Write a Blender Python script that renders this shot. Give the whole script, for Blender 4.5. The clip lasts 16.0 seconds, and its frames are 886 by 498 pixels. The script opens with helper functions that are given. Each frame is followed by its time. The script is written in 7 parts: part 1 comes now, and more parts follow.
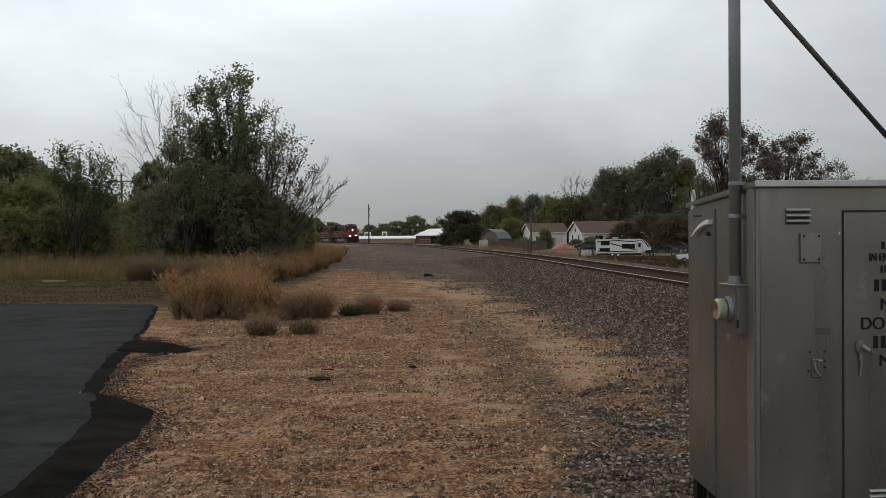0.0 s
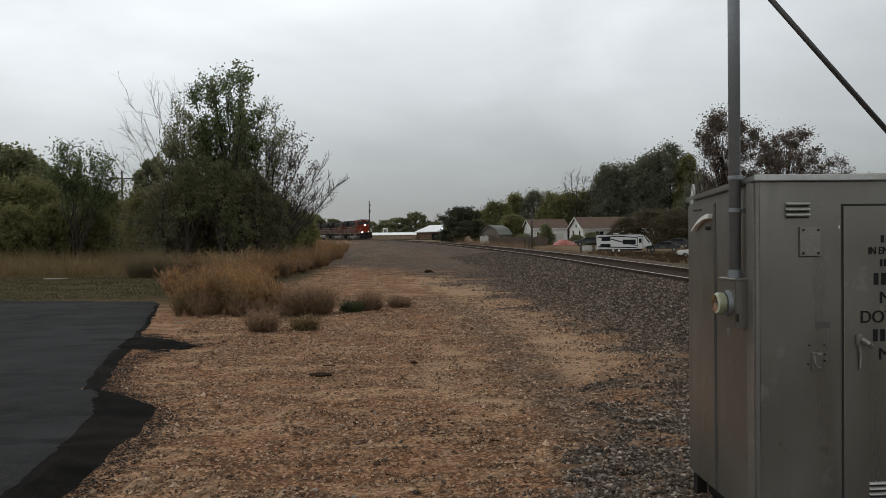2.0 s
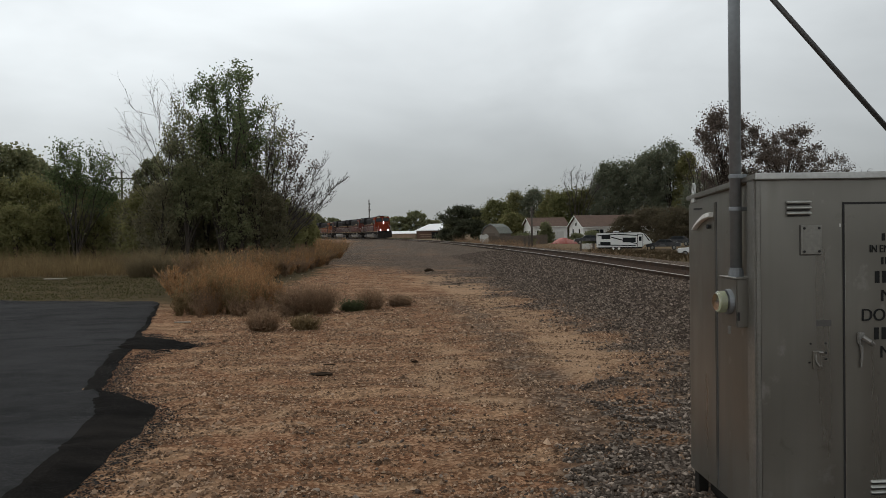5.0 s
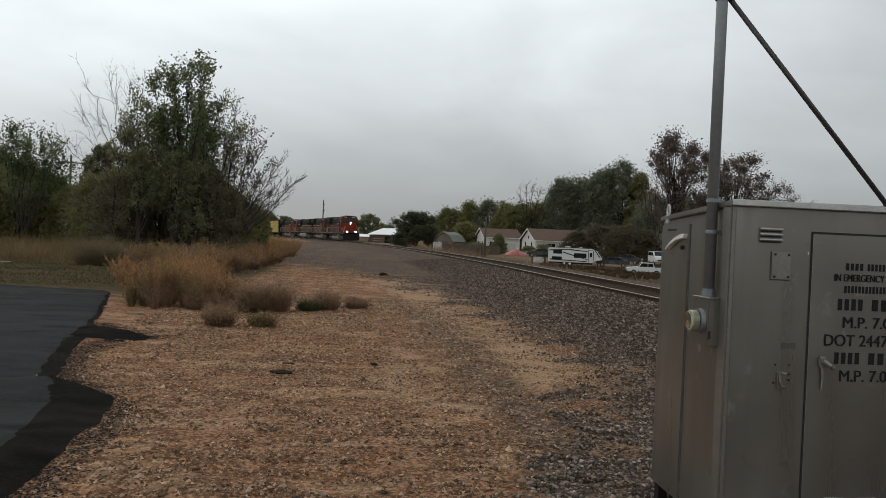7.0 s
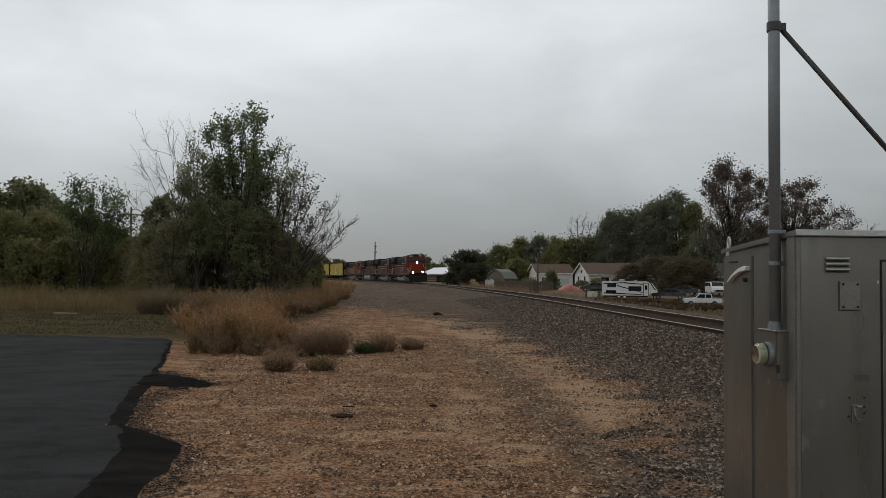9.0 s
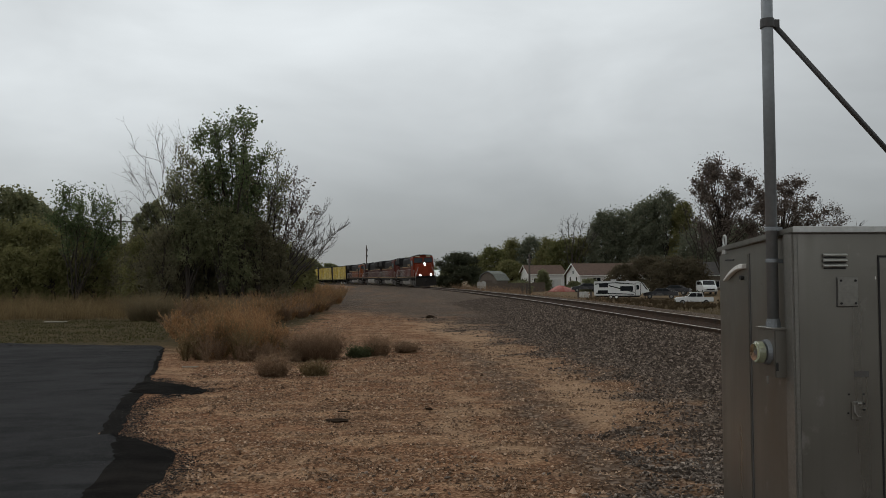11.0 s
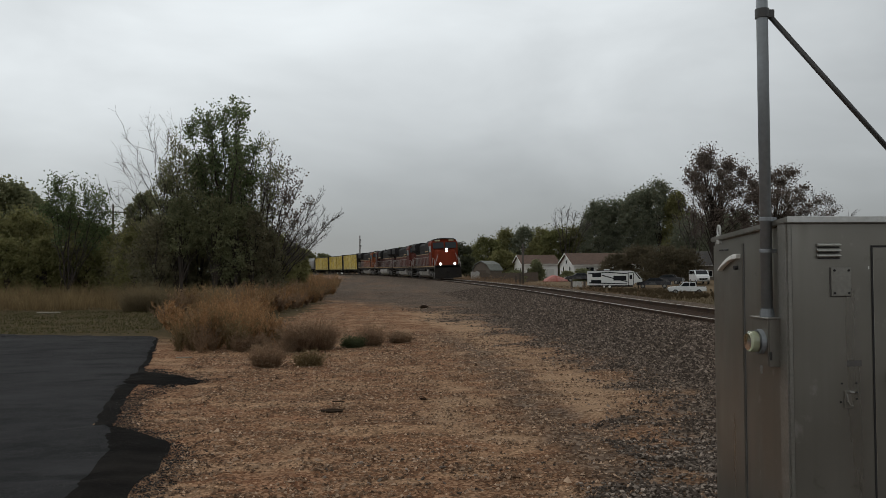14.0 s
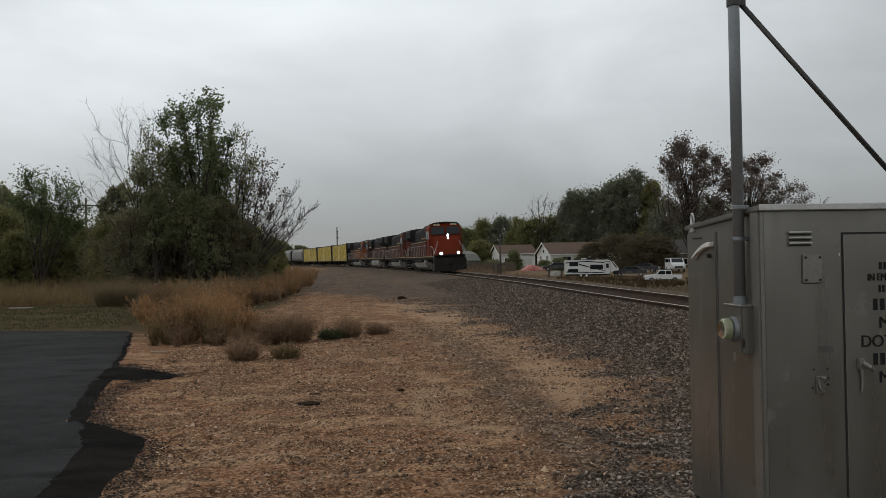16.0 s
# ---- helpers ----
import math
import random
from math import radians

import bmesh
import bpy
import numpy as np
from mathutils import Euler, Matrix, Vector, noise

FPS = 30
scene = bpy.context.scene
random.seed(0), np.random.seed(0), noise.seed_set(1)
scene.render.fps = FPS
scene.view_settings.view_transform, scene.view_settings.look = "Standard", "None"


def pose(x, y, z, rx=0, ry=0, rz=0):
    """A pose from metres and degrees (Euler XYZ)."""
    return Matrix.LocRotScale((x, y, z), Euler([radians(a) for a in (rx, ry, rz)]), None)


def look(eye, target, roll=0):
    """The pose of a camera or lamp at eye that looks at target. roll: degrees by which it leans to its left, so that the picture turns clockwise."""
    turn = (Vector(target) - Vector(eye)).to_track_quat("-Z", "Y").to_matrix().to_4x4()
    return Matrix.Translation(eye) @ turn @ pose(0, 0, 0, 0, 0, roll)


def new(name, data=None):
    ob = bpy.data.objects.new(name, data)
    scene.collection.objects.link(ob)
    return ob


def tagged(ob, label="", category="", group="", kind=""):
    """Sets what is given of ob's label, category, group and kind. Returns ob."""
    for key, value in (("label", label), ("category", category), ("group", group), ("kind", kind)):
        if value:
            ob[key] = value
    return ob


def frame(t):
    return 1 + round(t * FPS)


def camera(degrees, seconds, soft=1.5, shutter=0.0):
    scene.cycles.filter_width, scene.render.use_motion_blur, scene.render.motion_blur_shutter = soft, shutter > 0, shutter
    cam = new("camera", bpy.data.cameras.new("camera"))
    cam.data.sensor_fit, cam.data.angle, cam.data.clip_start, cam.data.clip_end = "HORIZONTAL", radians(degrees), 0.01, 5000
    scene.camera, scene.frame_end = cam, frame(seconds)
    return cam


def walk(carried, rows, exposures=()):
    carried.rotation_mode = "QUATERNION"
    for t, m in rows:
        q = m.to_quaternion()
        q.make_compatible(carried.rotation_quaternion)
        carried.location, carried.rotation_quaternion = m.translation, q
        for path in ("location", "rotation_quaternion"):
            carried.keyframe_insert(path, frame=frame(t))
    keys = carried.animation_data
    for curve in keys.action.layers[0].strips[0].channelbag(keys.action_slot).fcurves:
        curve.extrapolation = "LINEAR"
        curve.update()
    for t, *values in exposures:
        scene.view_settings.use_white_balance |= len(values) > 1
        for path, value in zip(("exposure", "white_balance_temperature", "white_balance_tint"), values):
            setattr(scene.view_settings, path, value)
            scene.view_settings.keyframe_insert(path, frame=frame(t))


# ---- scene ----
cam = camera(57.6, 16.0, soft=0.8)
PATH = [
    (0, (0.067, 1.136, 1.546), (0.205, 3.131, 1.519), -0.5),
    (0.5, (0.068, 1.125, 1.542), (0.199, 3.121, 1.518), -0.5),
    (1, (0.07, 1.13, 1.543), (0.204, 3.125, 1.517), -0.7),
    (1.5, (0.076, 1.139, 1.542), (0.217, 3.134, 1.507), -0.8),
    (2, (0.068, 1.125, 1.54), (0.204, 3.12, 1.504), -0.7),
    (2.5, (0.065, 1.124, 1.542), (0.203, 3.119, 1.504), -1.1),
    (3, (0.065, 1.123, 1.541), (0.197, 3.118, 1.501), -1.0),
    (5.5, (0.063, 1.131, 1.545), (0.203, 3.126, 1.506), -0.8),
    (6, (-0.009, 1.168, 1.545), (0.202, 3.157, 1.52), -1.0),
    (6.5, (-0.089, 1.183, 1.536), (0.219, 3.159, 1.48), -0.3),
    (7, (-0.114, 1.062, 1.539), (0.141, 3.045, 1.517), 2.5),
    (7.5, (-0.118, 1.021, 1.548), (0.037, 3.015, 1.538), 1.7),
    (8, (-0.148, 1.016, 1.554), (-0.022, 3.011, 1.596), 1.1),
    (10.5, (-0.166, 1.062, 1.558), (-0.027, 3.056, 1.634), -0.4),
    (11, (-0.176, 1.065, 1.555), (-0.029, 3.059, 1.631), -0.3),
    (11.5, (-0.176, 1.066, 1.559), (-0.026, 3.059, 1.639), 0.1),
    (12, (-0.175, 1.073, 1.557), (-0.02, 3.065, 1.638), 0.0),
    (12.5, (-0.183, 1.068, 1.56), (-0.024, 3.061, 1.636), -0.0),
    (13, (-0.178, 1.077, 1.557), (-0.013, 3.069, 1.623), 0.1),
    (13.5, (-0.179, 1.077, 1.561), (-0.018, 3.07, 1.622), -0.3),
    (14, (-0.185, 1.064, 1.558), (-0.022, 3.057, 1.609), -0.4),
    (14.5, (-0.178, 1.072, 1.557), (-0.007, 3.065, 1.596), -0.6),
    (15, (-0.174, 1.076, 1.559), (0.015, 3.067, 1.588), -0.7),
    (15.5, (-0.169, 1.078, 1.557), (0.031, 3.068, 1.585), -1.0),
    (16, (-0.165, 1.086, 1.56), (0.053, 3.074, 1.587), -1.0),
]
walk(cam, [(t, look(eye, target, roll)) for t, eye, target, roll in PATH],
     exposures=[(0, 0.0), (5.5, 0.0), (7, 0.03), (8, -0.12), (10.5, -0.31), (12.5, -0.3), (14, -0.22), (16, -0.17)])

# ---- light ----
SKY = 0.92
world = bpy.data.worlds.new("overcast_sky")
scene.world = world
world.use_nodes = True
wt = world.node_tree
wt.nodes.clear()


def wnode(kind, **values):
    n = wt.nodes.new(kind)
    for k, v in values.items():
        n.inputs[k].default_value = v
    return n


w_out = wnode("ShaderNodeOutputWorld")
w_bg = wnode("ShaderNodeBackground", Strength=1.0)
w_tc = wnode("ShaderNodeTexCoord")
w_sep = wnode("ShaderNodeSeparateXYZ")
w_map = wnode("ShaderNodeMapping", Scale=(1.0, 1.0, 2.4))
w_noise = wnode("ShaderNodeTexNoise", Scale=2.3, Detail=5.0, Roughness=0.5, Distortion=0.3)
w_rng = wt.nodes.new("ShaderNodeMapRange")
w_rng.inputs["From Min"].default_value, w_rng.inputs["From Max"].default_value = 0.3, 0.72
w_rng.inputs["To Min"].default_value, w_rng.inputs["To Max"].default_value = 0.82, 1.24
w_grad = wt.nodes.new("ShaderNodeValToRGB")
w_grad.color_ramp.interpolation = "B_SPLINE"
for pos, v in ((0.1, 0.5), (0.22, 0.84), (0.42, 0.84), (0.6, 0.6)):
    w_grad.color_ramp.elements.new(pos).color = (v, v, v, 1)
w_grad.color_ramp.elements[0].color = (0.33, 0.33, 0.33, 1)
w_grad.color_ramp.elements[-1].color = (0.4, 0.4, 0.4, 1)
w_dot = wt.nodes.new("ShaderNodeVectorMath")
w_dot.operation = "DOT_PRODUCT"
w_dot.inputs[1].default_value = (-0.6, 0.45, 0.66)
w_side = wt.nodes.new("ShaderNodeMapRange")
w_side.inputs["From Min"].default_value, w_side.inputs["From Max"].default_value = -0.8, 1.0
w_side.inputs["To Min"].default_value, w_side.inputs["To Max"].default_value = 0.62, 1.36
w_mul2 = wt.nodes.new("ShaderNodeMath")
w_mul2.operation = "MULTIPLY"
w_mul = wt.nodes.new("ShaderNodeMath")
w_mul.operation = "MULTIPLY"
w_col = wt.nodes.new("ShaderNodeMix")
w_col.data_type, w_col.blend_type = "RGBA", "MULTIPLY"
w_col.inputs[0].default_value = 1.0
w_col.inputs[6].default_value = (0.93, 0.98, 1.0, 1)
w_sky = wt.nodes.new("ShaderNodeTexSky")
w_sky.sky_type, w_sky.sun_disc = "NISHITA", False
w_sky.sun_elevation, w_sky.sun_rotation = radians(48), radians(-32)
w_dim = wt.nodes.new("ShaderNodeMix")
w_dim.data_type, w_dim.blend_type = "RGBA", "MULTIPLY"
w_dim.inputs[0].default_value = 1.0
w_dim.inputs[7].default_value = (0.08, 0.08, 0.08, 1)
w_mix = wt.nodes.new("ShaderNodeMix")
w_mix.data_type = "RGBA"
w_mix.inputs[0].default_value = 0.92
L = wt.links.new
L(w_tc.outputs["Generated"], w_sep.inputs[0])
L(w_tc.outputs["Generated"], w_map.inputs[0])
L(w_map.outputs[0], w_noise.inputs["Vector"])
L(w_noise.outputs[0], w_rng.inputs[0])
L(w_sep.outputs[2], w_grad.inputs[0])
L(w_grad.outputs[0], w_mul.inputs[0])
L(w_rng.outputs[0], w_mul.inputs[1])
L(w_tc.outputs["Generated"], w_dot.inputs[0])
L(w_dot.outputs["Value"], w_side.inputs[0])
L(w_mul.outputs[0], w_mul2.inputs[0])
L(w_side.outputs[0], w_mul2.inputs[1])
w_back = wt.nodes.new("ShaderNodeMapRange")
w_back.inputs["From Min"].default_value, w_back.inputs["From Max"].default_value = -0.8, 0.45
w_back.inputs["To Min"].default_value, w_back.inputs["To Max"].default_value = 1.5, 1.0
w_mul3 = wt.nodes.new("ShaderNodeMath")
w_mul3.operation = "MULTIPLY"
L(w_sep.outputs[1], w_back.inputs[0])
L(w_mul2.outputs[0], w_mul3.inputs[0])
L(w_back.outputs[0], w_mul3.inputs[1])
L(w_mul3.outputs[0], w_col.inputs[7])
L(w_sky.outputs[0], w_dim.inputs[6])
L(w_dim.outputs[2], w_mix.inputs[6])
L(w_col.outputs[2], w_mix.inputs[7])
L(w_mix.outputs[2], w_bg.inputs[0])
L(w_bg.outputs[0], w_out.inputs[0])
w_bg.inputs[1].default_value = SKY

sun_data = bpy.data.lights.new("sun", "SUN")
sun_data.energy, sun_data.angle, sun_data.color = 0.5, radians(30), (1.0, 0.96, 0.9)
sun = new("sun", sun_data)
sun.matrix_world = look((-30, 48, 63), (0, 0, 0))

# ---- materials ----


class Nodes:
    """A small builder of node materials."""

    def __init__(self, name):
        self.mat = bpy.data.materials.new(name)
        self.mat.use_nodes = True
        self.nt = self.mat.node_tree
        self.bsdf = self.nt.nodes["Principled BSDF"]
        self.tc = self.nt.nodes.new("ShaderNodeTexCoord")
        self.geo = self.nt.nodes.new("ShaderNodeNewGeometry")

    def link(self, a, b):
        self.nt.links.new(a, b)

    def noise(self, scale, detail=4.0, rough=0.55, where="Object", stretch=None):
        n = self.nt.nodes.new("ShaderNodeTexNoise")
        n.inputs["Scale"].default_value, n.inputs["Detail"].default_value = scale, detail
        n.inputs["Roughness"].default_value = rough
        src = self.geo.outputs["Position"] if where == "World" else self.tc.outputs[where]
        if stretch:
            m = self.nt.nodes.new("ShaderNodeMapping")
            m.inputs["Scale"].default_value = stretch
            self.link(src, m.inputs[0])
            src = m.outputs[0]
        self.link(src, n.inputs["Vector"])
        return n.outputs[0]

    def cells(self, scale, where="World", out="Color"):
        n = self.nt.nodes.new("ShaderNodeTexVoronoi")
        n.inputs["Scale"].default_value = scale
        src = self.geo.outputs["Position"] if where == "World" else self.tc.outputs[where]
        self.link(src, n.inputs["Vector"])
        return n.outputs[out]

    def ramp(self, fac, *stops):
        n = self.nt.nodes.new("ShaderNodeValToRGB")
        while len(n.color_ramp.elements) < len(stops):
            n.color_ramp.elements.new(0.5)
        for e, (p, c) in zip(n.color_ramp.elements, stops):
            e.position = p
            e.color = (*c, 1) if not isinstance(c, (int, float)) else (c, c, c, 1)
        self.link(fac, n.inputs[0])
        return n.outputs[0]

    def mix(self, fac, a, b, how="MIX"):
        n = self.nt.nodes.new("ShaderNodeMix")
        n.data_type, n.blend_type = "RGBA", how
        for i, v in ((0, fac), (6, a), (7, b)):
            if isinstance(v, (int, float)):
                n.inputs[i].default_value = v if i == 0 else (v, v, v, 1)
            elif isinstance(v, tuple):
                n.inputs[i].default_value = (*v, 1)
            else:
                self.link(v, n.inputs[i])
        return n.outputs[2]

    def attr(self, name):
        n = self.nt.nodes.new("ShaderNodeAttribute")
        n.attribute_name = name
        return n.outputs["Fac"]

    def object_random(self):
        return self.nt.nodes.new("ShaderNodeObjectInfo").outputs["Random"]

    def island_random(self):
        return self.geo.outputs["Random Per Island"]

    def bump(self, height, strength=0.3, distance=0.01):
        n = self.nt.nodes.new("ShaderNodeBump")
        n.inputs["Strength"].default_value, n.inputs["Distance"].default_value = strength, distance
        self.link(height, n.inputs["Height"])
        self.link(n.outputs[0], self.bsdf.inputs["Normal"])

    def done(self, color, rough=0.7, metal=0.0):
        b = self.bsdf
        for key, v in (("Base Color", color), ("Roughness", rough), ("Metallic", metal)):
            if isinstance(v, tuple):
                b.inputs[key].default_value = (*v, 1)
            elif isinstance(v, (int, float)):
                b.inputs[key].default_value = v
            else:
                self.link(v, b.inputs[key])
        return self.mat


def tone(c, k):
    return tuple(min(1.0, v * k) for v in c)


def worn(name, color, rough=0.6, metal=0.0, scale=3.0, dirt=(0.12, 0.1, 0.08), amount=0.35, fine=40.0, bump=0.12):
    """Paint or metal with broad stains, streaks of dirt and fine grain."""
    n = Nodes(name)
    broad = n.ramp(n.noise(scale, 5), (0.35, 0.0), (0.75, 1.0))
    streak = n.ramp(n.noise(scale * 2, 4, stretch=(1, 1, 0.12)), (0.45, 0.0), (0.8, 1.0))
    grain = n.noise(fine, 3)
    c = n.mix(n.ramp(grain, (0.3, 0.0), (0.7, 1.0)), tone(color, 0.88), tone(color, 1.1))
    c = n.mix(n.mix(1.0, broad, amount, "MULTIPLY"), c, dirt)
    c = n.mix(n.mix(1.0, streak, amount * 0.7, "MULTIPLY"), c, dirt)
    n.bump(grain, bump, 0.003)
    if rough >= 0.7:
        n.bsdf.inputs["Specular IOR Level"].default_value = 0.12
    return n.done(c, n.ramp(broad, (0.0, max(0.05, rough - 0.08)), (1.0, min(1.0, rough + 0.15))), metal)


def leaves(name, dark, light, dry=None):
    n = Nodes(name)
    c = n.ramp(n.island_random(), (0.0, dark), (0.75, light), (1.0, dry or light))
    c = n.mix(0.35, c, n.ramp(n.noise(0.9, 3, where="World"), (0.35, tone(dark, 0.9)), (0.65, tone(light, 1.15))))
    n.bsdf.inputs["Specular IOR Level"].default_value = 0.2
    mat = n.done(c, 0.75)
    thin = n.nt.nodes.new("ShaderNodeBsdfTranslucent")
    n.link(c, thin.inputs[0])
    both = n.nt.nodes.new("ShaderNodeMixShader")
    both.inputs[0].default_value = 0.5
    n.link(n.bsdf.outputs[0], both.inputs[1])
    n.link(thin.outputs[0], both.inputs[2])
    n.link(both.outputs[0], n.nt.nodes["Material Output"].inputs[0])
    return mat


def ground_material(name="gravel_ground", grime=1.0, pale_a=(0.22, 0.138, 0.082), pale_b=(0.38, 0.262, 0.172)):
    n = Nodes(name)
    pebble = n.cells(42.0)
    pebble_d = n.cells(42.0, out="Distance")
    stone = n.cells(26.0)
    stone_d = n.cells(26.0, out="Distance")
    broad = n.noise(0.55, 5, where="World")
    mid = n.noise(3.5, 5, where="World")
    tan = n.ramp(mid, (0.3, (0.0825, 0.0387, 0.021)), (0.5, (0.1746, 0.0873, 0.047)), (0.72, (0.291, 0.1665, 0.0941)))
    tan = n.mix(n.ramp(broad, (0.42, 0.0), (0.62, 0.8)), tan, (0.194, 0.0828, 0.0403))
    patch = n.noise(1.3, 8, 0.66, where="World", stretch=(0.62, 1.35, 1))
    tan = n.mix(n.ramp(patch, (0.53, 0.0), (0.57, 0.95)), tan, (0.42, 0.275, 0.17))
    rust = n.noise(0.8, 6, 0.6, where="World", stretch=(0.8, 1.2, 1))
    tan = n.mix(n.ramp(rust, (0.55, 0.0), (0.63, 0.7)), tan, (0.24, 0.1, 0.052))
    tan = n.mix(n.ramp(patch, (0.37, 0.9), (0.44, 0.0)), tan, (0.06, 0.034, 0.022))
    grit = n.cells(95.0)
    tan = n.mix(0.3, tan, n.ramp(grit, (0.27, (0.0388, 0.0198, 0.0109)), (0.5, (0.1649, 0.0882, 0.0504)), (0.75, (0.4074, 0.27, 0.1764))))
    tan = n.mix(0.46, tan, n.ramp(pebble, (0.24, (0.026, 0.0135, 0.0075)), (0.5, (0.155, 0.082, 0.043)), (0.78, (0.46, 0.3, 0.19))))
    grey = n.ramp(stone, (0.24, tone((0.022, 0.017, 0.0135), grime)), (0.55, tone((0.085, 0.066, 0.052), grime)), (0.84, tone((0.22, 0.18, 0.145), grime)))
    grey = n.mix(n.ramp(mid, (0.4, 0.0), (0.8, 0.4)), grey, tone((0.12, 0.082, 0.055), grime))
    grass = n.ramp(mid, (0.3, (0.045, 0.037, 0.018)), (0.6, (0.078, 0.06, 0.03)), (0.8, (0.115, 0.085, 0.045)))
    soil = n.ramp(mid, (0.3, (0.12, 0.09, 0.06)), (0.7, (0.2, 0.15, 0.095)))
    pale = n.ramp(pebble, (0.1, pale_a), (0.9, pale_b))
    c = n.mix(n.attr("pale"), tan, pale)
    c = n.mix(n.attr("ballast"), c, grey)
    c = n.mix(n.attr("grass"), c, grass)
    c = n.mix(n.attr("far"), c, soil)
    c = n.mix(1.0, c, (1.07, 1.015, 0.955), "MULTIPLY")
    h = n.mix(n.attr("ballast"), n.mix(0.5, pebble_d, mid), n.mix(0.2, stone_d, mid))
    n.bump(h, 0.9, 0.025)
    n.bsdf.inputs["Specular IOR Level"].default_value = 0.08
    return n.done(c, 0.95)


def asphalt_material(name, base, rough, gloss):
    n = Nodes(name)
    grit = n.cells(120.0)
    mid = n.noise(2.2, 8, 0.65, where="World")
    sweep = n.noise(0.9, 6, 0.6, where="World", stretch=(0.35, 1.0, 1))
    scar = n.noise(1.6, 7, 0.6, where="World", stretch=(0.5, 1.3, 1))
    c = n.ramp(grit, (0.1, tone(base, 0.45)), (0.6, base), (0.95, tone(base, 3.2)))
    c = n.mix(n.ramp(mid, (0.42, 0.0), (0.62, 0.7)), c, tone(base, 0.5))
    c = n.mix(n.ramp(sweep, (0.44, 0.0), (0.62, 0.75)), c, tone(base, 2.3))
    c = n.mix(n.ramp(scar, (0.52, 0.0), (0.64, 0.75)), c, tone(base, 0.4))
    n.bump(n.mix(0.5, grit, mid), 0.8, 0.015)
    n.bsdf.inputs["Specular IOR Level"].default_value = gloss
    return n.done(c, n.ramp(sweep, (0.3, rough - 0.1), (0.7, rough + 0.1)))


def stone_material(name, dark, mid, light):
    n = Nodes(name)
    c = n.ramp(n.island_random(), (0.0, dark), (0.5, mid), (0.86, light), (1.0, tone(light, 1.9)))
    c = n.mix(0.25, c, n.ramp(n.noise(60, 3, where="World"), (0.3, dark), (0.7, light)))
    n.bump(n.noise(90, 3, where="World"), 0.3, 0.004)
    n.bsdf.inputs["Specular IOR Level"].default_value = 0.06
    return n.done(c, 0.9)


def tagged_paint(name, base, mark, stain):
    """Freight car paint with broad sprayed patches and rusty stains."""
    n = Nodes(name)
    spray = n.noise(0.9, 4, 0.5, stretch=(1.7, 1, 0.55))
    lines = n.noise(1.5, 3, 0.4, stretch=(1.4, 1, 0.8))
    c = n.mix(n.ramp(n.noise(0.4, 5), (0.4, 0.0), (0.7, 0.6)), base, tone(base, 0.6))
    c = n.mix(n.ramp(spray, (0.54, 0.0), (0.57, 0.8)), c, mark)
    c = n.mix(n.ramp(lines, (0.47, 0.0), (0.49, 0.85), (0.53, 0.85), (0.55, 0.0)), c, stain)
    return n.done(c, 0.6)


def glow(name, color, strength):
    n = Nodes(name)
    n.bsdf.inputs["Emission Color"].default_value = (*color, 1)
    n.bsdf.inputs["Emission Strength"].default_value = strength
    return n.done(color, 0.3)


def plain(name, color, rough=0.6, metal=0.0, vary=0.15):
    n = Nodes(name)
    c = n.ramp(n.noise(8.0, 5), (0.3, tone(color, 1 - vary)), (0.7, tone(color, 1 + vary)))
    return n.done(c, rough, metal)


def siding(name, color, pitch=0.2):
    n = Nodes(name)
    w = n.nt.nodes.new("ShaderNodeTexWave")
    w.bands_direction, w.wave_profile = "Z", "SAW"
    w.inputs["Scale"].default_value = 0.314 / pitch
    n.link(n.tc.outputs["Object"], w.inputs["Vector"])
    c = n.mix(n.ramp(n.noise(1.3, 5), (0.4, 0.0), (0.8, 0.35)), color, tone(color, 0.72))
    n.bump(w.outputs[0], 0.5, 0.02)
    return n.done(c, 0.65)


def shingles(name, color):
    n = Nodes(name)
    c = n.ramp(n.cells(5.0, where="Object"), (0.1, tone(color, 0.75)), (0.9, tone(color, 1.25)))
    c = n.mix(n.ramp(n.noise(0.8, 5), (0.4, 0.0), (0.7, 0.4)), c, tone(color, 0.7))
    n.bump(n.cells(5.0, where="Object", out="Distance"), 0.4, 0.02)
    return n.done(c, 0.9)


M_ground = ground_material()
M_bed = ground_material("grimy_ballast_bed", 0.95, (0.018, 0.0115, 0.008), (0.062, 0.04, 0.028))
M_asphalt = asphalt_material("worn_asphalt", (0.018, 0.0176, 0.018), 0.9, 0.09)
M_tar = asphalt_material("fresh_asphalt", (0.0095, 0.0083, 0.0072), 1.0, 0.03)
M_ballast = stone_material("ballast_stone", (0.019, 0.014, 0.0107), (0.058, 0.043, 0.0335), (0.2, 0.157, 0.126))
M_gravel = stone_material("coarse_gravel_stone", (0.026, 0.02, 0.0158), (0.075, 0.058, 0.047), (0.27, 0.22, 0.18))
M_pebble = stone_material("tan_pebble", (0.034, 0.019, 0.012), (0.19, 0.11, 0.066), (0.36, 0.25, 0.17))
M_crumb = stone_material("asphalt_crumb", (0.008, 0.008, 0.008), (0.018, 0.017, 0.016), (0.05, 0.046, 0.042))
cab_n = Nodes("galvanised_grey_paint")
cab_blotch = cab_n.noise(1.1, 4, 0.5)
cab_streak = cab_n.noise(7.0, 4, 0.55, stretch=(1, 1, 0.07))
cab_scuff = cab_n.noise(5.5, 7, 0.62)
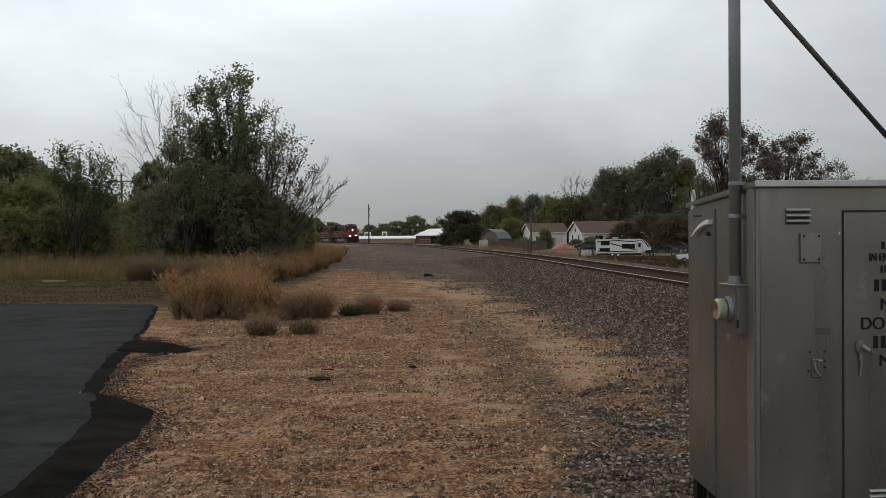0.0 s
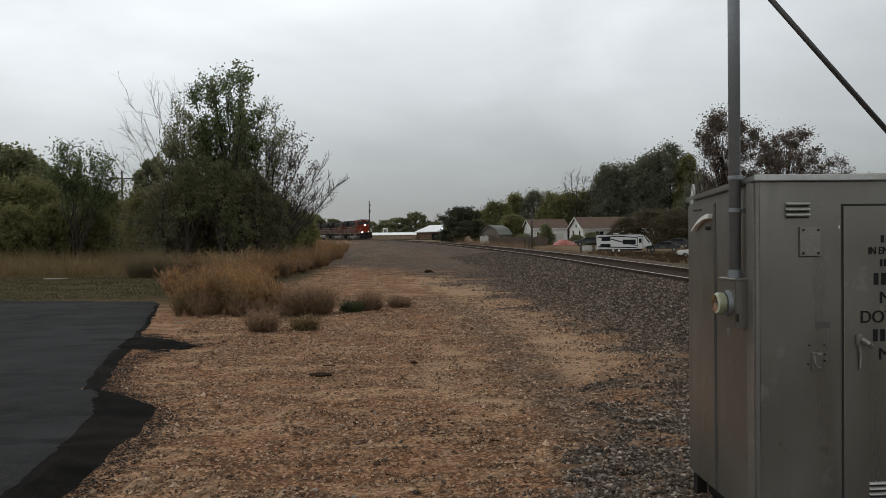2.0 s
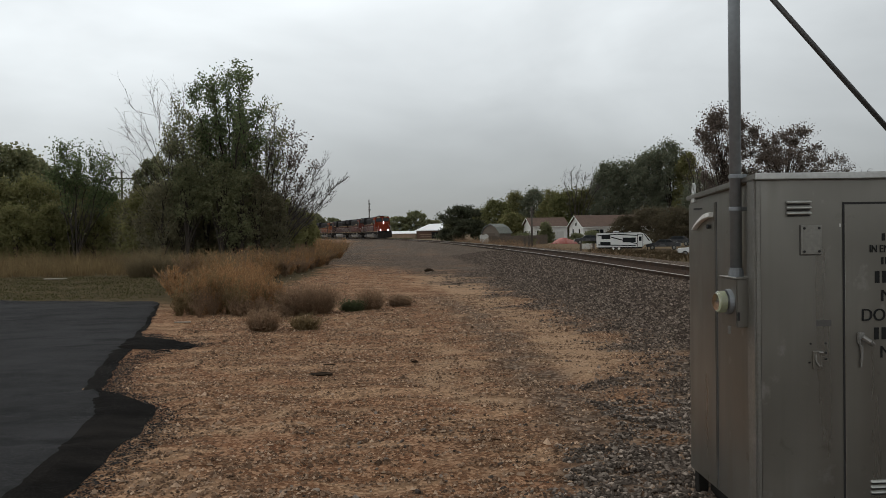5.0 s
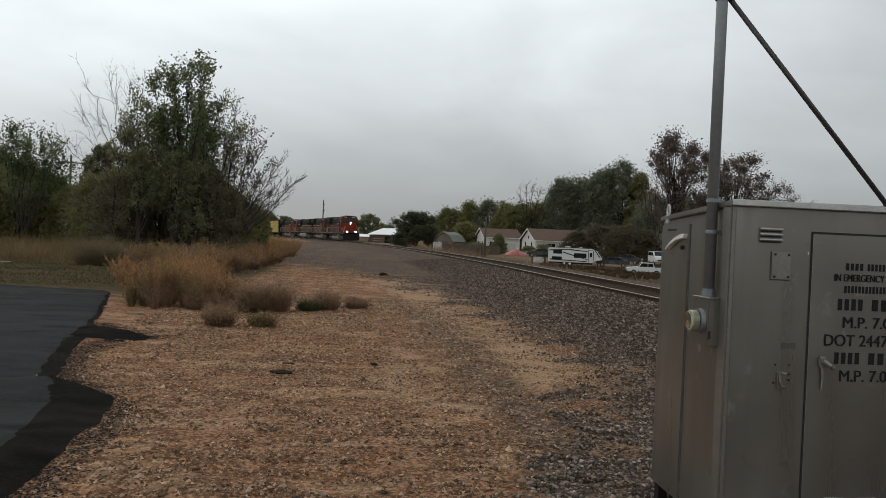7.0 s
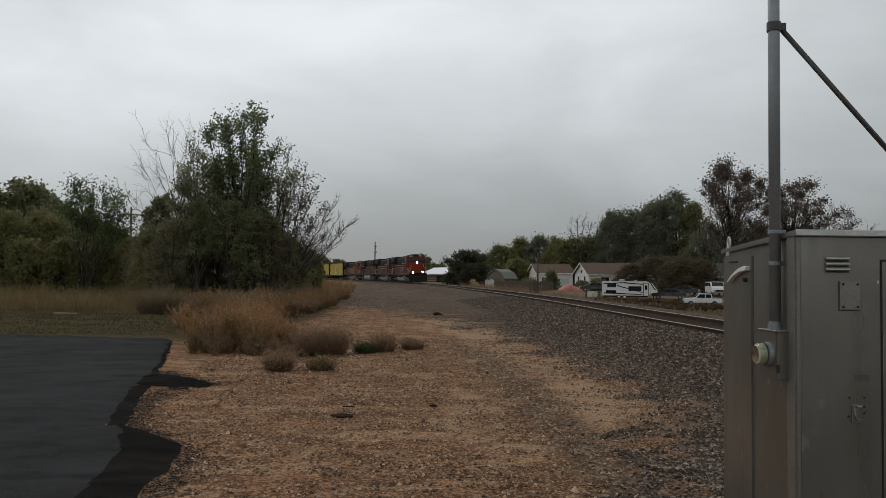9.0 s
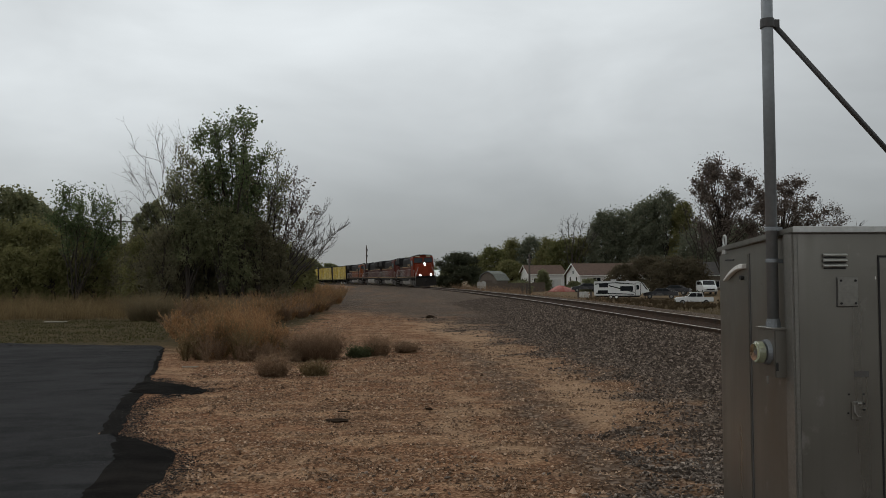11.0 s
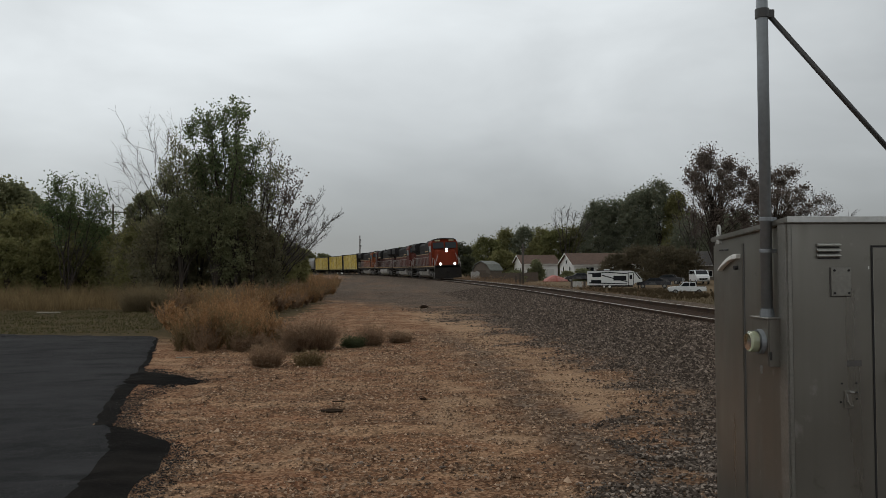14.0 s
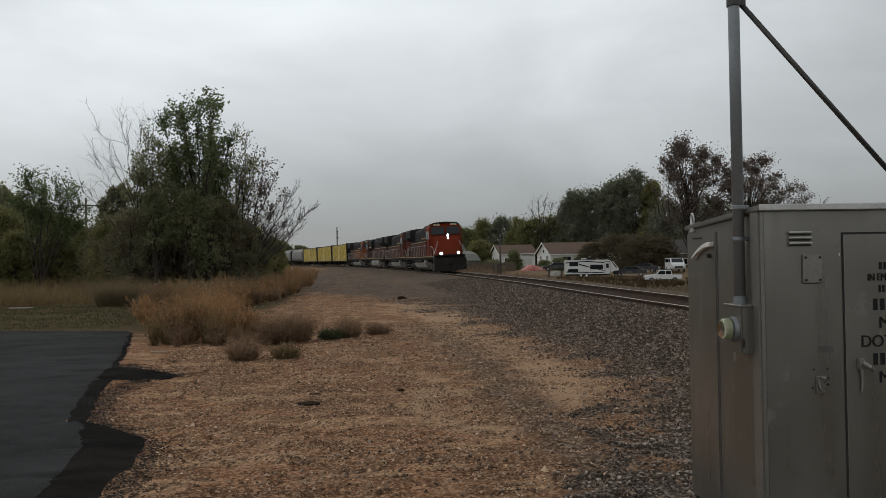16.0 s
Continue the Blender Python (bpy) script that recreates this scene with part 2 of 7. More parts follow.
cab_c = cab_n.ramp(cab_blotch, (0.34, (0.2, 0.189, 0.166)), (0.55, (0.25, 0.238, 0.212)), (0.7, (0.31, 0.298, 0.268)))
cab_c = cab_n.mix(cab_n.ramp(cab_streak, (0.52, 0.0), (0.75, 0.45)), cab_c, (0.17, 0.157, 0.132))
cab_c = cab_n.mix(cab_n.ramp(cab_scuff, (0.62, 0.0), (0.72, 0.5)), cab_c, (0.4, 0.388, 0.36))
cab_c = cab_n.mix(cab_n.ramp(cab_scuff, (0.28, 0.55), (0.36, 0.0)), cab_c, (0.13, 0.115, 0.09))
cab_n.bump(cab_n.noise(2.6, 3), 0.05, 0.02)
M_cabinet = cab_n.done(cab_c, cab_n.ramp(cab_streak, (0.35, 0.27), (0.7, 0.4)), 0.8)
M_cabinet_edge = worn("pale_cabinet_edge", (0.27, 0.26, 0.235), 0.36, 0.7, 4, (0.13, 0.118, 0.1), 0.5, 70, 0.05)
M_cabinet_lip = worn("bare_aluminium_edge", (0.52, 0.52, 0.5), 0.4, 0.5, 6, (0.3, 0.29, 0.27), 0.3)
M_conduit = worn("grey_steel_conduit", (0.21, 0.225, 0.235), 0.45, 0.4, 5, (0.14, 0.14, 0.135), 0.35)
M_brace = worn("dark_steel_brace", (0.045, 0.045, 0.045), 0.5, 0.3, 5, (0.09, 0.07, 0.05), 0.3)
M_black = plain("black_paint", (0.005, 0.005, 0.005), 0.95)
M_seam = plain("dark_rubber_seal", (0.015, 0.014, 0.013), 0.8)
M_white = worn("white_enamel", (0.72, 0.71, 0.67), 0.4, 0.0, 6, (0.4, 0.36, 0.3), 0.3)
M_louvre = worn("pale_louvre_metal", (0.5, 0.5, 0.47), 0.4, 0.35, 9, (0.25, 0.24, 0.2), 0.4)
M_steel = worn("zinc_hardware", (0.24, 0.235, 0.22), 0.45, 0.5, 12, (0.16, 0.12, 0.08), 0.4)
M_sticker = plain("faded_dark_sticker", (0.07, 0.065, 0.06), 0.7, 0.0, 0.4)
glass_n = Nodes("clear_glass_cover")
glass_n.bsdf.inputs["Transmission Weight"].default_value = 1.0
M_glass = glass_n.done((0.95, 0.96, 0.9), 0.12)
M_meter = plain("meter_dial", (0.36, 0.37, 0.25), 0.5, 0.0, 0.25)
M_rail = worn("rolled_rail_steel", (0.035, 0.024, 0.018), 0.75, 0.1, 3, (0.11, 0.065, 0.04), 0.5)
M_railtop = worn("polished_rail_head", (0.44, 0.385, 0.33), 0.5, 0.5, 3, (0.36, 0.29, 0.23), 0.25)
M_tie = worn("creosoted_timber", (0.032, 0.024, 0.019), 0.9, 0.0, 2, (0.06, 0.048, 0.038), 0.5)
M_orange = worn("orange_locomotive_paint", (0.18, 0.027, 0.0095), 0.72, 0.0, 0.6, (0.1, 0.03, 0.018), 0.3)
M_orange_dull = worn("dull_orange_paint", (0.1, 0.021, 0.0135), 0.72, 0.0, 0.6, (0.085, 0.06, 0.05), 0.6)
M_orange_pale = worn("faded_orange_paint", (0.2, 0.055, 0.018), 0.72, 0.0, 0.6, (0.12, 0.08, 0.05), 0.45)
M_maroon = worn("sooty_maroon_paint", (0.075, 0.026, 0.022), 0.72, 0.0, 0.6, (0.06, 0.05, 0.045), 0.6)
M_roofblack = worn("black_hood_paint", (0.014, 0.014, 0.015), 0.75, 0.0, 0.8, (0.05, 0.045, 0.04), 0.4)
M_under = worn("grimy_underframe", (0.014, 0.013, 0.012), 0.85, 0.0, 1.5, (0.035, 0.028, 0.022), 0.5)
M_bogie = worn("silver_bogie_paint", (0.085, 0.078, 0.072), 0.65, 0.1, 1.5, (0.05, 0.042, 0.035), 0.6)
M_tank = worn("dusty_grey_tank_paint", (0.36, 0.34, 0.31), 0.6, 0.0, 1.2, (0.1, 0.085, 0.07), 0.5)
M_wheel = worn("wheel_steel", (0.12, 0.105, 0.095), 0.5, 0.6, 3, (0.08, 0.06, 0.045), 0.5)
M_handrail = plain("pale_handrail_paint", (0.27, 0.245, 0.22), 0.6)
M_stripe = plain("yellow_stripe_paint", (0.3, 0.17, 0.04), 0.5)
M_darkglass = plain("dark_window_glass", (0.012, 0.014, 0.016), 0.12)
M_darkglass.node_tree.nodes["Principled BSDF"].inputs["Specular IOR Level"].default_value = 0.3
M_headlight = glow("headlight_beam", (1.0, 0.96, 0.9), 18.0)
M_number = plain("pale_number_board", (0.5, 0.46, 0.3), 0.4)
M_yellow = tagged_paint("yellow_freight_paint", (0.5, 0.36, 0.03), (0.58, 0.5, 0.22), (0.16, 0.1, 0.03))
M_hopper = worn("grey_hopper_paint", (0.2, 0.2, 0.19), 0.65, 0.0, 0.6, (0.1, 0.08, 0.065), 0.6)
M_bark = worn("grey_brown_bark", (0.06, 0.048, 0.04), 0.95, 0.0, 5, (0.035, 0.03, 0.026), 0.4, 20, 0.5)
M_twig = plain("bare_twig", (0.085, 0.072, 0.063), 0.9)
M_leaf_green = leaves("fresh_green_leaf", (0.075, 0.1, 0.048), (0.165, 0.205, 0.092), (0.21, 0.22, 0.11))
M_leaf_deep = leaves("deep_green_leaf", (0.125, 0.132, 0.07), (0.24, 0.245, 0.13), (0.3, 0.265, 0.15))
# Deep green leaf again, greyed and blued: haze put into the colour.
M_leaf_haze = leaves("haze_tinted_far_leaf", (0.112, 0.124, 0.084), (0.21, 0.222, 0.15), (0.26, 0.24, 0.165))
M_leaf_olive = leaves("olive_leaf", (0.13, 0.128, 0.052), (0.23, 0.218, 0.092), (0.27, 0.235, 0.115))
M_leaf_yellow = leaves("yellowing_leaf", (0.09, 0.094, 0.04), (0.18, 0.178, 0.07), (0.23, 0.205, 0.085))
M_leaf_brown = leaves("withered_brown_leaf", (0.1, 0.08, 0.066), (0.19, 0.152, 0.128), (0.24, 0.19, 0.155))
M_leaf_scrub = leaves("dark_brown_scrub_leaf", (0.075, 0.062, 0.038), (0.14, 0.115, 0.072), (0.17, 0.13, 0.08))
M_weed = leaves("dry_russet_weed", (0.18, 0.094, 0.042), (0.42, 0.24, 0.115), (0.54, 0.37, 0.2))
M_leaf_juniper = leaves("dark_juniper_scale", (0.045, 0.05, 0.03), (0.095, 0.1, 0.06), (0.12, 0.12, 0.075))
M_leaf_thicket = leaves("dusky_thicket_leaf", (0.12, 0.108, 0.066), (0.215, 0.195, 0.118), (0.26, 0.22, 0.14))
M_weed_strip = leaves("dull_russet_grass", (0.14, 0.085, 0.044), (0.31, 0.2, 0.1), (0.42, 0.3, 0.175))
M_weed_dusk = leaves("blackened_brush", (0.1, 0.078, 0.045), (0.21, 0.165, 0.095), (0.28, 0.21, 0.13))
M_weed_tan = leaves("dry_tan_grass", (0.115, 0.08, 0.04), (0.25, 0.18, 0.09), (0.33, 0.25, 0.135))
M_weed_dark = leaves("dark_dry_brush", (0.14, 0.09, 0.056), (0.29, 0.19, 0.118), (0.38, 0.27, 0.175))
M_weed_green = leaves("green_weed", (0.05, 0.06, 0.028), (0.1, 0.11, 0.055))
M_weed_mown = leaves("short_olive_grass", (0.052, 0.052, 0.02), (0.086, 0.08, 0.033), (0.11, 0.092, 0.047))
M_weed_bank = leaves("dull_brown_grass", (0.06, 0.042, 0.023), (0.115, 0.083, 0.045), (0.15, 0.11, 0.065))
M_siding = siding("white_lap_siding", (0.62, 0.61, 0.58))
M_siding_grey = siding("grey_lap_siding", (0.5, 0.49, 0.46))
M_roof_brown = shingles("brown_shingle", (0.11, 0.066, 0.046))
M_roof_dark = shingles("charcoal_shingle", (0.075, 0.068, 0.062))
M_roof_green = shingles("mossy_grey_roof", (0.17, 0.175, 0.15))
M_trim = plain("white_trim", (0.75, 0.74, 0.7), 0.5)
M_shedwall = worn("grey_brown_boards", (0.17, 0.14, 0.115), 0.85, 0.0, 1.5)
M_fence = worn("weathered_board", (0.12, 0.095, 0.075), 0.9, 0.0, 1.5)
M_palefence = worn("whitewashed_board", (0.5, 0.49, 0.455), 0.8, 0.0, 2)
M_rv = worn("white_fibreglass", (0.62, 0.62, 0.6), 0.5, 0.0, 1.0, (0.45, 0.42, 0.38), 0.25)
M_car_white = worn("white_car_paint", (0.62, 0.62, 0.61), 0.35, 0.0, 1.0, (0.4, 0.37, 0.33), 0.2)
M_car_dark = worn("dark_car_paint", (0.03, 0.032, 0.038), 0.25, 0.0, 1.0)
M_red = worn("faded_red_cover", (0.4, 0.12, 0.1), 0.7, 0.0, 1.2, (0.6, 0.4, 0.36), 0.5)
M_tyre = plain("tyre_rubber", (0.02, 0.02, 0.02), 0.85)
M_pole = worn("weathered_pole_timber", (0.09, 0.075, 0.064), 0.9, 0.0, 2)
# Distance haze is mixed into this pale grey-green colour.
M_hill = plain("haze_tinted_hill", (0.16, 0.18, 0.17), 1.0)
M_whiteroof = plain("white_metal_roof", (0.85, 0.85, 0.84), 0.5, 0.0, 0.06)
M_tanwall = worn("tan_block_wall", (0.33, 0.24, 0.17), 0.85, 0.0, 0.5)
M_brownwall = worn("brown_barn_board", (0.12, 0.07, 0.05), 0.85, 0.0, 1)
M_driftwood = worn("bleached_wood", (0.3, 0.27, 0.22), 0.9, 0.0, 3)
M_clod = plain("damp_dark_earth", (0.026, 0.017, 0.011), 1.0, 0.0, 0.5)
M_clod.node_tree.nodes["Principled BSDF"].inputs["Specular IOR Level"].default_value = 0.04

# ---- builders ----


class Geo:
    """Gathers verts and faces of one mesh."""

    def __init__(self):
        self.v, self.f = [], []

    def add(self, vs, fs, m=None):
        o = len(self.v)
        self.v += [tuple(m @ Vector(p)) if m else tuple(p) for p in vs]
        self.f += [tuple(i + o for i in q) for q in fs]
        return self

    def box(self, x0, x1, y0, y1, z0, z1, m=None):
        vs = [(x, y, z) for z in (z0, z1) for x, y in ((x0, y0), (x1, y0), (x1, y1), (x0, y1))]
        return self.add(vs, [(3, 2, 1, 0), (4, 5, 6, 7), (0, 1, 5, 4), (1, 2, 6, 5), (2, 3, 7, 6), (3, 0, 4, 7)], m)

    def tube(self, p0, p1, r0, r1=None, n=8, caps=True):
        p0, p1 = Vector(p0), Vector(p1)
        r1 = r0 if r1 is None else r1
        q = (p1 - p0).to_track_quat("Z", "Y")
        vs = []
        for p, r in ((p0, r0), (p1, r1)):
            for k in range(n):
                a = 2 * math.pi * k / n
                vs.append(p + q @ Vector((r * math.cos(a), r * math.sin(a), 0)))
        fs = [(k, (k + 1) % n, n + (k + 1) % n, n + k) for k in range(n)]
        if caps:
            fs += [tuple(range(n - 1, -1, -1)), tuple(range(n, 2 * n))]
        return self.add(vs, fs)

    def bend(self, pts, r, n=8):
        for a, b in zip(pts, pts[1:]):
            self.tube(a, b, r, r, n)
        return self

    def prism(self, outline, a, b, axis="y", m=None):
        """An outline of two coordinates, drawn out from a to b along an axis."""
        def put(p, q, w):
            return {"y": (p, w, q), "x": (w, p, q), "z": (p, q, w)}[axis]
        k = len(outline)
        vs = [put(p, q, a) for p, q in outline] + [put(p, q, b) for p, q in outline]
        fs = [(i, (i + 1) % k, k + (i + 1) % k, k + i) for i in range(k)]
        fs += [tuple(range(k - 1, -1, -1)), tuple(range(k, 2 * k))]
        return self.add(vs, fs, m)

    def mesh(self, name, material, bevel=0.0, segments=1, smooth=False):
        me = bpy.data.meshes.new(name)
        me.from_pydata(self.v, [], self.f)
        bm = bmesh.new()
        bm.from_mesh(me)
        bmesh.ops.recalc_face_normals(bm, faces=bm.faces)
        if bevel:
            edges = [e for e in bm.edges if len(e.link_faces) == 2 and e.calc_face_angle(0) > 0.5]
            bmesh.ops.bevel(bm, geom=edges, offset=bevel, segments=segments, affect="EDGES", clamp_overlap=True)
        for f in bm.faces:
            f.smooth = smooth and len(f.verts) == 4
        bm.to_mesh(me)
        bm.free()
        me.materials.append(material)
        return me


def part(name, geo, material, parent, label="", bevel=0.0, segments=1, smooth=False, at=None):
    ob = new(name, geo.mesh(name, material, bevel, segments, smooth) if isinstance(geo, Geo) else geo)
    if parent is not None:
        ob.parent = parent
    if at is not None:
        ob.matrix_basis = at
    return tagged(ob, label)


def thing(name, m, label, category, group="", kind=""):
    ob = new(name)
    ob.matrix_basis = m
    ob.empty_display_size = 0.2
    return tagged(ob, label, category, group, kind)


def quads(name, verts, material):
    """A mesh of loose four-cornered faces from an array of corners (n, 4, 3)."""
    n = len(verts)
    me = bpy.data.meshes.new(name)
    me.vertices.add(n * 4)
    me.vertices.foreach_set("co", np.ascontiguousarray(verts, dtype=np.float32).ravel())
    me.loops.add(n * 4)
    me.loops.foreach_set("vertex_index", np.arange(n * 4, dtype=np.int32))
    me.polygons.add(n)
    me.polygons.foreach_set("loop_start", np.arange(0, n * 4, 4, dtype=np.int32))
    me.materials.append(material)
    me.update(calc_edges=True)
    me.validate()
    return me


def faces_mesh(name, verts, faces, material, smooth=False):
    me = bpy.data.meshes.new(name)
    me.from_pydata(np.asarray(verts).tolist(), [], np.asarray(faces).tolist())
    me.materials.append(material)
    if smooth:
        me.polygons.foreach_set("use_smooth", np.ones(len(me.polygons), dtype=bool))
    me.update()
    return me


EYE_X, EYE_Y = 0.07, 1.14


def spot(bearing, d):
    """A place on the plan at a bearing (degrees clockwise from north) and distance from where the camera stands."""
    return EYE_X + d * math.sin(radians(bearing)), EYE_Y + d * math.cos(radians(bearing))


def step(a, b, x):
    k = np.clip((np.asarray(x, dtype=float) - a) / (b - a), 0, 1)
    return k * k * (3 - 2 * k)


def waves(x, y, seed, size):
    """Smooth random field by summed sines, about -1 to 1."""
    r = np.random.RandomState(seed)
    out = 0
    for k in range(9):
        a, f, p = r.uniform(0, 6.28), r.uniform(0.5, 2.2) / size, r.uniform(0, 6.28)
        out = out + np.sin((x * math.cos(a) + y * math.sin(a)) * f * 6.28 + p + 1.5 * np.sin((y * math.cos(a) - x * math.sin(a)) * f * 2.1 + p))
    return out / 4.2


# ---- the line of the track ----
TRACK_X, CURVE_Y, CURVE_R = 8.95, 50.0, 720.0
CANT = 0.04  # rise across the track, metres a metre
CANT_TURN = math.degrees(math.atan(CANT))


def rail_z(s):
    return 0.30 + 0.09 * float(step(18, 46, s)) + 0.21 * float(step(60, 200, s))


def track(s):
    """Place and turn of the track's middle, s metres along it."""
    if s <= CURVE_Y:
        return TRACK_X, s, 0.0
    a = (s - CURVE_Y) / CURVE_R
    return TRACK_X - CURVE_R * (1 - math.cos(a)), CURVE_Y + CURVE_R * math.sin(a), a


def track_x(y):
    d = np.maximum(np.asarray(y, dtype=float) - CURVE_Y, 0)
    return TRACK_X - np.where(d < CURVE_R * 0.9, CURVE_R - np.sqrt(np.maximum(CURVE_R ** 2 - d ** 2, 1)), CURVE_R * 0.56 + (d - CURVE_R * 0.9) * 2)


def lot_edge(y):
    return np.interp(y, [-6, 4.5, 7.0, 8.4, 9.4, 11, 13.4, 15.4, 18.3, 20.6, 22], [-2.3, -1.9, -1.95, -2.0, -2.8, -3.2, -3.4, -4.1, -4.8, -5.3, -30])


def ground_z(x, y):
    x, y = np.asarray(x, dtype=float), np.asarray(y, dtype=float)
    u = x - track_x(y)
    low = -1.85 + 1.25 * step(95, 127, y)
    z = low * step(2.0, 13.0, u)
    z = z + 0.25 * step(60, 200, y) * (1 - step(2.0, 13.0, u))
    near = 1 - step(30, 70, np.hypot(x, y))
    near = near * (0.1 + 0.9 * step(-0.1, 0.5, x - lot_edge(y)))
    z = z + near * (0.02 * waves(x, y, 3, 2.2) + 0.018 * waves(x * 0.7, y * 1.3, 4, 0.7) + 0.011 * waves(x * 0.7, y * 1.2, 5, 0.3))
    z = z + (1 - near) * 0.06 * waves(x, y, 6, 18)
    return z

# ---- ground ----


def spaced(lo, a, b, hi, fine, ratio=1.18):
    """Grid lines from lo to hi, evenly fine between a and b and ever wider outside."""
    xs = list(np.arange(a, b + fine * 0.5, fine))
    s, v = fine, xs[-1]
    while v < hi:
        s *= ratio
        v += s
        xs.append(min(v, hi))
    s, v = fine, xs[0]
    while v > lo:
        s *= ratio
        v -= s
        xs.insert(0, max(v, lo))
    return np.array(xs)


def edge_of_ballast(y):
    return np.interp(y, [-20, 0, 4, 6.7, 8.5, 10.75, 12.85, 16, 22, 33, 37, 44, 60, 90], [0.3, 0.8, 1.25, 1.62, 2.4, 3.15, 3.35, 3.15, 2.8, 1.8, 0.0, -3.4, -6.2, -7])


def ballast_share(x, y):
    x, y = np.asarray(x, dtype=float), np.asarray(y, dtype=float)
    d = x - edge_of_ballast(y) + 0.55 * waves(x, y, 11, 1.6) + 0.3 * waves(x, y, 12, 0.5) + 1.3 * step(18, 34, y) * waves(x, y, 15, 4.0)
    w = 0.55 + 1.6 * step(18, 36, y)
    tan_bands = 0.28 * step(30, 40, y) * np.clip(waves(x * 0.7, y * 0.35, 17, 3.0) + 0.15, 0, 1)
    return step(-1.0, 1.0, d / w) * (1 - tan_bands)


def build_ground():
    xs = spaced(-3000, -10, 12, 3000, 0.16)
    ys = spaced(-3000, 3.0, 40, 3500, 0.17)
    X, Y = np.meshgrid(xs, ys)
    Z = ground_z(X, Y)
    nx, ny = len(xs), len(ys)
    k = (np.arange(ny - 1)[:, None] * nx + np.arange(nx - 1)[None, :]).ravel()
    faces = np.stack([k, k + 1, k + 1 + nx, k + nx], 1)
    x, y = X.ravel(), Y.ravel()
    me = faces_mesh("ground", np.stack([x, y, Z.ravel()], 1), faces, M_ground, True)
    u = x - track_x(y)
    weeds_edge = np.interp(y, [10, 17, 33, 77, 300], [-4.5, -3.6, -2.6, -4.5, -30]) + 0.5 * waves(x, y, 14, 2)
    fields = {
        "ballast": np.maximum(ballast_share(x, y), 0.8 * step(0.5, 0.05, np.abs(x - np.interp(y, [5, 7.3, 9.8, 13, 16.3, 21], [1.5, 1.64, 1.58, 1.68, 1.66, 1.2]) + 0.22 * waves(x, y, 16, 0.8))) * step(4, 7, y) * step(24, 17, y)) * step(7.0, 2.5, u),
        "pale": step(0.25, 0.8, 0.55 * waves(x, y, 13, 1.1) + 1.1 * np.exp(-((x - 2.3 - 0.02 * (y - 24)) / 0.7) ** 2 - ((y - 25) / 8.0) ** 2) + 0.5 * np.exp(-((x - 0.55) / 0.8) ** 2 - ((y - 9.7) / 1.6) ** 2) + 0.8 * np.exp(-((x - 2.25) / 0.3) ** 2 - ((y - 11.3) / 1.0) ** 2) + 0.85 * np.exp(-((x - edge_of_ballast(y) + 0.75 + 0.35 * waves(x, y, 18, 1.4)) / 0.5) ** 2) * step(8, 11, y) * step(36, 27, y)),
        "grass": np.clip(step(0.4, -0.6, x - weeds_edge) * step(17, 22, y) + step(5, 9, u) * step(200, 100, y), 0, 1),
        "far": step(70, 140, np.hypot(x, y)) * step(10, 20, np.abs(u)),
    }
    for name, values in fields.items():
        a = me.attributes.new(name, "FLOAT", "POINT")
        a.data.foreach_set("value", np.asarray(values, dtype=np.float32))
    return tagged(new("ground", me), "tan gravel and dirt lot fading into grey stone and dry grass", "ground", kind="structure")


build_ground()


def sheet(name, edge, material, lift, label, category, rough=1.0):
    """A thin covering laid on the ground with a ragged outline given as plan points; its rim sinks into the ground."""
    bm = bmesh.new()
    vs = [bm.verts.new((px, py, 0)) for px, py in edge]
    bm.faces.new(vs)
    bmesh.ops.triangulate(bm, faces=bm.faces)
    for _ in range(5):
        bmesh.ops.subdivide_edges(bm, edges=[e for e in bm.edges if e.calc_length() > 0.45], cuts=1, use_grid_fill=True)
    bmesh.ops.triangulate(bm, faces=bm.faces)
    for v in bm.verts:
        if v.is_boundary:
            n = waves(v.co.x, v.co.y, 21, 0.45)
            m = waves(v.co.x, v.co.y, 22, 0.16)
            v.co.x += rough * (0.05 * n + 0.04 * m)
            v.co.y += rough * 0.06 * m
    for v in bm.verts:
        v.co.z = float(ground_z(v.co.x, v.co.y)) + lift - (0.03 if v.is_boundary else 0)
    bmesh.ops.recalc_face_normals(bm, faces=bm.faces)
    me = bpy.data.meshes.new(name)
    bm.to_mesh(me)
    bm.free()
    me.materials.append(material)
    ob = new(name, me)
    return tagged(ob, label, category, kind="structure")


def ragged(points, every=0.35):
    out = []
    for (a, b), (c, d) in zip(points, points[1:] + points[:1]):
        n = max(1, int(math.hypot(c - a, d - b) / every)) if math.hypot(c - a, d - b) < 12 else 3
        out += [(a + (c - a) * i / n, b + (d - b) * i / n) for i in range(n)]
    return out


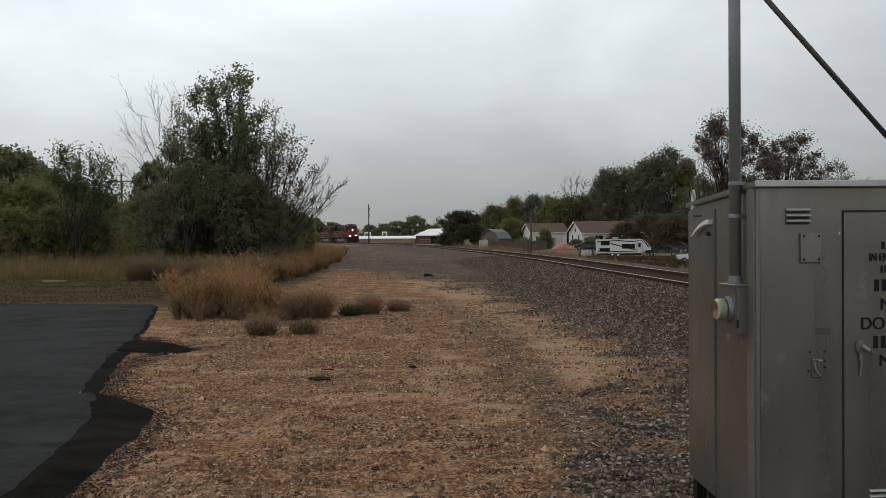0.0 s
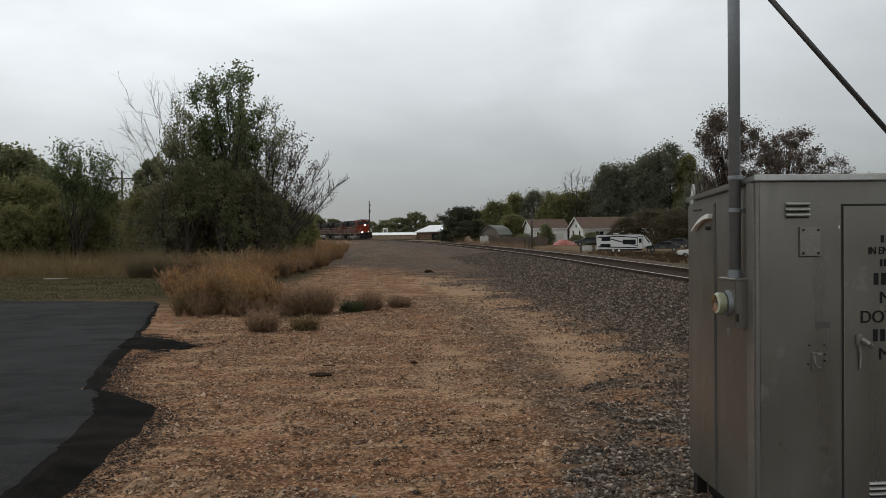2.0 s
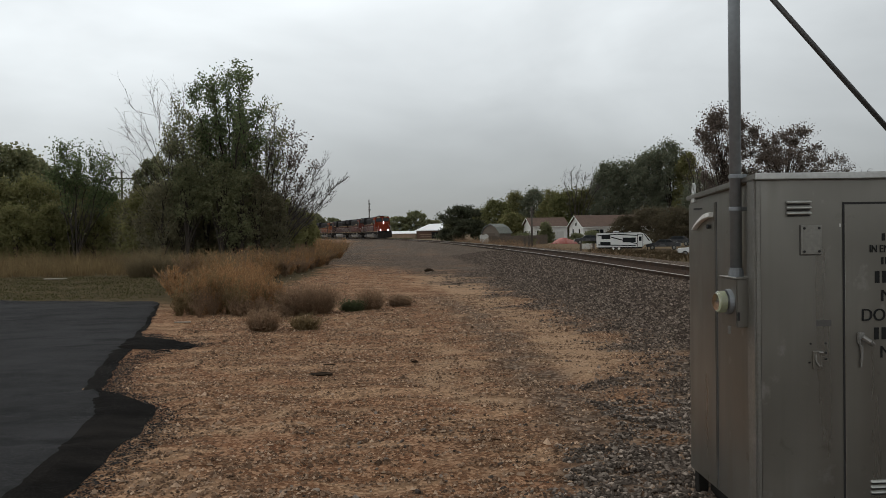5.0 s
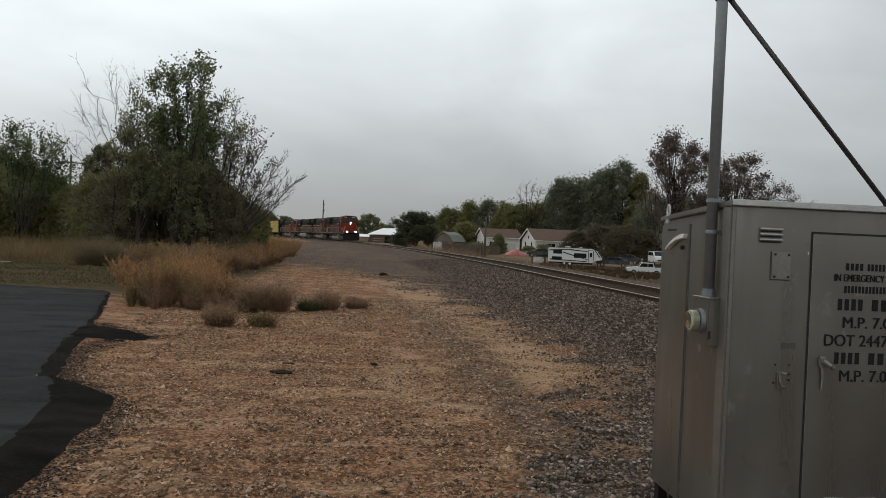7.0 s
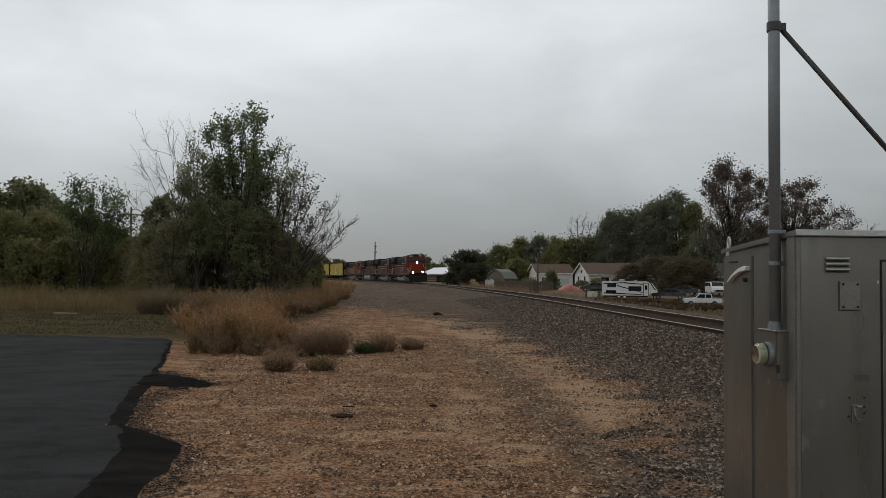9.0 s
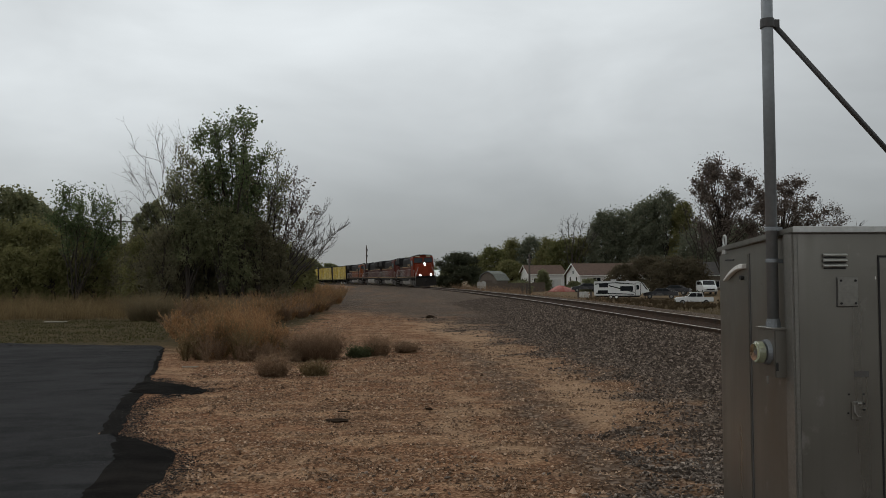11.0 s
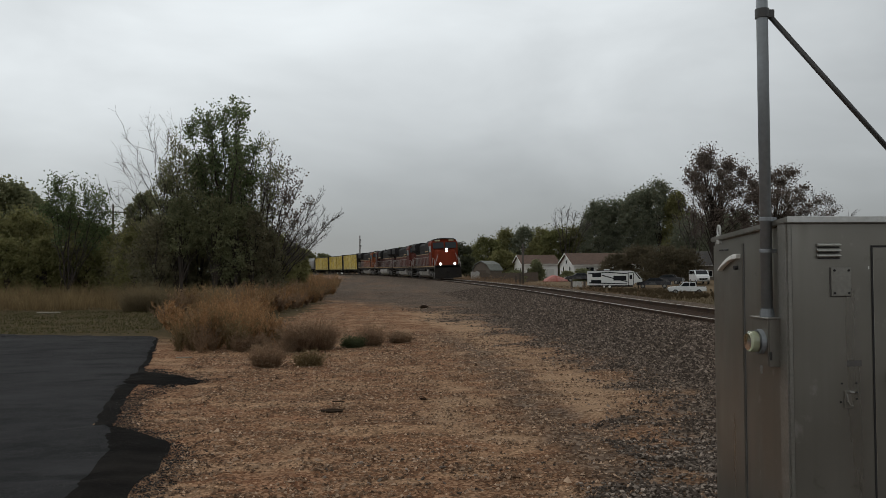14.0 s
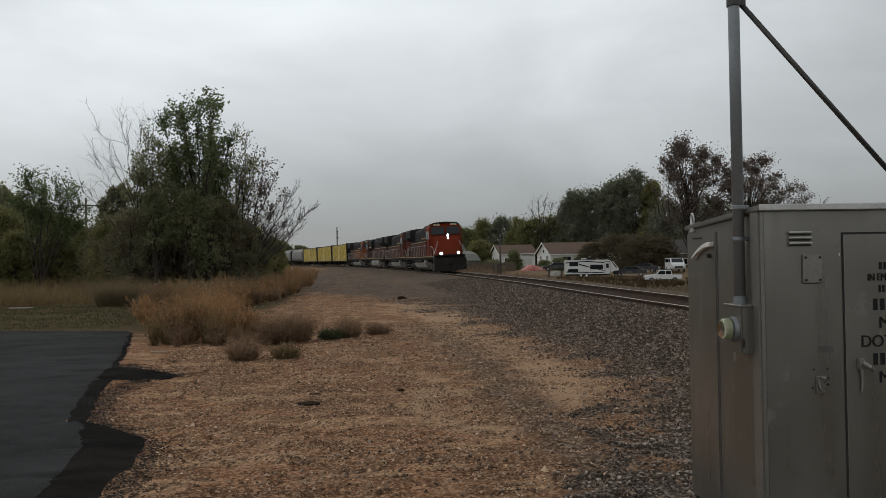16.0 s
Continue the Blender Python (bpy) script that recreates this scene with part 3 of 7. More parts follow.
LOT_EDGE = [(-5.35, 20.6), (-4.8, 18.3), (-4.14, 15.4), (-3.7, 13.3), (-3.42, 11.8), (-3.16, 10.6), (-2.95, 9.6), (-2.5, 8.6), (-2.2, 7.7), (-2.1, 7.0), (-2.05, 5.5), (-2.15, 3.0), (-2.4, -6.0)]
sheet("asphalt_lot", ragged(LOT_EDGE + [(-45, -6), (-45, 33.0), (-9.8, 22.1)]), M_asphalt, 0.026, "worn dark asphalt lot with a broken edge beside the gravel", "asphalt", 0.6)
sheet("asphalt_patch", ragged([(-5.25, 20.2), (-4.76, 18.3), (-4.1, 15.4), (-3.72, 13.7), (-3.38, 13.38), (-2.95, 13.05), (-2.6, 12.6), (-2.66, 12.3), (-3.0, 12.2), (-3.38, 12.2), (-3.2, 11.1), (-2.98, 10.1), (-2.82, 9.4), (-2.58, 9.2), (-2.35, 8.98), (-2.12, 8.66),
      (-2.0, 8.35), (-1.93, 7.75), (-1.97, 7.2), (-1.9, 6.4), (-1.85, 5.0), (-2.0, 3.0), (-2.45, 3.0), (-2.4, 5.5), (-2.5, 6.9), (-2.64, 7.7), (-2.8, 8.6), (-3.06, 9.6), (-3.28, 10.6), (-3.56, 11.8), (-3.9, 13.3), (-4.28, 15.4), (-4.93, 18.3)], 0.14),
      M_tar, 0.038, "crumbling black asphalt spill along the edge of the lot", "asphalt", 0.5)


def stones(name, points, sizes, flat, material, label, seed):
    """Many small broken stones in one mesh: squashed pyramids with jittered corners."""
    r = np.random.RandomState(seed)
    n = len(points)
    base = np.array([(1, 0, 0), (-1, 0, 0), (0, 1, 0), (0, -1, 0), (0, 0, 1)], dtype=float)
    tri = np.array([(0, 2, 4), (2, 1, 4), (1, 3, 4), (3, 0, 4)])
    v = base[None] * (1 + r.uniform(-0.3, 0.3, (n, 5, 1))) + r.uniform(-0.28, 0.28, (n, 5, 3)) * np.array([1, 1, 0.6])
    v *= np.stack([sizes * r.uniform(0.75, 1.3, n), sizes * r.uniform(0.65, 1.0, n), sizes * flat * r.uniform(0.7, 1.2, n)], 1)[:, None, :]
    a = r.uniform(0, 6.28, n)
    ca, sa = np.cos(a)[:, None], np.sin(a)[:, None]
    w = v.copy()
    w[..., 0], w[..., 1] = v[..., 0] * ca - v[..., 1] * sa, v[..., 0] * sa + v[..., 1] * ca
    w += points[:, None, :]
    f = (tri[None] + (np.arange(n) * 5)[:, None, None]).reshape(-1, 3)
    return tagged(new(name, faces_mesh(name, w.reshape(-1, 3), f, material)), label, "gravel", kind="stuff")


def chunky_stones(name, points, sizes, material, label, seed):
    """Broken stones close by: a five-cornered foot, a shoulder and a flat top, each jittered and tilted."""
    r = np.random.RandomState(seed)
    n = len(points)
    a = np.arange(5) * 2 * math.pi / 5
    ring = np.stack([np.cos(a), np.sin(a), np.zeros(5)], 1)
    v = np.concatenate([ring * [0.9, 0.9, 1] + [0, 0, -0.4], ring + [0, 0, 0.2], ring * [0.55, 0.55, 1] + [0, 0, 0.75]])[None] * (1 + r.uniform(-0.22, 0.22, (n, 15, 1)))
    v = v + r.uniform(-0.16, 0.16, (n, 15, 3))
    v = v * np.stack([sizes * r.uniform(0.8, 1.35, n), sizes * r.uniform(0.6, 0.95, n), sizes * r.uniform(0.5, 0.85, n)], 1)[:, None, :]
    tilt = r.normal(0, 0.3, (n, 1))
    v[..., 2] += tilt * v[..., 0]
    t = r.uniform(0, 6.28, n)
    ct, st = np.cos(t)[:, None], np.sin(t)[:, None]
    w = np.stack([v[..., 0] * ct - v[..., 1] * st, v[..., 0] * st + v[..., 1] * ct, v[..., 2]], 2) + points[:, None, :]
    k = np.arange(5)
    j = (k + 1) % 5
    tri = np.concatenate([np.stack([k, j, j + 5], 1), np.stack([k, j + 5, k + 5], 1), np.stack([k + 5, j + 5, j + 10], 1), np.stack([k + 5, j + 10, k + 10], 1), np.array([(10, 11, 12), (10, 12, 13), (10, 13, 14)])])
    f = (tri[None] + (np.arange(n) * 15)[:, None, None]).reshape(-1, 3)
    return tagged(new(name, faces_mesh(name, w.reshape(-1, 3), f, material)), label, "gravel", kind="stuff")


def scatter_stones():
    r = np.random.RandomState(5)
    # coarse grey stones along the track side, thickest close to the cabinet
    n = 190000
    y = 4.2 + 30 * r.uniform(0, 1, n) ** 2.4
    x = r.uniform(-1, 7.3, n)
    keep = r.uniform(0, 1, n) < ballast_share(x, y) ** 0.8 * np.clip(1.2 - (y - 4) / 60, 0, 1)
    keep &= (r.uniform(0, 1, n) < 0.72 - 0.3 * step(10, 22, y))
    keep &= y > 8.0
    x, y = x[keep], y[keep]
    s = r.uniform(0.011, 0.027, len(x)) * (1 + 0.3 * step(10, 25, y))
    stones("ballast_gravel", np.stack([x, y, ground_z(x, y) + s * 0.05], 1), s, 0.9, M_ballast, "loose grey crushed stone beside the track", 6)
    n = 75000
    y = r.uniform(4.0, 8.2, n)
    x = r.uniform(-0.6, 2.9, n)
    keep = (r.uniform(0, 1, n) < 0.008 + 0.992 * ballast_share(x, y) ** 1.3) & ~((x > 1.80 + 0.1) & (y < 5.8))
    x, y = x[keep], y[keep]
    s = 0.0065 + 0.0145 * r.uniform(0, 1, len(x)) ** 2
    chunky_stones("near_gravel", np.stack([x, y, ground_z(x, y) + s * 0.25], 1), s, M_gravel, "coarse grey crushed stone round the cabinet", 13)
    n = 7000
    y = 26 + 34 * r.uniform(0, 1, n)
    x = -4 + r.uniform(0, 1, n) * 9
    s = r.uniform(0.015, 0.035, n)
    keep = waves(x, y, 32, 3.0) + r.uniform(-0.8, 0.8, n) > 0
    x, y, s = x[keep], y[keep], s[keep]
    stones("scattered_stones", np.stack([x, y, ground_z(x, y) + 0.002], 1), s, 0.7, M_ballast, "scattered grey stones on the far part of the lot", 12)
    # small tan pebbles on the lot
    n = 170000
    y = 4.4 + 17 * r.uniform(0, 1, n) ** 2.0
    x = r.uniform(-3.3, 4.0, n)
    lane = np.interp(y, [4, 6.4, 7.75, 8.4, 9.0, 9.4, 11, 12.2, 12.6, 13.4, 15.4, 18], [-1.75, -1.85, -1.9, -1.95, -2.3, -2.75, -3.15, -2.95, -2.55, -3.3, -4.05, -4.7])
    keep = (r.uniform(0, 1, n) > ballast_share(x, y) * 0.8) & (x > lane) & (r.uniform(-0.5, 0.5, n) < 0.22 + 0.7 * waves(x * 0.7, y * 1.2, 31, 0.8))
    x, y = x[keep], y[keep]
    s = 0.006 + 0.015 * r.uniform(0, 1, len(x)) ** 2 * (1 + 0.5 * step(8, 18, y))
    big = r.uniform(0, 1, len(x)) < 0.015
    s[big] *= 1.8
    stones("tan_pebbles", np.stack([x, y, ground_z(x, y)], 1), s, 0.8, M_pebble, "small tan pebbles strewn over the dirt lot", 7)
    # black crumbs at the asphalt's edge
    n = 9000
    y = r.uniform(4.5, 14, n)
    lane = np.interp(y, [4, 6.4, 7.75, 8.4, 9.0, 9.4, 11, 12.2, 12.6, 13.4, 14], [-1.8, -1.88, -1.93, -1.98, -2.35, -2.8, -3.18, -3.1, -2.6, -3.4, -3.75])
    x = lane + r.normal(0, 0.07, n) + np.abs(r.normal(0, 0.16, n)) - 0.05
    s = r.uniform(0.004, 0.013, n)
    stones("asphalt_crumbs", np.stack([x, y, ground_z(x, y) + 0.006], 1), s, 0.5, M_crumb, "loose black asphalt crumbs at the lot's edge", 8)


scatter_stones()


def clod(x, y, sx, sy, sz, seed, name, label, material=None):
    bm = bmesh.new()
    bmesh.ops.create_icosphere(bm, subdivisions=3, radius=1)
    r = random.Random(seed)
    off = Vector((r.uniform(0, 50), r.uniform(0, 50), 0))
    for v in bm.verts:
        k = 1 + 0.4 * noise.noise(v.co * 1.4 + off) + 0.18 * noise.noise(v.co * 4 + off)
        v.co = Vector((v.co.x * sx * k, v.co.y * sy * k, max(-0.2, v.co.z) * sz * k))
    me = bpy.data.meshes.new(name)
    bm.to_mesh(me)
    bm.free()
    me.materials.append(material or M_clod)
    ob = new(name, me)
    ob.location = (x, y, float(ground_z(x, y)) + 0.002)
    return tagged(ob, label, "clod")


clod(1.67, 33.4, 0.19, 0.13, 0.12, 1, "dark_rock", "dark lump of rock lying on the grey gravel")
clod(-0.70, 10.05, 0.13, 0.09, 0.018, 2, "earth_clod", "flat dark damp clod of earth on the gravel lot")
clod(-0.66, 10.75, 0.09, 0.05, 0.014, 3, "earth_clod", "small flat dark clod of earth on the gravel lot")
clod(0.36, 10.75, 0.04, 0.03, 0.02, 4, "earth_clod", "small dark clod of earth on the gravel lot")


def scrap(name, x, y, turn, size, label, material):
    ob = part(name, Geo().box(-size[0] / 2, size[0] / 2, -size[1] / 2, size[1] / 2, 0, size[2]), material, None, bevel=0.004)
    ob.matrix_basis = pose(x, y, float(ground_z(x, y)) + 0.012, 2, 1, turn)
    tagged(ob, label, "scrap")


scrap("pale_board", -12.7, 33.0, 12, (0.8, 0.2, 0.04), "pale weathered board lying in the mown grass", M_driftwood)
scrap("pale_stick", -3.6, 15.7, 8, (0.28, 0.03, 0.02), "thin pale stick lying on the gravel", M_driftwood)
scrap("pale_stick", -4.6, 20.95, 3, (0.5, 0.04, 0.02), "pale strip of wood at the asphalt's edge", M_driftwood)


# ---- railway ----
def swept(name, profile, s0, s1, ds, material, label="", parent=None, flat=True, cant=True):
    """An outline (across, up from the rail top) drawn along the track."""
    ss = np.arange(s0, s1 + ds * 0.5, ds)
    k = len(profile)
    vs = []
    for s in ss:
        x, y, a = track(float(s))
        rz = rail_z(float(s))
        for u, h in profile:
            lift = (CANT * u if abs(u) < 2.4 else 0) if cant else 0
            vs.append((x + u * math.cos(a), y + u * math.sin(a), rz + h + lift))
    fs = []
    for i in range(len(ss) - 1):
        for j in range(k - 1 if not flat else k):
            a0, a1 = i * k + j, i * k + (j + 1) % k
            fs.append((a0, a0 + k, a1 + k, a1))
    me = faces_mesh(name, vs, fs, material)
    ob = new(name, me)
    if parent:
        ob.parent = parent
    return tagged(ob, label)


railway = thing("railway_track", pose(0, 0, 0), "single railway track of rusty steel rails on timber ties, curving away", "railway track", kind="structure")


def ballast_bed():
    """The raised bed of crushed stone, its slopes uneven."""
    ss = np.concatenate([np.arange(-40, 60, 0.3), np.arange(60, 480, 1.0)])
    us = np.concatenate([np.linspace(-5.2, -2.0, 14), np.linspace(-1.8, -1.0, 5), np.linspace(-0.8, 0.8, 9), np.linspace(1.0, 1.8, 5), np.linspace(2.0, 6.5, 12)])
    vs = []
    for s in ss:
        x, y, a = track(float(s))
        rz = rail_z(float(s))
        px, py = x + us * math.cos(a), y + us * math.sin(a)
        crown = rz - 0.15 + 0.063 * step(0.8, 1.0, np.abs(us)) + CANT * np.clip(us, -1.8, 1.8)
        k = step(1.75, 4.9, np.abs(us))
        base = ground_z(px, py)
        z = crown * (1 - k) + (base - 0.03) * k
        z = z + (0.02 * waves(px, py, 41, 0.35) + 0.018 * waves(px, py, 42, 1.3)) * (0.35 + 0.65 * step(0.9, 1.8, np.abs(us)))
        z[0], z[-1] = base[0] - 0.1, base[-1] - 0.15
        vs.append(np.stack([px, py, z], 1))
    nu = len(us)
    k = (np.arange(len(ss) - 1)[:, None] * nu + np.arange(nu - 1)[None, :]).ravel()
    f = np.stack([k, k + 1, k + 1 + nu, k + nu], 1)
    me = faces_mesh("ballast_bed", np.concatenate(vs), f, M_bed, True)
    oily = np.tile(step(1.25, 0.85, np.abs(us)), len(ss))
    for name, values in (("ballast", 1 - oily), ("pale", oily), ("grass", oily * 0), ("far", oily * 0)):
        a = me.attributes.new(name, "FLOAT", "POINT")
        a.data.foreach_set("value", np.asarray(values, dtype=np.float32))
    tagged(new("ballast_bed", me), "raised bed of grey crushed stone under the track", "ballast", kind="structure")
    r = np.random.RandomState(9)
    n = 26000
    s = 12 + 45 * r.uniform(0, 1, n) ** 1.5
    u = r.uniform(-4.9, -0.95, n)
    crown = np.array([rail_z(v) for v in s]) - 0.088 + CANT * np.clip(u, -1.8, 1.8)
    px, py = TRACK_X + u, s
    kk = step(1.75, 4.9, np.abs(u))
    z = crown * (1 - kk) + (ground_z(px, py) - 0.03) * kk
    size = r.uniform(0.02, 0.045, n)
    stones("ballast_stones", np.stack([px, py, z + 0.012], 1), size, 0.9, M_ballast, "broken grey ballast stones on the slope of the track bed", 10)


ballast_bed()
RAIL_PROFILE = [(-0.036, 0), (-0.036, -0.035), (-0.01, -0.05), (-0.01, -0.14), (-0.07, -0.16), (0.07, -0.16), (0.01, -0.14), (0.01, -0.05), (0.036, -0.035), (0.036, 0)]
for side in (-0.75, 0.75):
    r_ob = swept("rail", [(u + side, h) for u, h in RAIL_PROFILE], -40, 480, 1.0, M_rail, "rusty steel rail", railway)
    swept("rail_head", [(side - 0.033, 0.003), (side - 0.033, -0.012), (side + 0.033, -0.012), (side + 0.033, 0.003)], -40, 480, 1.0, M_railtop, "polished running surface", railway)


# ---- signal cabinet ----
FRONT, LEFT, RIGHT, BACK = 4.83, 1.80, 3.34, 5.79


def bars(x0, x1, z0, z1, parent, n):
    """A word that is not to be read: a row of plain upright bars."""
    k = (x1 - x0) / n
    for i in range(n):
        part("lettering_bar", Geo().box(x0 + k * i + k * 0.16, x0 + k * (i + 1) - k * 0.22, FRONT - 0.006, FRONT - 0.0042, z0, z1), M_black, parent, "black painted bar" if i == 0 else "")


def lettering(words, x0, x1, z0, z1, parent):
    cu = bpy.data.curves.new("lettering", "FONT")
    cu.body, cu.size, cu.extrude = words, 0.1, 0.002
    cu.materials.append(M_black)
    ob = new("lettering", cu)
    bpy.context.view_layer.update()
    w, h = ob.dimensions.x, ob.dimensions.y
    x_min, y_min = min(c[0] for c in ob.bound_box), min(c[1] for c in ob.bound_box)
    k, q = (x1 - x0) / w, (z1 - z0) / h
    ob.parent = parent
    ob.matrix_basis = Matrix.Translation((x0 - x_min * k, FRONT - 0.0065, z0 - y_min * q)) @ pose(0, 0, 0, 90, 0, 0) @ Matrix.Diagonal((k, q, 1, 1))
    return tagged(ob, "black stencilled " + words.lower().replace(".", ""))


def louvres(x0, x1, z0, z1, parent):
    """A block of three hooded vent slats."""
    h = (z1 - z0) / 3
    for i in range(3):
        z = z0 + i * h
        g = Geo().prism([(FRONT - 0.003, z), (FRONT - 0.02, z + 0.004), (FRONT - 0.014, z + h * 0.42), (FRONT - 0.003, z + h * 0.55)], x0, x1, "x")
        part("louvre", g, M_louvre, parent, "pale metal vent louvre", 0.002)
        part("louvre_slot", Geo().box(x0 + 0.004, x1 - 0.004, FRONT - 0.005, FRONT - 0.003, z - h * 0.3, z - 0.001), M_seam, parent)


def signal_cabinet():
    c = thing("signal_cabinet", pose(0, 0, 0), "weathered grey metal railway signal cabinet with a meter mast", "signal cabinet")
    z0, zf, zb = 0.12, 1.775, 1.715
    body = Geo()
    body.add([(LEFT + 0.02, FRONT + 0.003, z0), (RIGHT, FRONT + 0.003, z0), (RIGHT, BACK, z0), (LEFT + 0.05, BACK, z0),
              (LEFT + 0.02, FRONT + 0.003, zf), (RIGHT, FRONT + 0.003, zf), (RIGHT, BACK, zb), (LEFT + 0.05, BACK, zb)],
             [(3, 2, 1, 0), (4, 5, 6, 7), (0, 1, 5, 4), (1, 2, 6, 5), (2, 3, 7, 6), (3, 0, 4, 7)])
    part("body", body, M_cabinet, c, bevel=0.006, segments=2)
    # The highlight along this corner is put into the flange's paler material.
    part("corner_post", Geo().box(LEFT - 0.005, LEFT + 0.03, FRONT - 0.002, FRONT + 0.09, z0, zf), M_cabinet_edge, c, "corner flange with the edge highlight in its colour", 0.008, 2)
    roof = Geo().add([(LEFT - 0.015, FRONT - 0.03, 1.772), (RIGHT + 0.02, FRONT - 0.03, 1.772), (RIGHT + 0.02, BACK + 0.02, 1.712), (LEFT + 0.035, BACK + 0.02, 1.712),
                      (LEFT - 0.015, FRONT - 0.03, 1.802), (RIGHT + 0.02, FRONT - 0.03, 1.81), (RIGHT + 0.02, BACK + 0.02, 1.74), (LEFT + 0.035, BACK + 0.02, 1.74)],
                     [(3, 2, 1, 0), (4, 5, 6, 7), (0, 1, 5, 4), (1, 2, 6, 5), (2, 3, 7, 6), (3, 0, 4, 7)])
    part("roof", roof, M_cabinet, c, "sloping sheet metal roof", 0.005, 2)
    part("roof_lip", Geo().box(LEFT - 0.014, RIGHT + 0.019, FRONT - 0.034, FRONT - 0.028, 1.774, 1.803), M_cabinet_lip, c, "brighter bare metal roof lip", 0.002)
    # doors
    door = part("door", Geo().box(2.236, 2.866, FRONT - 0.004, FRONT + 0.002, 0.175, 1.652), M_cabinet, c, "front door with black lettering", 0.002)
    part("door_seal", Geo().box(2.228, 2.236, FRONT - 0.0015, FRONT + 0.002, 0.165, 1.662).box(2.866, 2.874, FRONT - 0.0015, FRONT + 0.002, 0.165, 1.662)
         .box(2.236, 2.866, FRONT - 0.0015, FRONT + 0.002, 1.652, 1.662).box(2.236, 2.866, FRONT - 0.0015, FRONT + 0.002, 0.165, 0.175), M_seam, c, "dark gap round the door")
    side = part("side_door", Geo().add([(LEFT + 0.047, 5.375, 0.13), (LEFT + 0.06, 5.785, 0.13), (LEFT + 0.06, 5.785, 1.69), (LEFT + 0.047, 5.375, 1.69),
                                        (LEFT + 0.028, 5.375, 0.13), (LEFT + 0.041, 5.785, 0.13), (LEFT + 0.041, 5.785, 1.69), (LEFT + 0.028, 5.375, 1.69)],
                                       [(0, 1, 2, 3), (7, 6, 5, 4), (0, 4, 5, 1), (1, 5, 6, 2), (2, 6, 7, 3), (3, 7, 4, 0)]), M_cabinet, c, "narrow side door", 0.004, 2)
    part("side_seam", Geo().box(LEFT + 0.034, LEFT + 0.05, 5.366, 5.375, 0.13, 1.69), M_sticker, c, "narrow dark seam of the side door")
    # white hooked handle and lifting eye
    outer = [(5.395 + 0.26 * k / 12, 1.634 - 0.09 * (k / 12) ** 2) for k in range(13)]
    inner = [(5.4 + 0.245 * k / 12, 1.608 - 0.07 * (k / 12) ** 2) for k in range(12, -1, -1)]
    g = Geo().prism(outer + inner, LEFT + 0.004, LEFT + 0.034, "x")
    part("hook_handle", g, M_white, c, "white curved door hook", 0.003)
    part("hook_bolt", Geo().tube((LEFT + 0.01, 5.44, 1.557), (LEFT + 0.04, 5.44, 1.557), 0.012, n=8), M_seam, c)
    eye = Geo()
    ring = [(LEFT + 0.04, 5.70 + 0.02 * math.cos(a), 1.775 + 0.034 * math.sin(a)) for a in np.linspace(0, 2 * math.pi, 15)]
    eye.bend(ring, 0.006, 6)
    eye.box(LEFT + 0.032, LEFT + 0.048, 5.678, 5.722, 1.70, 1.75)
    part("lifting_eye", eye, M_cabinet_lip, c, "metal lifting eye")
    part("bracket", Geo().box(LEFT + 0.03, LEFT + 0.045, 5.56, 5.68, 1.655, 1.664), M_seam, c)
    # front fittings
    louvres(1.949, 2.068, 1.605, 1.684, c)
    plate = part("cover_plate", Geo().box(2.019, 2.120, FRONT - 0.009, FRONT + 0.003, 1.415, 1.555), M_cabinet_edge, c, "small bolted cover plate", 0.002)
    part("plate_gap", Geo().box(2.015, 2.019, FRONT + 0.0005, FRONT + 0.003, 1.412, 1.556).box(2.019, 2.121, FRONT + 0.0005, FRONT + 0.003, 1.411, 1.415), M_sticker, c)
    for bx in (2.033, 2.106):
        for bz in (1.43, 1.54):
            part("bolt", Geo().tube((bx, FRONT - 0.013, bz), (bx, FRONT - 0.008, bz), 0.006, n=8), M_seam, plate)
    part("sticker", Geo().box(2.095, 2.169, FRONT + 0.0005, FRONT + 0.002, 1.072, 1.101), M_sticker, c, "faded dark sticker")
    hasp = part("hasp", Geo().box(2.076, 2.128, FRONT - 0.006, FRONT + 0.003, 0.868, 0.955), M_cabinet, c, "small hasp plate", 0.002)
    part("staple", Geo().bend([(2.088, FRONT - 0.006, 0.94), (2.088, FRONT - 0.012, 0.905), (2.1, FRONT - 0.014, 0.885), (2.114, FRONT - 0.012, 0.882)], 0.004, 6).tube((2.1, FRONT - 0.012, 0.947), (2.12, FRONT - 0.012, 0.947), 0.006), M_steel, hasp, "bright metal staple")
    for bx, bz in ((2.066, 0.99), (2.14, 0.99), (2.06, 0.9), (2.142, 0.915), (2.142, 0.945)):
        part("screw", Geo().tube((bx, FRONT - 0.002, bz), (bx, FRONT + 0.003, bz), 0.005, n=6), M_seam, c)
    part("chip", Geo().box(2.212, 2.218, FRONT + 0.0005, FRONT + 0.002, 1.545, 1.56), M_white, c)
    # door furniture
    latch = part("latch", Geo().box(2.29, 2.325, FRONT - 0.022, FRONT - 0.004, 0.985, 1.04), M_steel, door, "padlocked metal latch", 0.004, 2)
    part("padlock", Geo().bend([(2.305, FRONT - 0.03, 1.02), (2.335, FRONT - 0.045, 0.995), (2.35, FRONT - 0.04, 0.985)], 0.013, 8), M_steel, latch, "small padlock")
    part("latch_handle", Geo().prism([(2.30, 0.985), (2.316, 0.985), (2.318, 0.93), (2.308, 0.87), (2.303, 0.87), (2.307, 0.93)], FRONT - 0.02, FRONT - 0.008), M_steel, latch, "hanging door handle", 0.002)
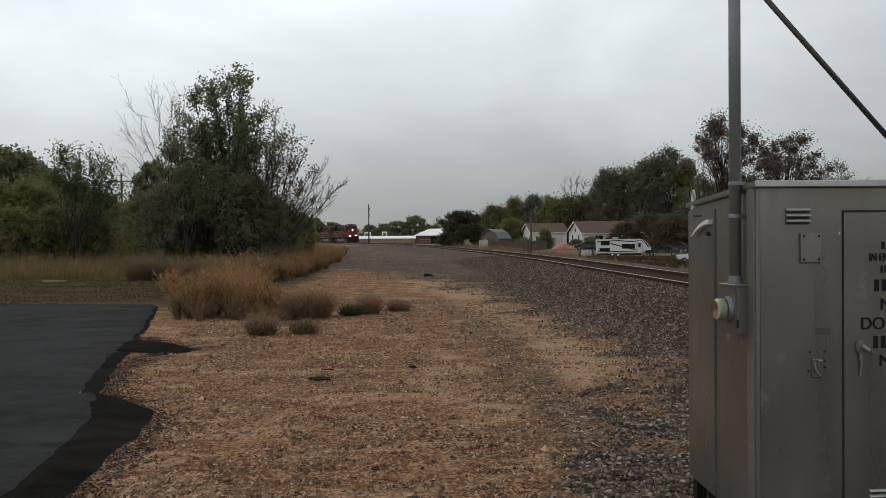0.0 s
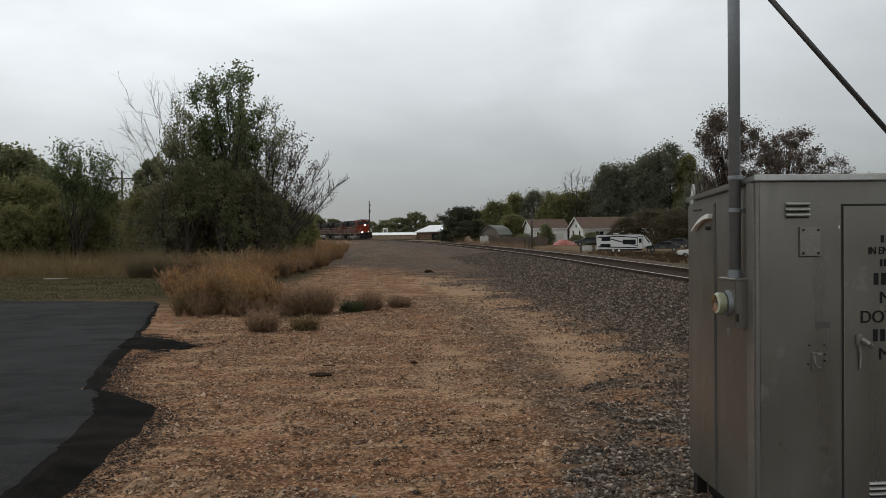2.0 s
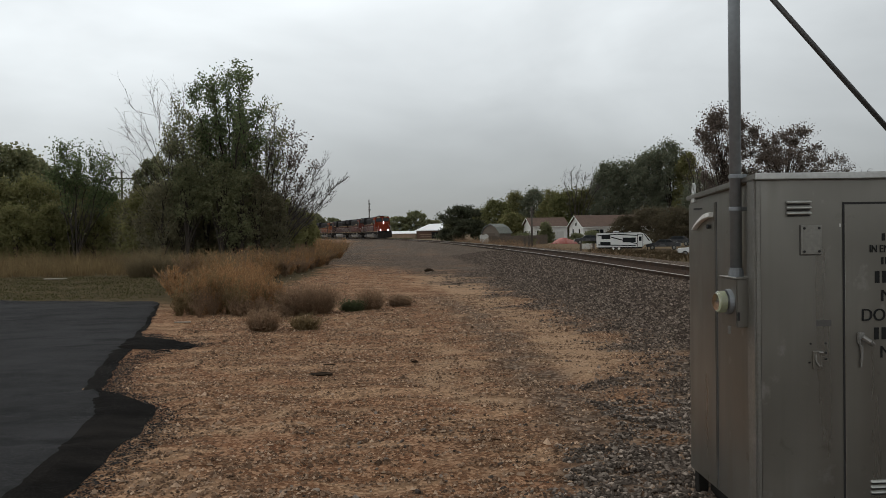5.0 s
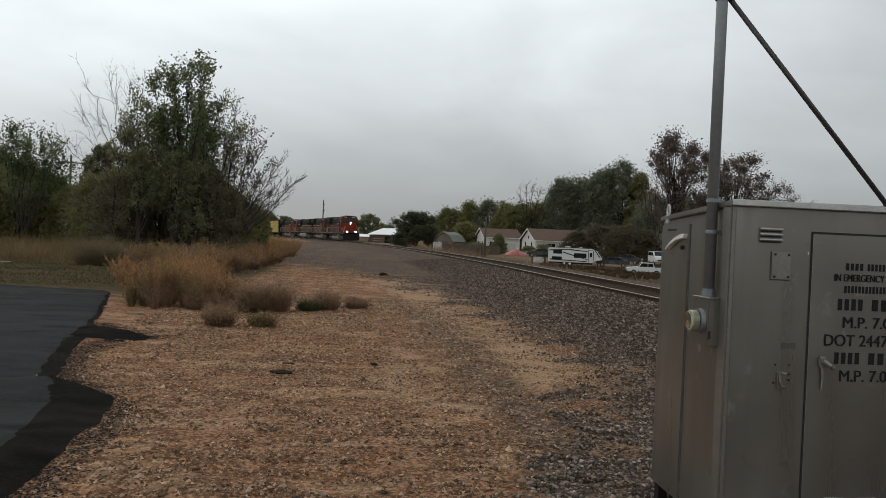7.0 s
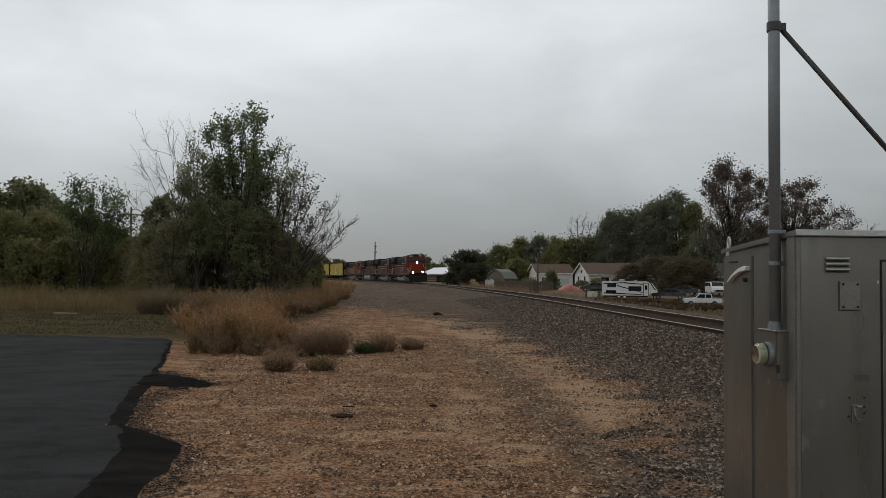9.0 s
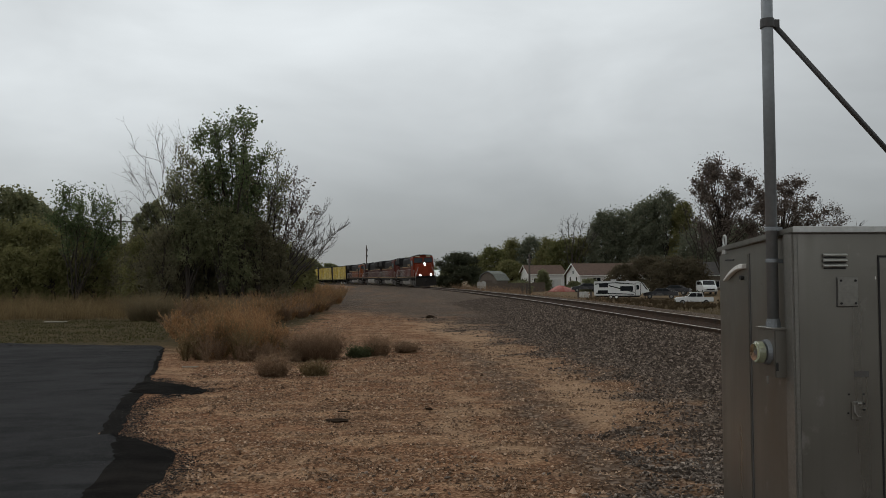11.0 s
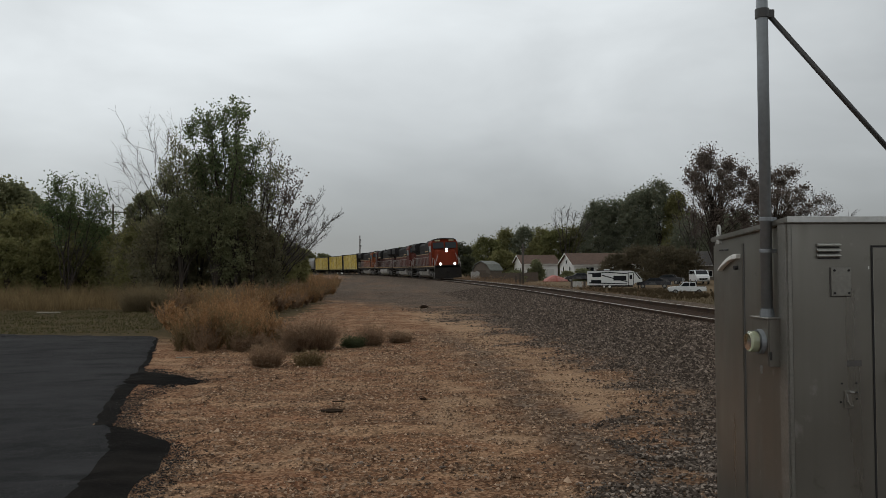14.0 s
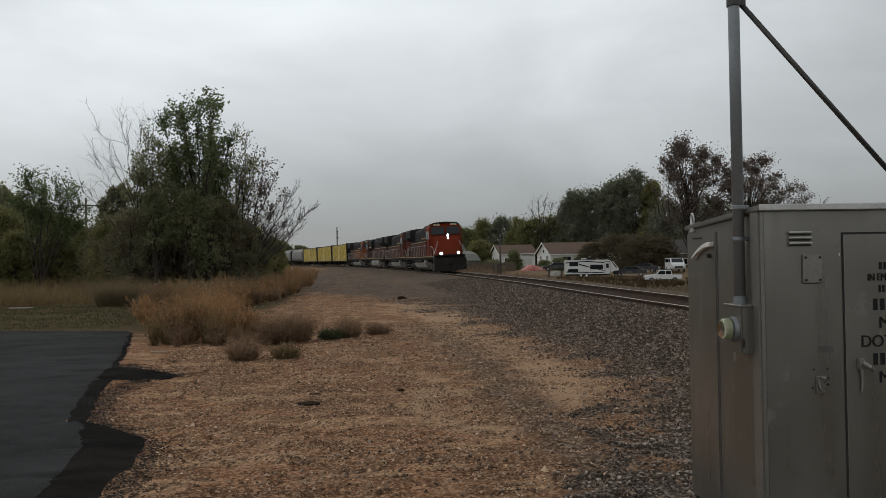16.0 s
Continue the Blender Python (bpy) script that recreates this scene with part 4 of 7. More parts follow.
    part("clip", Geo().box(2.715, 2.75, FRONT - 0.018, FRONT - 0.004, 0.895, 0.92), M_steel, door, "pale metal clip", 0.004)
    louvres(2.356, 2.465, 0.262, 0.339, door)
    louvres(2.538, 2.647, 0.262, 0.339, door)
    bars(2.414, 2.516, 1.476, 1.511, door, 4)
    bars(2.532, 2.676, 1.476, 1.511, door, 7)
    lettering("IN EMERGENCY CALL", 2.358, 2.732, 1.420, 1.456, door)
    bars(2.411, 2.680, 1.362, 1.397, door, 14)
    bars(2.377, 2.525, 1.274, 1.331, door, 4)
    bars(2.562, 2.712, 1.274, 1.331, door, 3)
    lettering("M.P. 7.0", 2.415, 2.672, 1.185, 1.241, door)
    lettering("DOT 244781", 2.318, 2.727, 1.093, 1.151, door)
    bars(2.372, 2.520, 1.003, 1.061, door, 4)
    bars(2.556, 2.707, 1.003, 1.061, door, 3)
    lettering("M.P. 7.0", 2.409, 2.666, 0.915, 0.972, door)
    # feet and foundation
    part("foundation", Geo().box(LEFT + 0.12, RIGHT - 0.1, FRONT + 0.1, BACK - 0.1, -0.06, 0.12), M_under, c, "dark recessed foundation")
    for fx in (LEFT + 0.05, RIGHT - 0.1):
        for fy in (FRONT + 0.05, BACK - 0.1):
            part("foot", Geo().box(fx, fx + 0.06, fy, fy + 0.06, -0.05, 0.125), M_under, c, "dark steel foot", 0.004)
    # meter box, mast and brace
    box = part("meter_box", Geo().box(1.737, 1.806, 4.905, 5.085, 1.065, 1.302), M_cabinet, c, "small grey electric meter box", 0.006, 2)
    part("box_lid", Geo().box(1.731, 1.812, 4.898, 5.092, 1.300, 1.309), M_cabinet_edge, box, "folded lid", 0.002)
    part("box_latch", Geo().box(1.742, 1.75, 4.896, 4.906, 1.10, 1.14), M_seam, box)
    part("meter_collar", Geo().tube((1.739, 4.985, 1.185), (1.716, 4.985, 1.185), 0.064, 0.06, 24), M_conduit, box, "round steel meter collar", smooth=False)
    part("meter_face", Geo().tube((1.711, 4.985, 1.185), (1.68, 4.985, 1.185), 0.045, 0.043, 24), M_meter, box, "pale meter dial")
    part("meter_cover", Geo().tube((1.713, 4.985, 1.185), (1.681, 4.985, 1.185), 0.055, 0.054, 24, False).tube((1.681, 4.985, 1.185), (1.667, 4.985, 1.185), 0.054, 0.042, 24, False).tube((1.667, 4.985, 1.185), (1.665, 4.985, 1.185), 0.042, 0.001, 24, False), M_glass, box, "clear round glass meter cover", smooth=True)
    part("seal_tag", Geo().box(1.715, 1.727, 4.95, 4.953, 1.03, 1.07), M_steel, box)
    mast = part("mast", Geo().tube((1.772, 4.985, 1.30), (1.772, 4.985, 3.9), 0.0285, n=20), M_conduit, c, "tall grey conduit mast", smooth=True)
    part("coupling", Geo().tube((1.772, 4.985, 1.305), (1.772, 4.985, 1.335), 0.036, n=16).tube((1.772, 4.985, 1.335), (1.772, 4.985, 1.35), 0.032, n=16), M_conduit, mast)
    for z in (1.64, 1.80):
        part("strap", Geo().tube((1.772, 4.985, z - 0.01), (1.772, 4.985, z + 0.01), 0.0325, n=16).box(1.79, 1.826, 4.975, 4.995, z - 0.01, z + 0.01), M_conduit, mast, "thin bolted pipe strap", 0.002)
    part("ground_wire", Geo().bend([(1.806, 5.03, 1.31), (1.808, 5.02, 1.6), (1.806, 5.02, 1.86), (1.796, 5.0, 1.9)], 0.006, 6), M_steel, c, "thin grey ground wire")
    part("brace_clamp", Geo().tube((1.772, 4.985, 2.825), (1.772, 4.985, 2.87), 0.0345, n=16).box(1.79, 1.83, 4.97, 5.0, 2.828, 2.866), M_brace, mast, "dark brace clamp")
    part("brace", Geo().tube((1.80, 4.985, 2.85), (2.80, 4.985, 1.76), 0.0135, n=10), M_brace, c, "dark steel brace rod running from mast to roof", smooth=True)
    part("brace_foot", Geo().box(2.74, 2.86, 4.95, 5.02, 1.78, 1.825), M_brace, c)
    return c


signal_cabinet()

# ---- train ----
LOCO, CAR, HOP = 22.45, 21.0, 18.0


def bogie(parent, x, axles, reach, material, r=0.53):
    """A truck: two side frames with axle boxes, bolster, springs; its wheelsets turn."""
    b = new("bogie")
    b.parent = parent
    b.matrix_basis = pose(x, 0, 0)
    b.empty_display_size = 0.2
    tagged(b, "railway bogie")
    for y in (-1.12, 1.0):
        g = Geo()
        lo, hi = -reach - 0.45, reach + 0.45
        g.prism([(lo, 0.75), (lo, 0.55), (lo + 0.35, 0.42), (-0.5, 0.36), (0.5, 0.36), (hi - 0.35, 0.42), (hi, 0.55), (hi, 0.75), (hi - 0.5, 0.95), (0.6, 0.86), (-0.6, 0.86), (lo + 0.5, 0.95)], y, y + 0.12)
        for ax in axles:
            g.box(ax - 0.22, ax + 0.22, y - 0.1 if y < 0 else y + 0.12, y if y < 0 else y + 0.22, 0.36, 0.74)
            g.prism([(ax - 0.14, 0.55), (ax, 0.38), (ax + 0.14, 0.55), (ax, 0.72)], y - 0.14 if y < 0 else y + 0.2, y - 0.08 if y < 0 else y + 0.26)
        part("side_frame", g, material, b, "cast bogie side frame", 0.02)
    part("bolster", Geo().box(-0.4, 0.4, -1.1, 1.1, 0.6, 1.2), M_under, b)
    sets = []
    for ax in axles:
        w = Geo()
        for y in (-0.82, 0.68):
            w.tube((0, y, 0), (0, y + 0.14, 0), r, r, 20)
            w.tube((0, y + (0.14 if y < 0 else -0.03), 0), (0, y + (0.17 if y < 0 else 0), 0), r + 0.03, r + 0.03, 20)
        w.tube((0, -1.05, 0), (0, 1.05, 0), 0.09, n=8)
        w.box(-0.3, 0.3, -0.845, -0.825, -0.04, 0.04)
        o = part("wheelset", w, M_wheel, b, "pair of steel wheels on an axle", at=pose(ax, 0, r))
        sets.append((o, ax, r))
    return sets


def locomotive(paint, label, lead, roof_paint=None):
    roof_paint = roof_paint or M_roofblack
    t = thing("locomotive", pose(0, 0, 0), label, "locomotive", "locomotives of the train")
    sets = []
    for x in (-7.15, 7.15):
        sets += bogie(t, x, (-1.95, 0, 1.95), 1.95, M_bogie)
    part("underframe", Geo().box(-10.7, 10.6, -1.5, 1.5, 1.28, 1.62).box(-10.9, 10.9, -1.1, 1.1, 1.0, 1.3), M_under, t, "dark frame and walkway", 0.02)
    part("side_stripe", Geo().box(-10.6, 10.5, -1.512, -1.502, 1.5, 1.58).box(-10.6, 10.5, 1.502, 1.512, 1.5, 1.58), M_stripe, t, "thin yellow sill stripe")
    tank = Geo().prism([(-1.3, 1.25), (-1.42, 0.95), (-1.3, 0.5), (-0.95, 0.28), (0.95, 0.28), (1.3, 0.5), (1.42, 0.95), (1.3, 1.25)], -4.2, 4.2, "x")
    part("fuel_tank", tank, M_tank, t, "grey fuel tank", 0.03)
    part("air_reservoir", Geo().tube((-3.6, -1.48, 1.12), (3.0, -1.48, 1.12), 0.13, n=10), M_under, t)
    # ends
    for sgn in (1, -1):
        plow = Geo().add([(sgn * 10.9, -1.5, 1.35), (sgn * 10.9, 1.5, 1.35), (sgn * 11.0, 1.5, 0.2), (sgn * 11.25, 0, 0.15), (sgn * 11.0, -1.5, 0.2), (sgn * 10.95, 0, 1.35),
                          (sgn * 10.6, -1.5, 1.35), (sgn * 10.6, 1.5, 1.35), (sgn * 10.6, 1.5, 0.25), (sgn * 10.6, -1.5, 0.25)],
                         [(0, 5, 3, 4), (5, 1, 2, 3), (6, 7, 1, 5, 0), (0, 4, 9, 6), (1, 7, 8, 2), (4, 3, 2, 8, 9), (6, 9, 8, 7)])
        part("snow_plow", plow, M_under, t, "black pilot plow", 0.01)
        part("coupler", Geo().box(min(sgn * 10.8, sgn * 11.35), max(sgn * 10.8, sgn * 11.35), -0.14, 0.14, 0.75, 1.05), M_under, t, "", 0.03)
        for y in (-1.45, 1.15):
            for i in range(4):
                xa, xb = sorted((sgn * 10.35, sgn * 10.75))
                part("step_tread", Geo().box(xa, xb, y, y + 0.3, 0.35 + 0.32 * i, 0.39 + 0.32 * i), M_handrail, t, "pale step tread")
    # nose and cab
    nose_paint = paint
    nose = Geo().add([(8.8, -1.3, 1.6), (10.55, -1.15, 1.6), (10.55, 1.15, 1.6), (8.8, 1.3, 1.6), (8.8, -1.3, 3.45), (10.15, -1.0, 3.3), (10.15, 1.0, 3.3), (8.8, 1.3, 3.45),
                      (10.6, -0.5, 1.6), (10.6, 0.5, 1.6), (10.3, -0.5, 3.32), (10.3, 0.5, 3.32)],
                     [(0, 1, 5, 4), (1, 8, 10, 5), (8, 9, 11, 10), (9, 2, 6, 11), (2, 3, 7, 6), (4, 5, 10, 11, 6, 7), (3, 0, 4, 7), (0, 3, 2, 9, 8, 1)])
    part("nose", nose, nose_paint, t, "blunt painted nose", 0.07, 2)
    cab_outline = [(-1.53, 1.6), (-1.53, 4.2), (-1.42, 4.46), (-1.1, 4.64), (0, 4.72), (1.1, 4.64), (1.42, 4.46), (1.53, 4.2), (1.53, 1.6)]
    cab = Geo()
    k = len(cab_outline)
    vs = [(6.5, y, z) for y, z in cab_outline] + [(9.15 - 0.28 * max(0, (z - 3.4)) / 1.3, y, z) for y, z in cab_outline]
    cab.add(vs, [(i, (i + 1) % k, k + (i + 1) % k, k + i) for i in range(k)] + [tuple(range(k - 1, -1, -1)), tuple(range(k, 2 * k))])
    cab_ob = part("cab", cab, paint, t, "crew cab", 0.04, 2)
    part("cab_roof", Geo().prism([(-1.4, 4.5), (-1.1, 4.68), (0, 4.77), (1.1, 4.68), (1.4, 4.5), (1.1, 4.6), (0, 4.68), (-1.1, 4.6)], 6.45, 9.1, "x"), roof_paint, cab_ob, "dark cab roof")
    for y0, y1 in ((-1.36, -0.1), (0.1, 1.36)):
        part("windshield", Geo().add([(9.16, y0, 3.58), (9.16, y1, 3.58), (8.98, y1, 4.28), (8.98, y0, 4.28), (9.05, y0, 3.58), (9.05, y1, 3.58), (8.86, y1, 4.28), (8.86, y0, 4.28)],
                                     [(0, 1, 2, 3), (7, 6, 5, 4), (0, 4, 5, 1), (3, 2, 6, 7), (0, 3, 7, 4), (1, 5, 6, 2)]), M_darkglass, cab_ob, "dark windshield pane")
    for y in (-1.545, 1.525):
        part("side_window", Geo().box(6.95, 7.7, y, y + 0.02, 3.2, 3.95), M_darkglass, cab_ob)
        part("side_window", Geo().box(7.85, 8.6, y, y + 0.02, 3.2, 3.95), M_darkglass, cab_ob)
        part("number_board", Geo().box(8.55, 9.02, -1.1 if y < 0 else 0.5, -0.5 if y < 0 else 1.1, 4.4, 4.6), M_number, cab_ob, "pale lit number board", 0.02)
    part("anticlimber", Geo().box(10.58, 10.9, -1.25, 1.25, 1.5, 1.64), M_under, t, "black anticlimber beam", 0.02)
    for y in (-1.56, 1.53):
        for x in (6.75, 8.72):
            part("door_gap", Geo().box(x, x + 0.1, y, y + 0.03, 1.75, 3.9), M_under, cab_ob)
    part("nose_door", Geo().box(10.4, 10.48, 0.45, 0.95, 1.75, 3.1), paint, t, "", 0.02)
    # hood, radiator and roof gear
    part("hood", Geo().box(-10.2, 6.52, -0.98, 0.98, 1.6, 3.1), M_maroon, t, "long engine hood", 0.05, 2)
    roof = Geo().prism([(-0.99, 3.1), (-0.99, 4.2), (-0.75, 4.5), (0.75, 4.5), (0.99, 4.2), (0.99, 3.1)], -10.2, 6.5, "x")
    part("hood_top", roof, roof_paint, t, "black hood top", 0.03)
    part("blower_housing", Geo().prism([(-1.45, 3.2), (-1.45, 4.25), (-1.1, 4.62), (1.1, 4.62), (1.45, 4.25), (1.45, 3.2)], 2.9, 5.9, "x"), roof_paint, t, "dark brake and blower housing", 0.04)
    rad = Geo().prism([(-0.98, 3.3), (-1.55, 3.75), (-1.55, 4.45), (-1.35, 4.66), (1.35, 4.66), (1.55, 4.45), (1.55, 3.75), (0.98, 3.3)], -10.3, -6.2, "x")
    part("radiator", rad, roof_paint, t, "overhanging radiator wing", 0.04)
    for fx in (-9.2, -7.4):
        part("fan_grille", Geo().tube((fx, 0, 4.64), (fx, 0, 4.74), 0.75, n=20), M_under, t)
    part("exhaust", Geo().box(-1.8, -0.6, -0.35, 0.35, 4.48, 4.72), M_under, t, "", 0.04)
    part("horn", Geo().tube((5.4, -0.3, 4.72), (6.0, -0.3, 4.78), 0.05, 0.1).tube((5.4, 0.0, 4.72), (6.0, 0.0, 4.82), 0.05, 0.1), M_under, t)
    doors = []
    for i in range(9):
        x = -5.9 + i * 0.97
        for y in (-1.0, 0.98):
            part("hood_door", Geo().box(x, x + 0.86, y, y + 0.02, 1.75, 3.0), M_orange_dull if lead else paint, t, "", 0.008)
    for y in (-1.462, 1.452):
        part("stripe", Geo().box(2.95, 5.85, y, y + 0.012, 3.3, 3.42), M_stripe, t, "yellow band")
    for y in (-1.005, 0.992):
        part("stripe", Geo().box(-10.1, 2.8, y - 0.01 if y < 0 else y, y if y < 0 else y + 0.02, 3.06, 3.14), M_stripe, t, "yellow band")
        part("dark_band", Geo().box(-10.1, 2.8, y - 0.008 if y < 0 else y, y if y < 0 else y + 0.018, 3.6, 3.68), M_under, t, "grille band")
    # handrails
    for y in (-1.46, 1.46):
        g = Geo()
        g.tube((-10.4, y, 2.66), (6.3, y, 2.66), 0.024, n=6)
        for i in range(13):
            x = -10.4 + i * 1.39
            g.tube((x, y, 1.6), (x, y, 2.66), 0.028, n=6)
        part("handrail", g, M_handrail, t, "pale handrail with stanchions")
        f = Geo()
        s = 1 if y > 0 else -1
        f.bend([(10.75, s * 1.48, 0.7), (10.75, s * 1.48, 1.7), (10.6, s * 1.1, 2.6), (10.5, s * 1.0, 2.9)], 0.035, 6)
        f.bend([(9.3, s * 1.5, 1.6), (9.3, s * 1.5, 2.5), (10.3, s * 1.45, 2.35), (10.75, s * 1.48, 1.7)], 0.028, 6)
        part("front_handrail", f, M_handrail, t, "pale bent grab rail")
    for y in (-1.3, 1.3):
        rear = Geo().bend([(-10.9, y, 0.8), (-10.9, y, 2.5), (-10.9, y * 0.5, 2.5), (-10.9, y * 0.5, 1.4)], 0.028, 6)
        part("rear_handrail", rear, M_handrail, t)
    # lights
    lamp_mat = M_headlight if lead else M_darkglass
    hl = part("headlight", Geo().box(9.95, 10.3, -0.2, 0.2, 3.02, 3.58), M_under, t, "twin headlight housing", 0.03)
    for z in (3.17, 3.43):
        part("lamp", Geo().tube((10.29, 0, z), (10.33, 0, z), 0.1, n=14), lamp_mat, hl, "glowing white lamp" if lead else "")
    for y in (-0.8, 0.8):
        dl = part("ditch_light", Geo().box(10.62, 10.82, y - 0.16, y + 0.16, 1.6, 1.94), M_under, t, "ditch light housing", 0.03)
        part("lamp", Geo().tube((10.8, y, 1.77), (10.85, y, 1.77), 0.125, n=14), lamp_mat, dl, "glowing white lamp" if lead else "")
    return t, sets


def boxcar():
    t = thing("freight_car", pose(0, 0, 0), "high-sided yellow freight car with dark ends and stained panels", "freight car", "yellow freight cars")
    sets = []
    for x in (-7.6, 7.6):
        sets += bogie(t, x, (-0.88, 0.88), 0.88, M_under, 0.46)
    part("underframe", Geo().box(-10.1, 10.1, -1.35, 1.35, 0.95, 1.2).box(-9.8, 9.8, -0.35, 0.35, 0.75, 1.0), M_under, t, "dark underframe", 0.02)
    part("body", Geo().box(-9.3, 9.3, -1.5, 1.5, 1.2, 4.5), M_yellow, t, "yellow steel sides", 0.03)
    for x in (-9.9, 9.3):
        part("end_wall", Geo().box(x, x + 0.6, -1.55, 1.55, 1.0, 4.72), M_under, t, "dark brown end wall", 0.02)
    part("roof", Geo().prism([(-1.54, 4.55), (-1.54, 4.6), (0, 4.75), (1.54, 4.6), (1.54, 4.55)], -9.3, 9.3, "x"), M_under, t, "dark metal roof")
    for i in range(12):
        x = -9.1 + i * 1.65
        for y in (-1.56, 1.5):
            part("side_post", Geo().box(x - 0.06, x + 0.06, y, y + 0.06, 1.2, 4.5), M_yellow, t)
    for y in (-1.6, 1.54):
        part("door", Geo().box(-1.6, 1.6, y, y + 0.06, 1.3, 4.4), M_yellow, t, "wide sliding door", 0.01)
        part("side_sill", Geo().box(-9.7, 9.7, y, y + 0.06, 1.05, 1.22), M_under, t)
    for x in (-10.25, 9.95):
        part("coupler", Geo().box(x, x + 0.3, -0.13, 0.13, 0.75, 1.0), M_under, t)
    part("ladder", Geo().box(-9.6, -9.56, -1.62, -1.56, 1.2, 4.5).box(-9.2, -9.16, -1.62, -1.56, 1.2, 4.5), M_hopper, t)
    return t, sets


def hopper():
    t = thing("hopper_car", pose(0, 0, 0), "rounded light grey covered hopper car, stained by weather", "hopper car", "grey hopper cars")
    sets = []
    for x in (-6.6, 6.6):
        sets += bogie(t, x, (-0.88, 0.88), 0.88, M_under, 0.46)
    outline = [(-1.2, 1.5), (-1.52, 2.0), (-1.58, 3.0), (-1.45, 3.9), (-1.1, 4.4), (-0.5, 4.62), (0.5, 4.62), (1.1, 4.4), (1.45, 3.9), (1.58, 3.0), (1.52, 2.0), (1.2, 1.5)]
    part("body", Geo().prism(outline, -7.6, 7.6, "x"), M_hopper, t, "rounded grey steel body", 0.03)
    part("end_frame", Geo().box(-8.6, -7.7, -1.4, 1.4, 1.0, 1.3).box(7.7, 8.6, -1.4, 1.4, 1.0, 1.3).box(-8.5, -8.4, -1.4, 1.4, 1.3, 4.3).box(8.4, 8.5, -1.4, 1.4, 1.3, 4.3), M_under, t, "dark end platform")
    for x in (-5, -1.7, 1.7, 5):
        part("chute", Geo().add([(x - 1.4, -1.2, 1.52), (x + 1.4, -1.2, 1.52), (x + 1.4, 1.2, 1.52), (x - 1.4, 1.2, 1.52), (x - 0.4, -0.5, 0.5), (x + 0.4, -0.5, 0.5), (x + 0.4, 0.5, 0.5), (x - 0.4, 0.5, 0.5)],
                                [(0, 1, 2, 3), (7, 6, 5, 4), (0, 4, 5, 1), (1, 5, 6, 2), (2, 6, 7, 3), (3, 7, 4, 0)]), M_under, t)
    part("roof_walk", Geo().box(-7.8, 7.8, -0.5, 0.5, 4.66, 4.72), M_hopper, t)
    part("sill", Geo().box(-8.9, 8.9, -0.3, 0.3, 0.8, 1.1), M_under, t)
    return t, sets


NOSE_START, SPEED = 209.3, 8.43
TRAIN = []
position = LOCO / 2
for paint, label, lead, turned in ((M_orange, "orange and black diesel locomotive leading the train, headlights lit", True, False),
                                   (M_orange_dull, "dull orange and black diesel locomotive coupled behind the leader", False, False),
                                   (M_maroon, "sooty dark maroon diesel locomotive in the middle of the consist", False, True),
                                   (M_orange_pale, "faded orange diesel locomotive before the yellow cars", False, False)):
    ob, sets = locomotive(paint, label, lead)
    TRAIN.append((ob, sets, position, turned))
    position += LOCO
position += (CAR - LOCO) / 2
for i in range(3):
    ob, sets = boxcar()
    TRAIN.append((ob, sets, position, False))
    position += CAR
position += (HOP - CAR) / 2
for i in range(3):
    ob, sets = hopper()
    TRAIN.append((ob, sets, position, False))
    position += HOP

# ---- houses, yards and vehicles beyond the track ----


def gz(x, y):
    return float(ground_z(x, y))


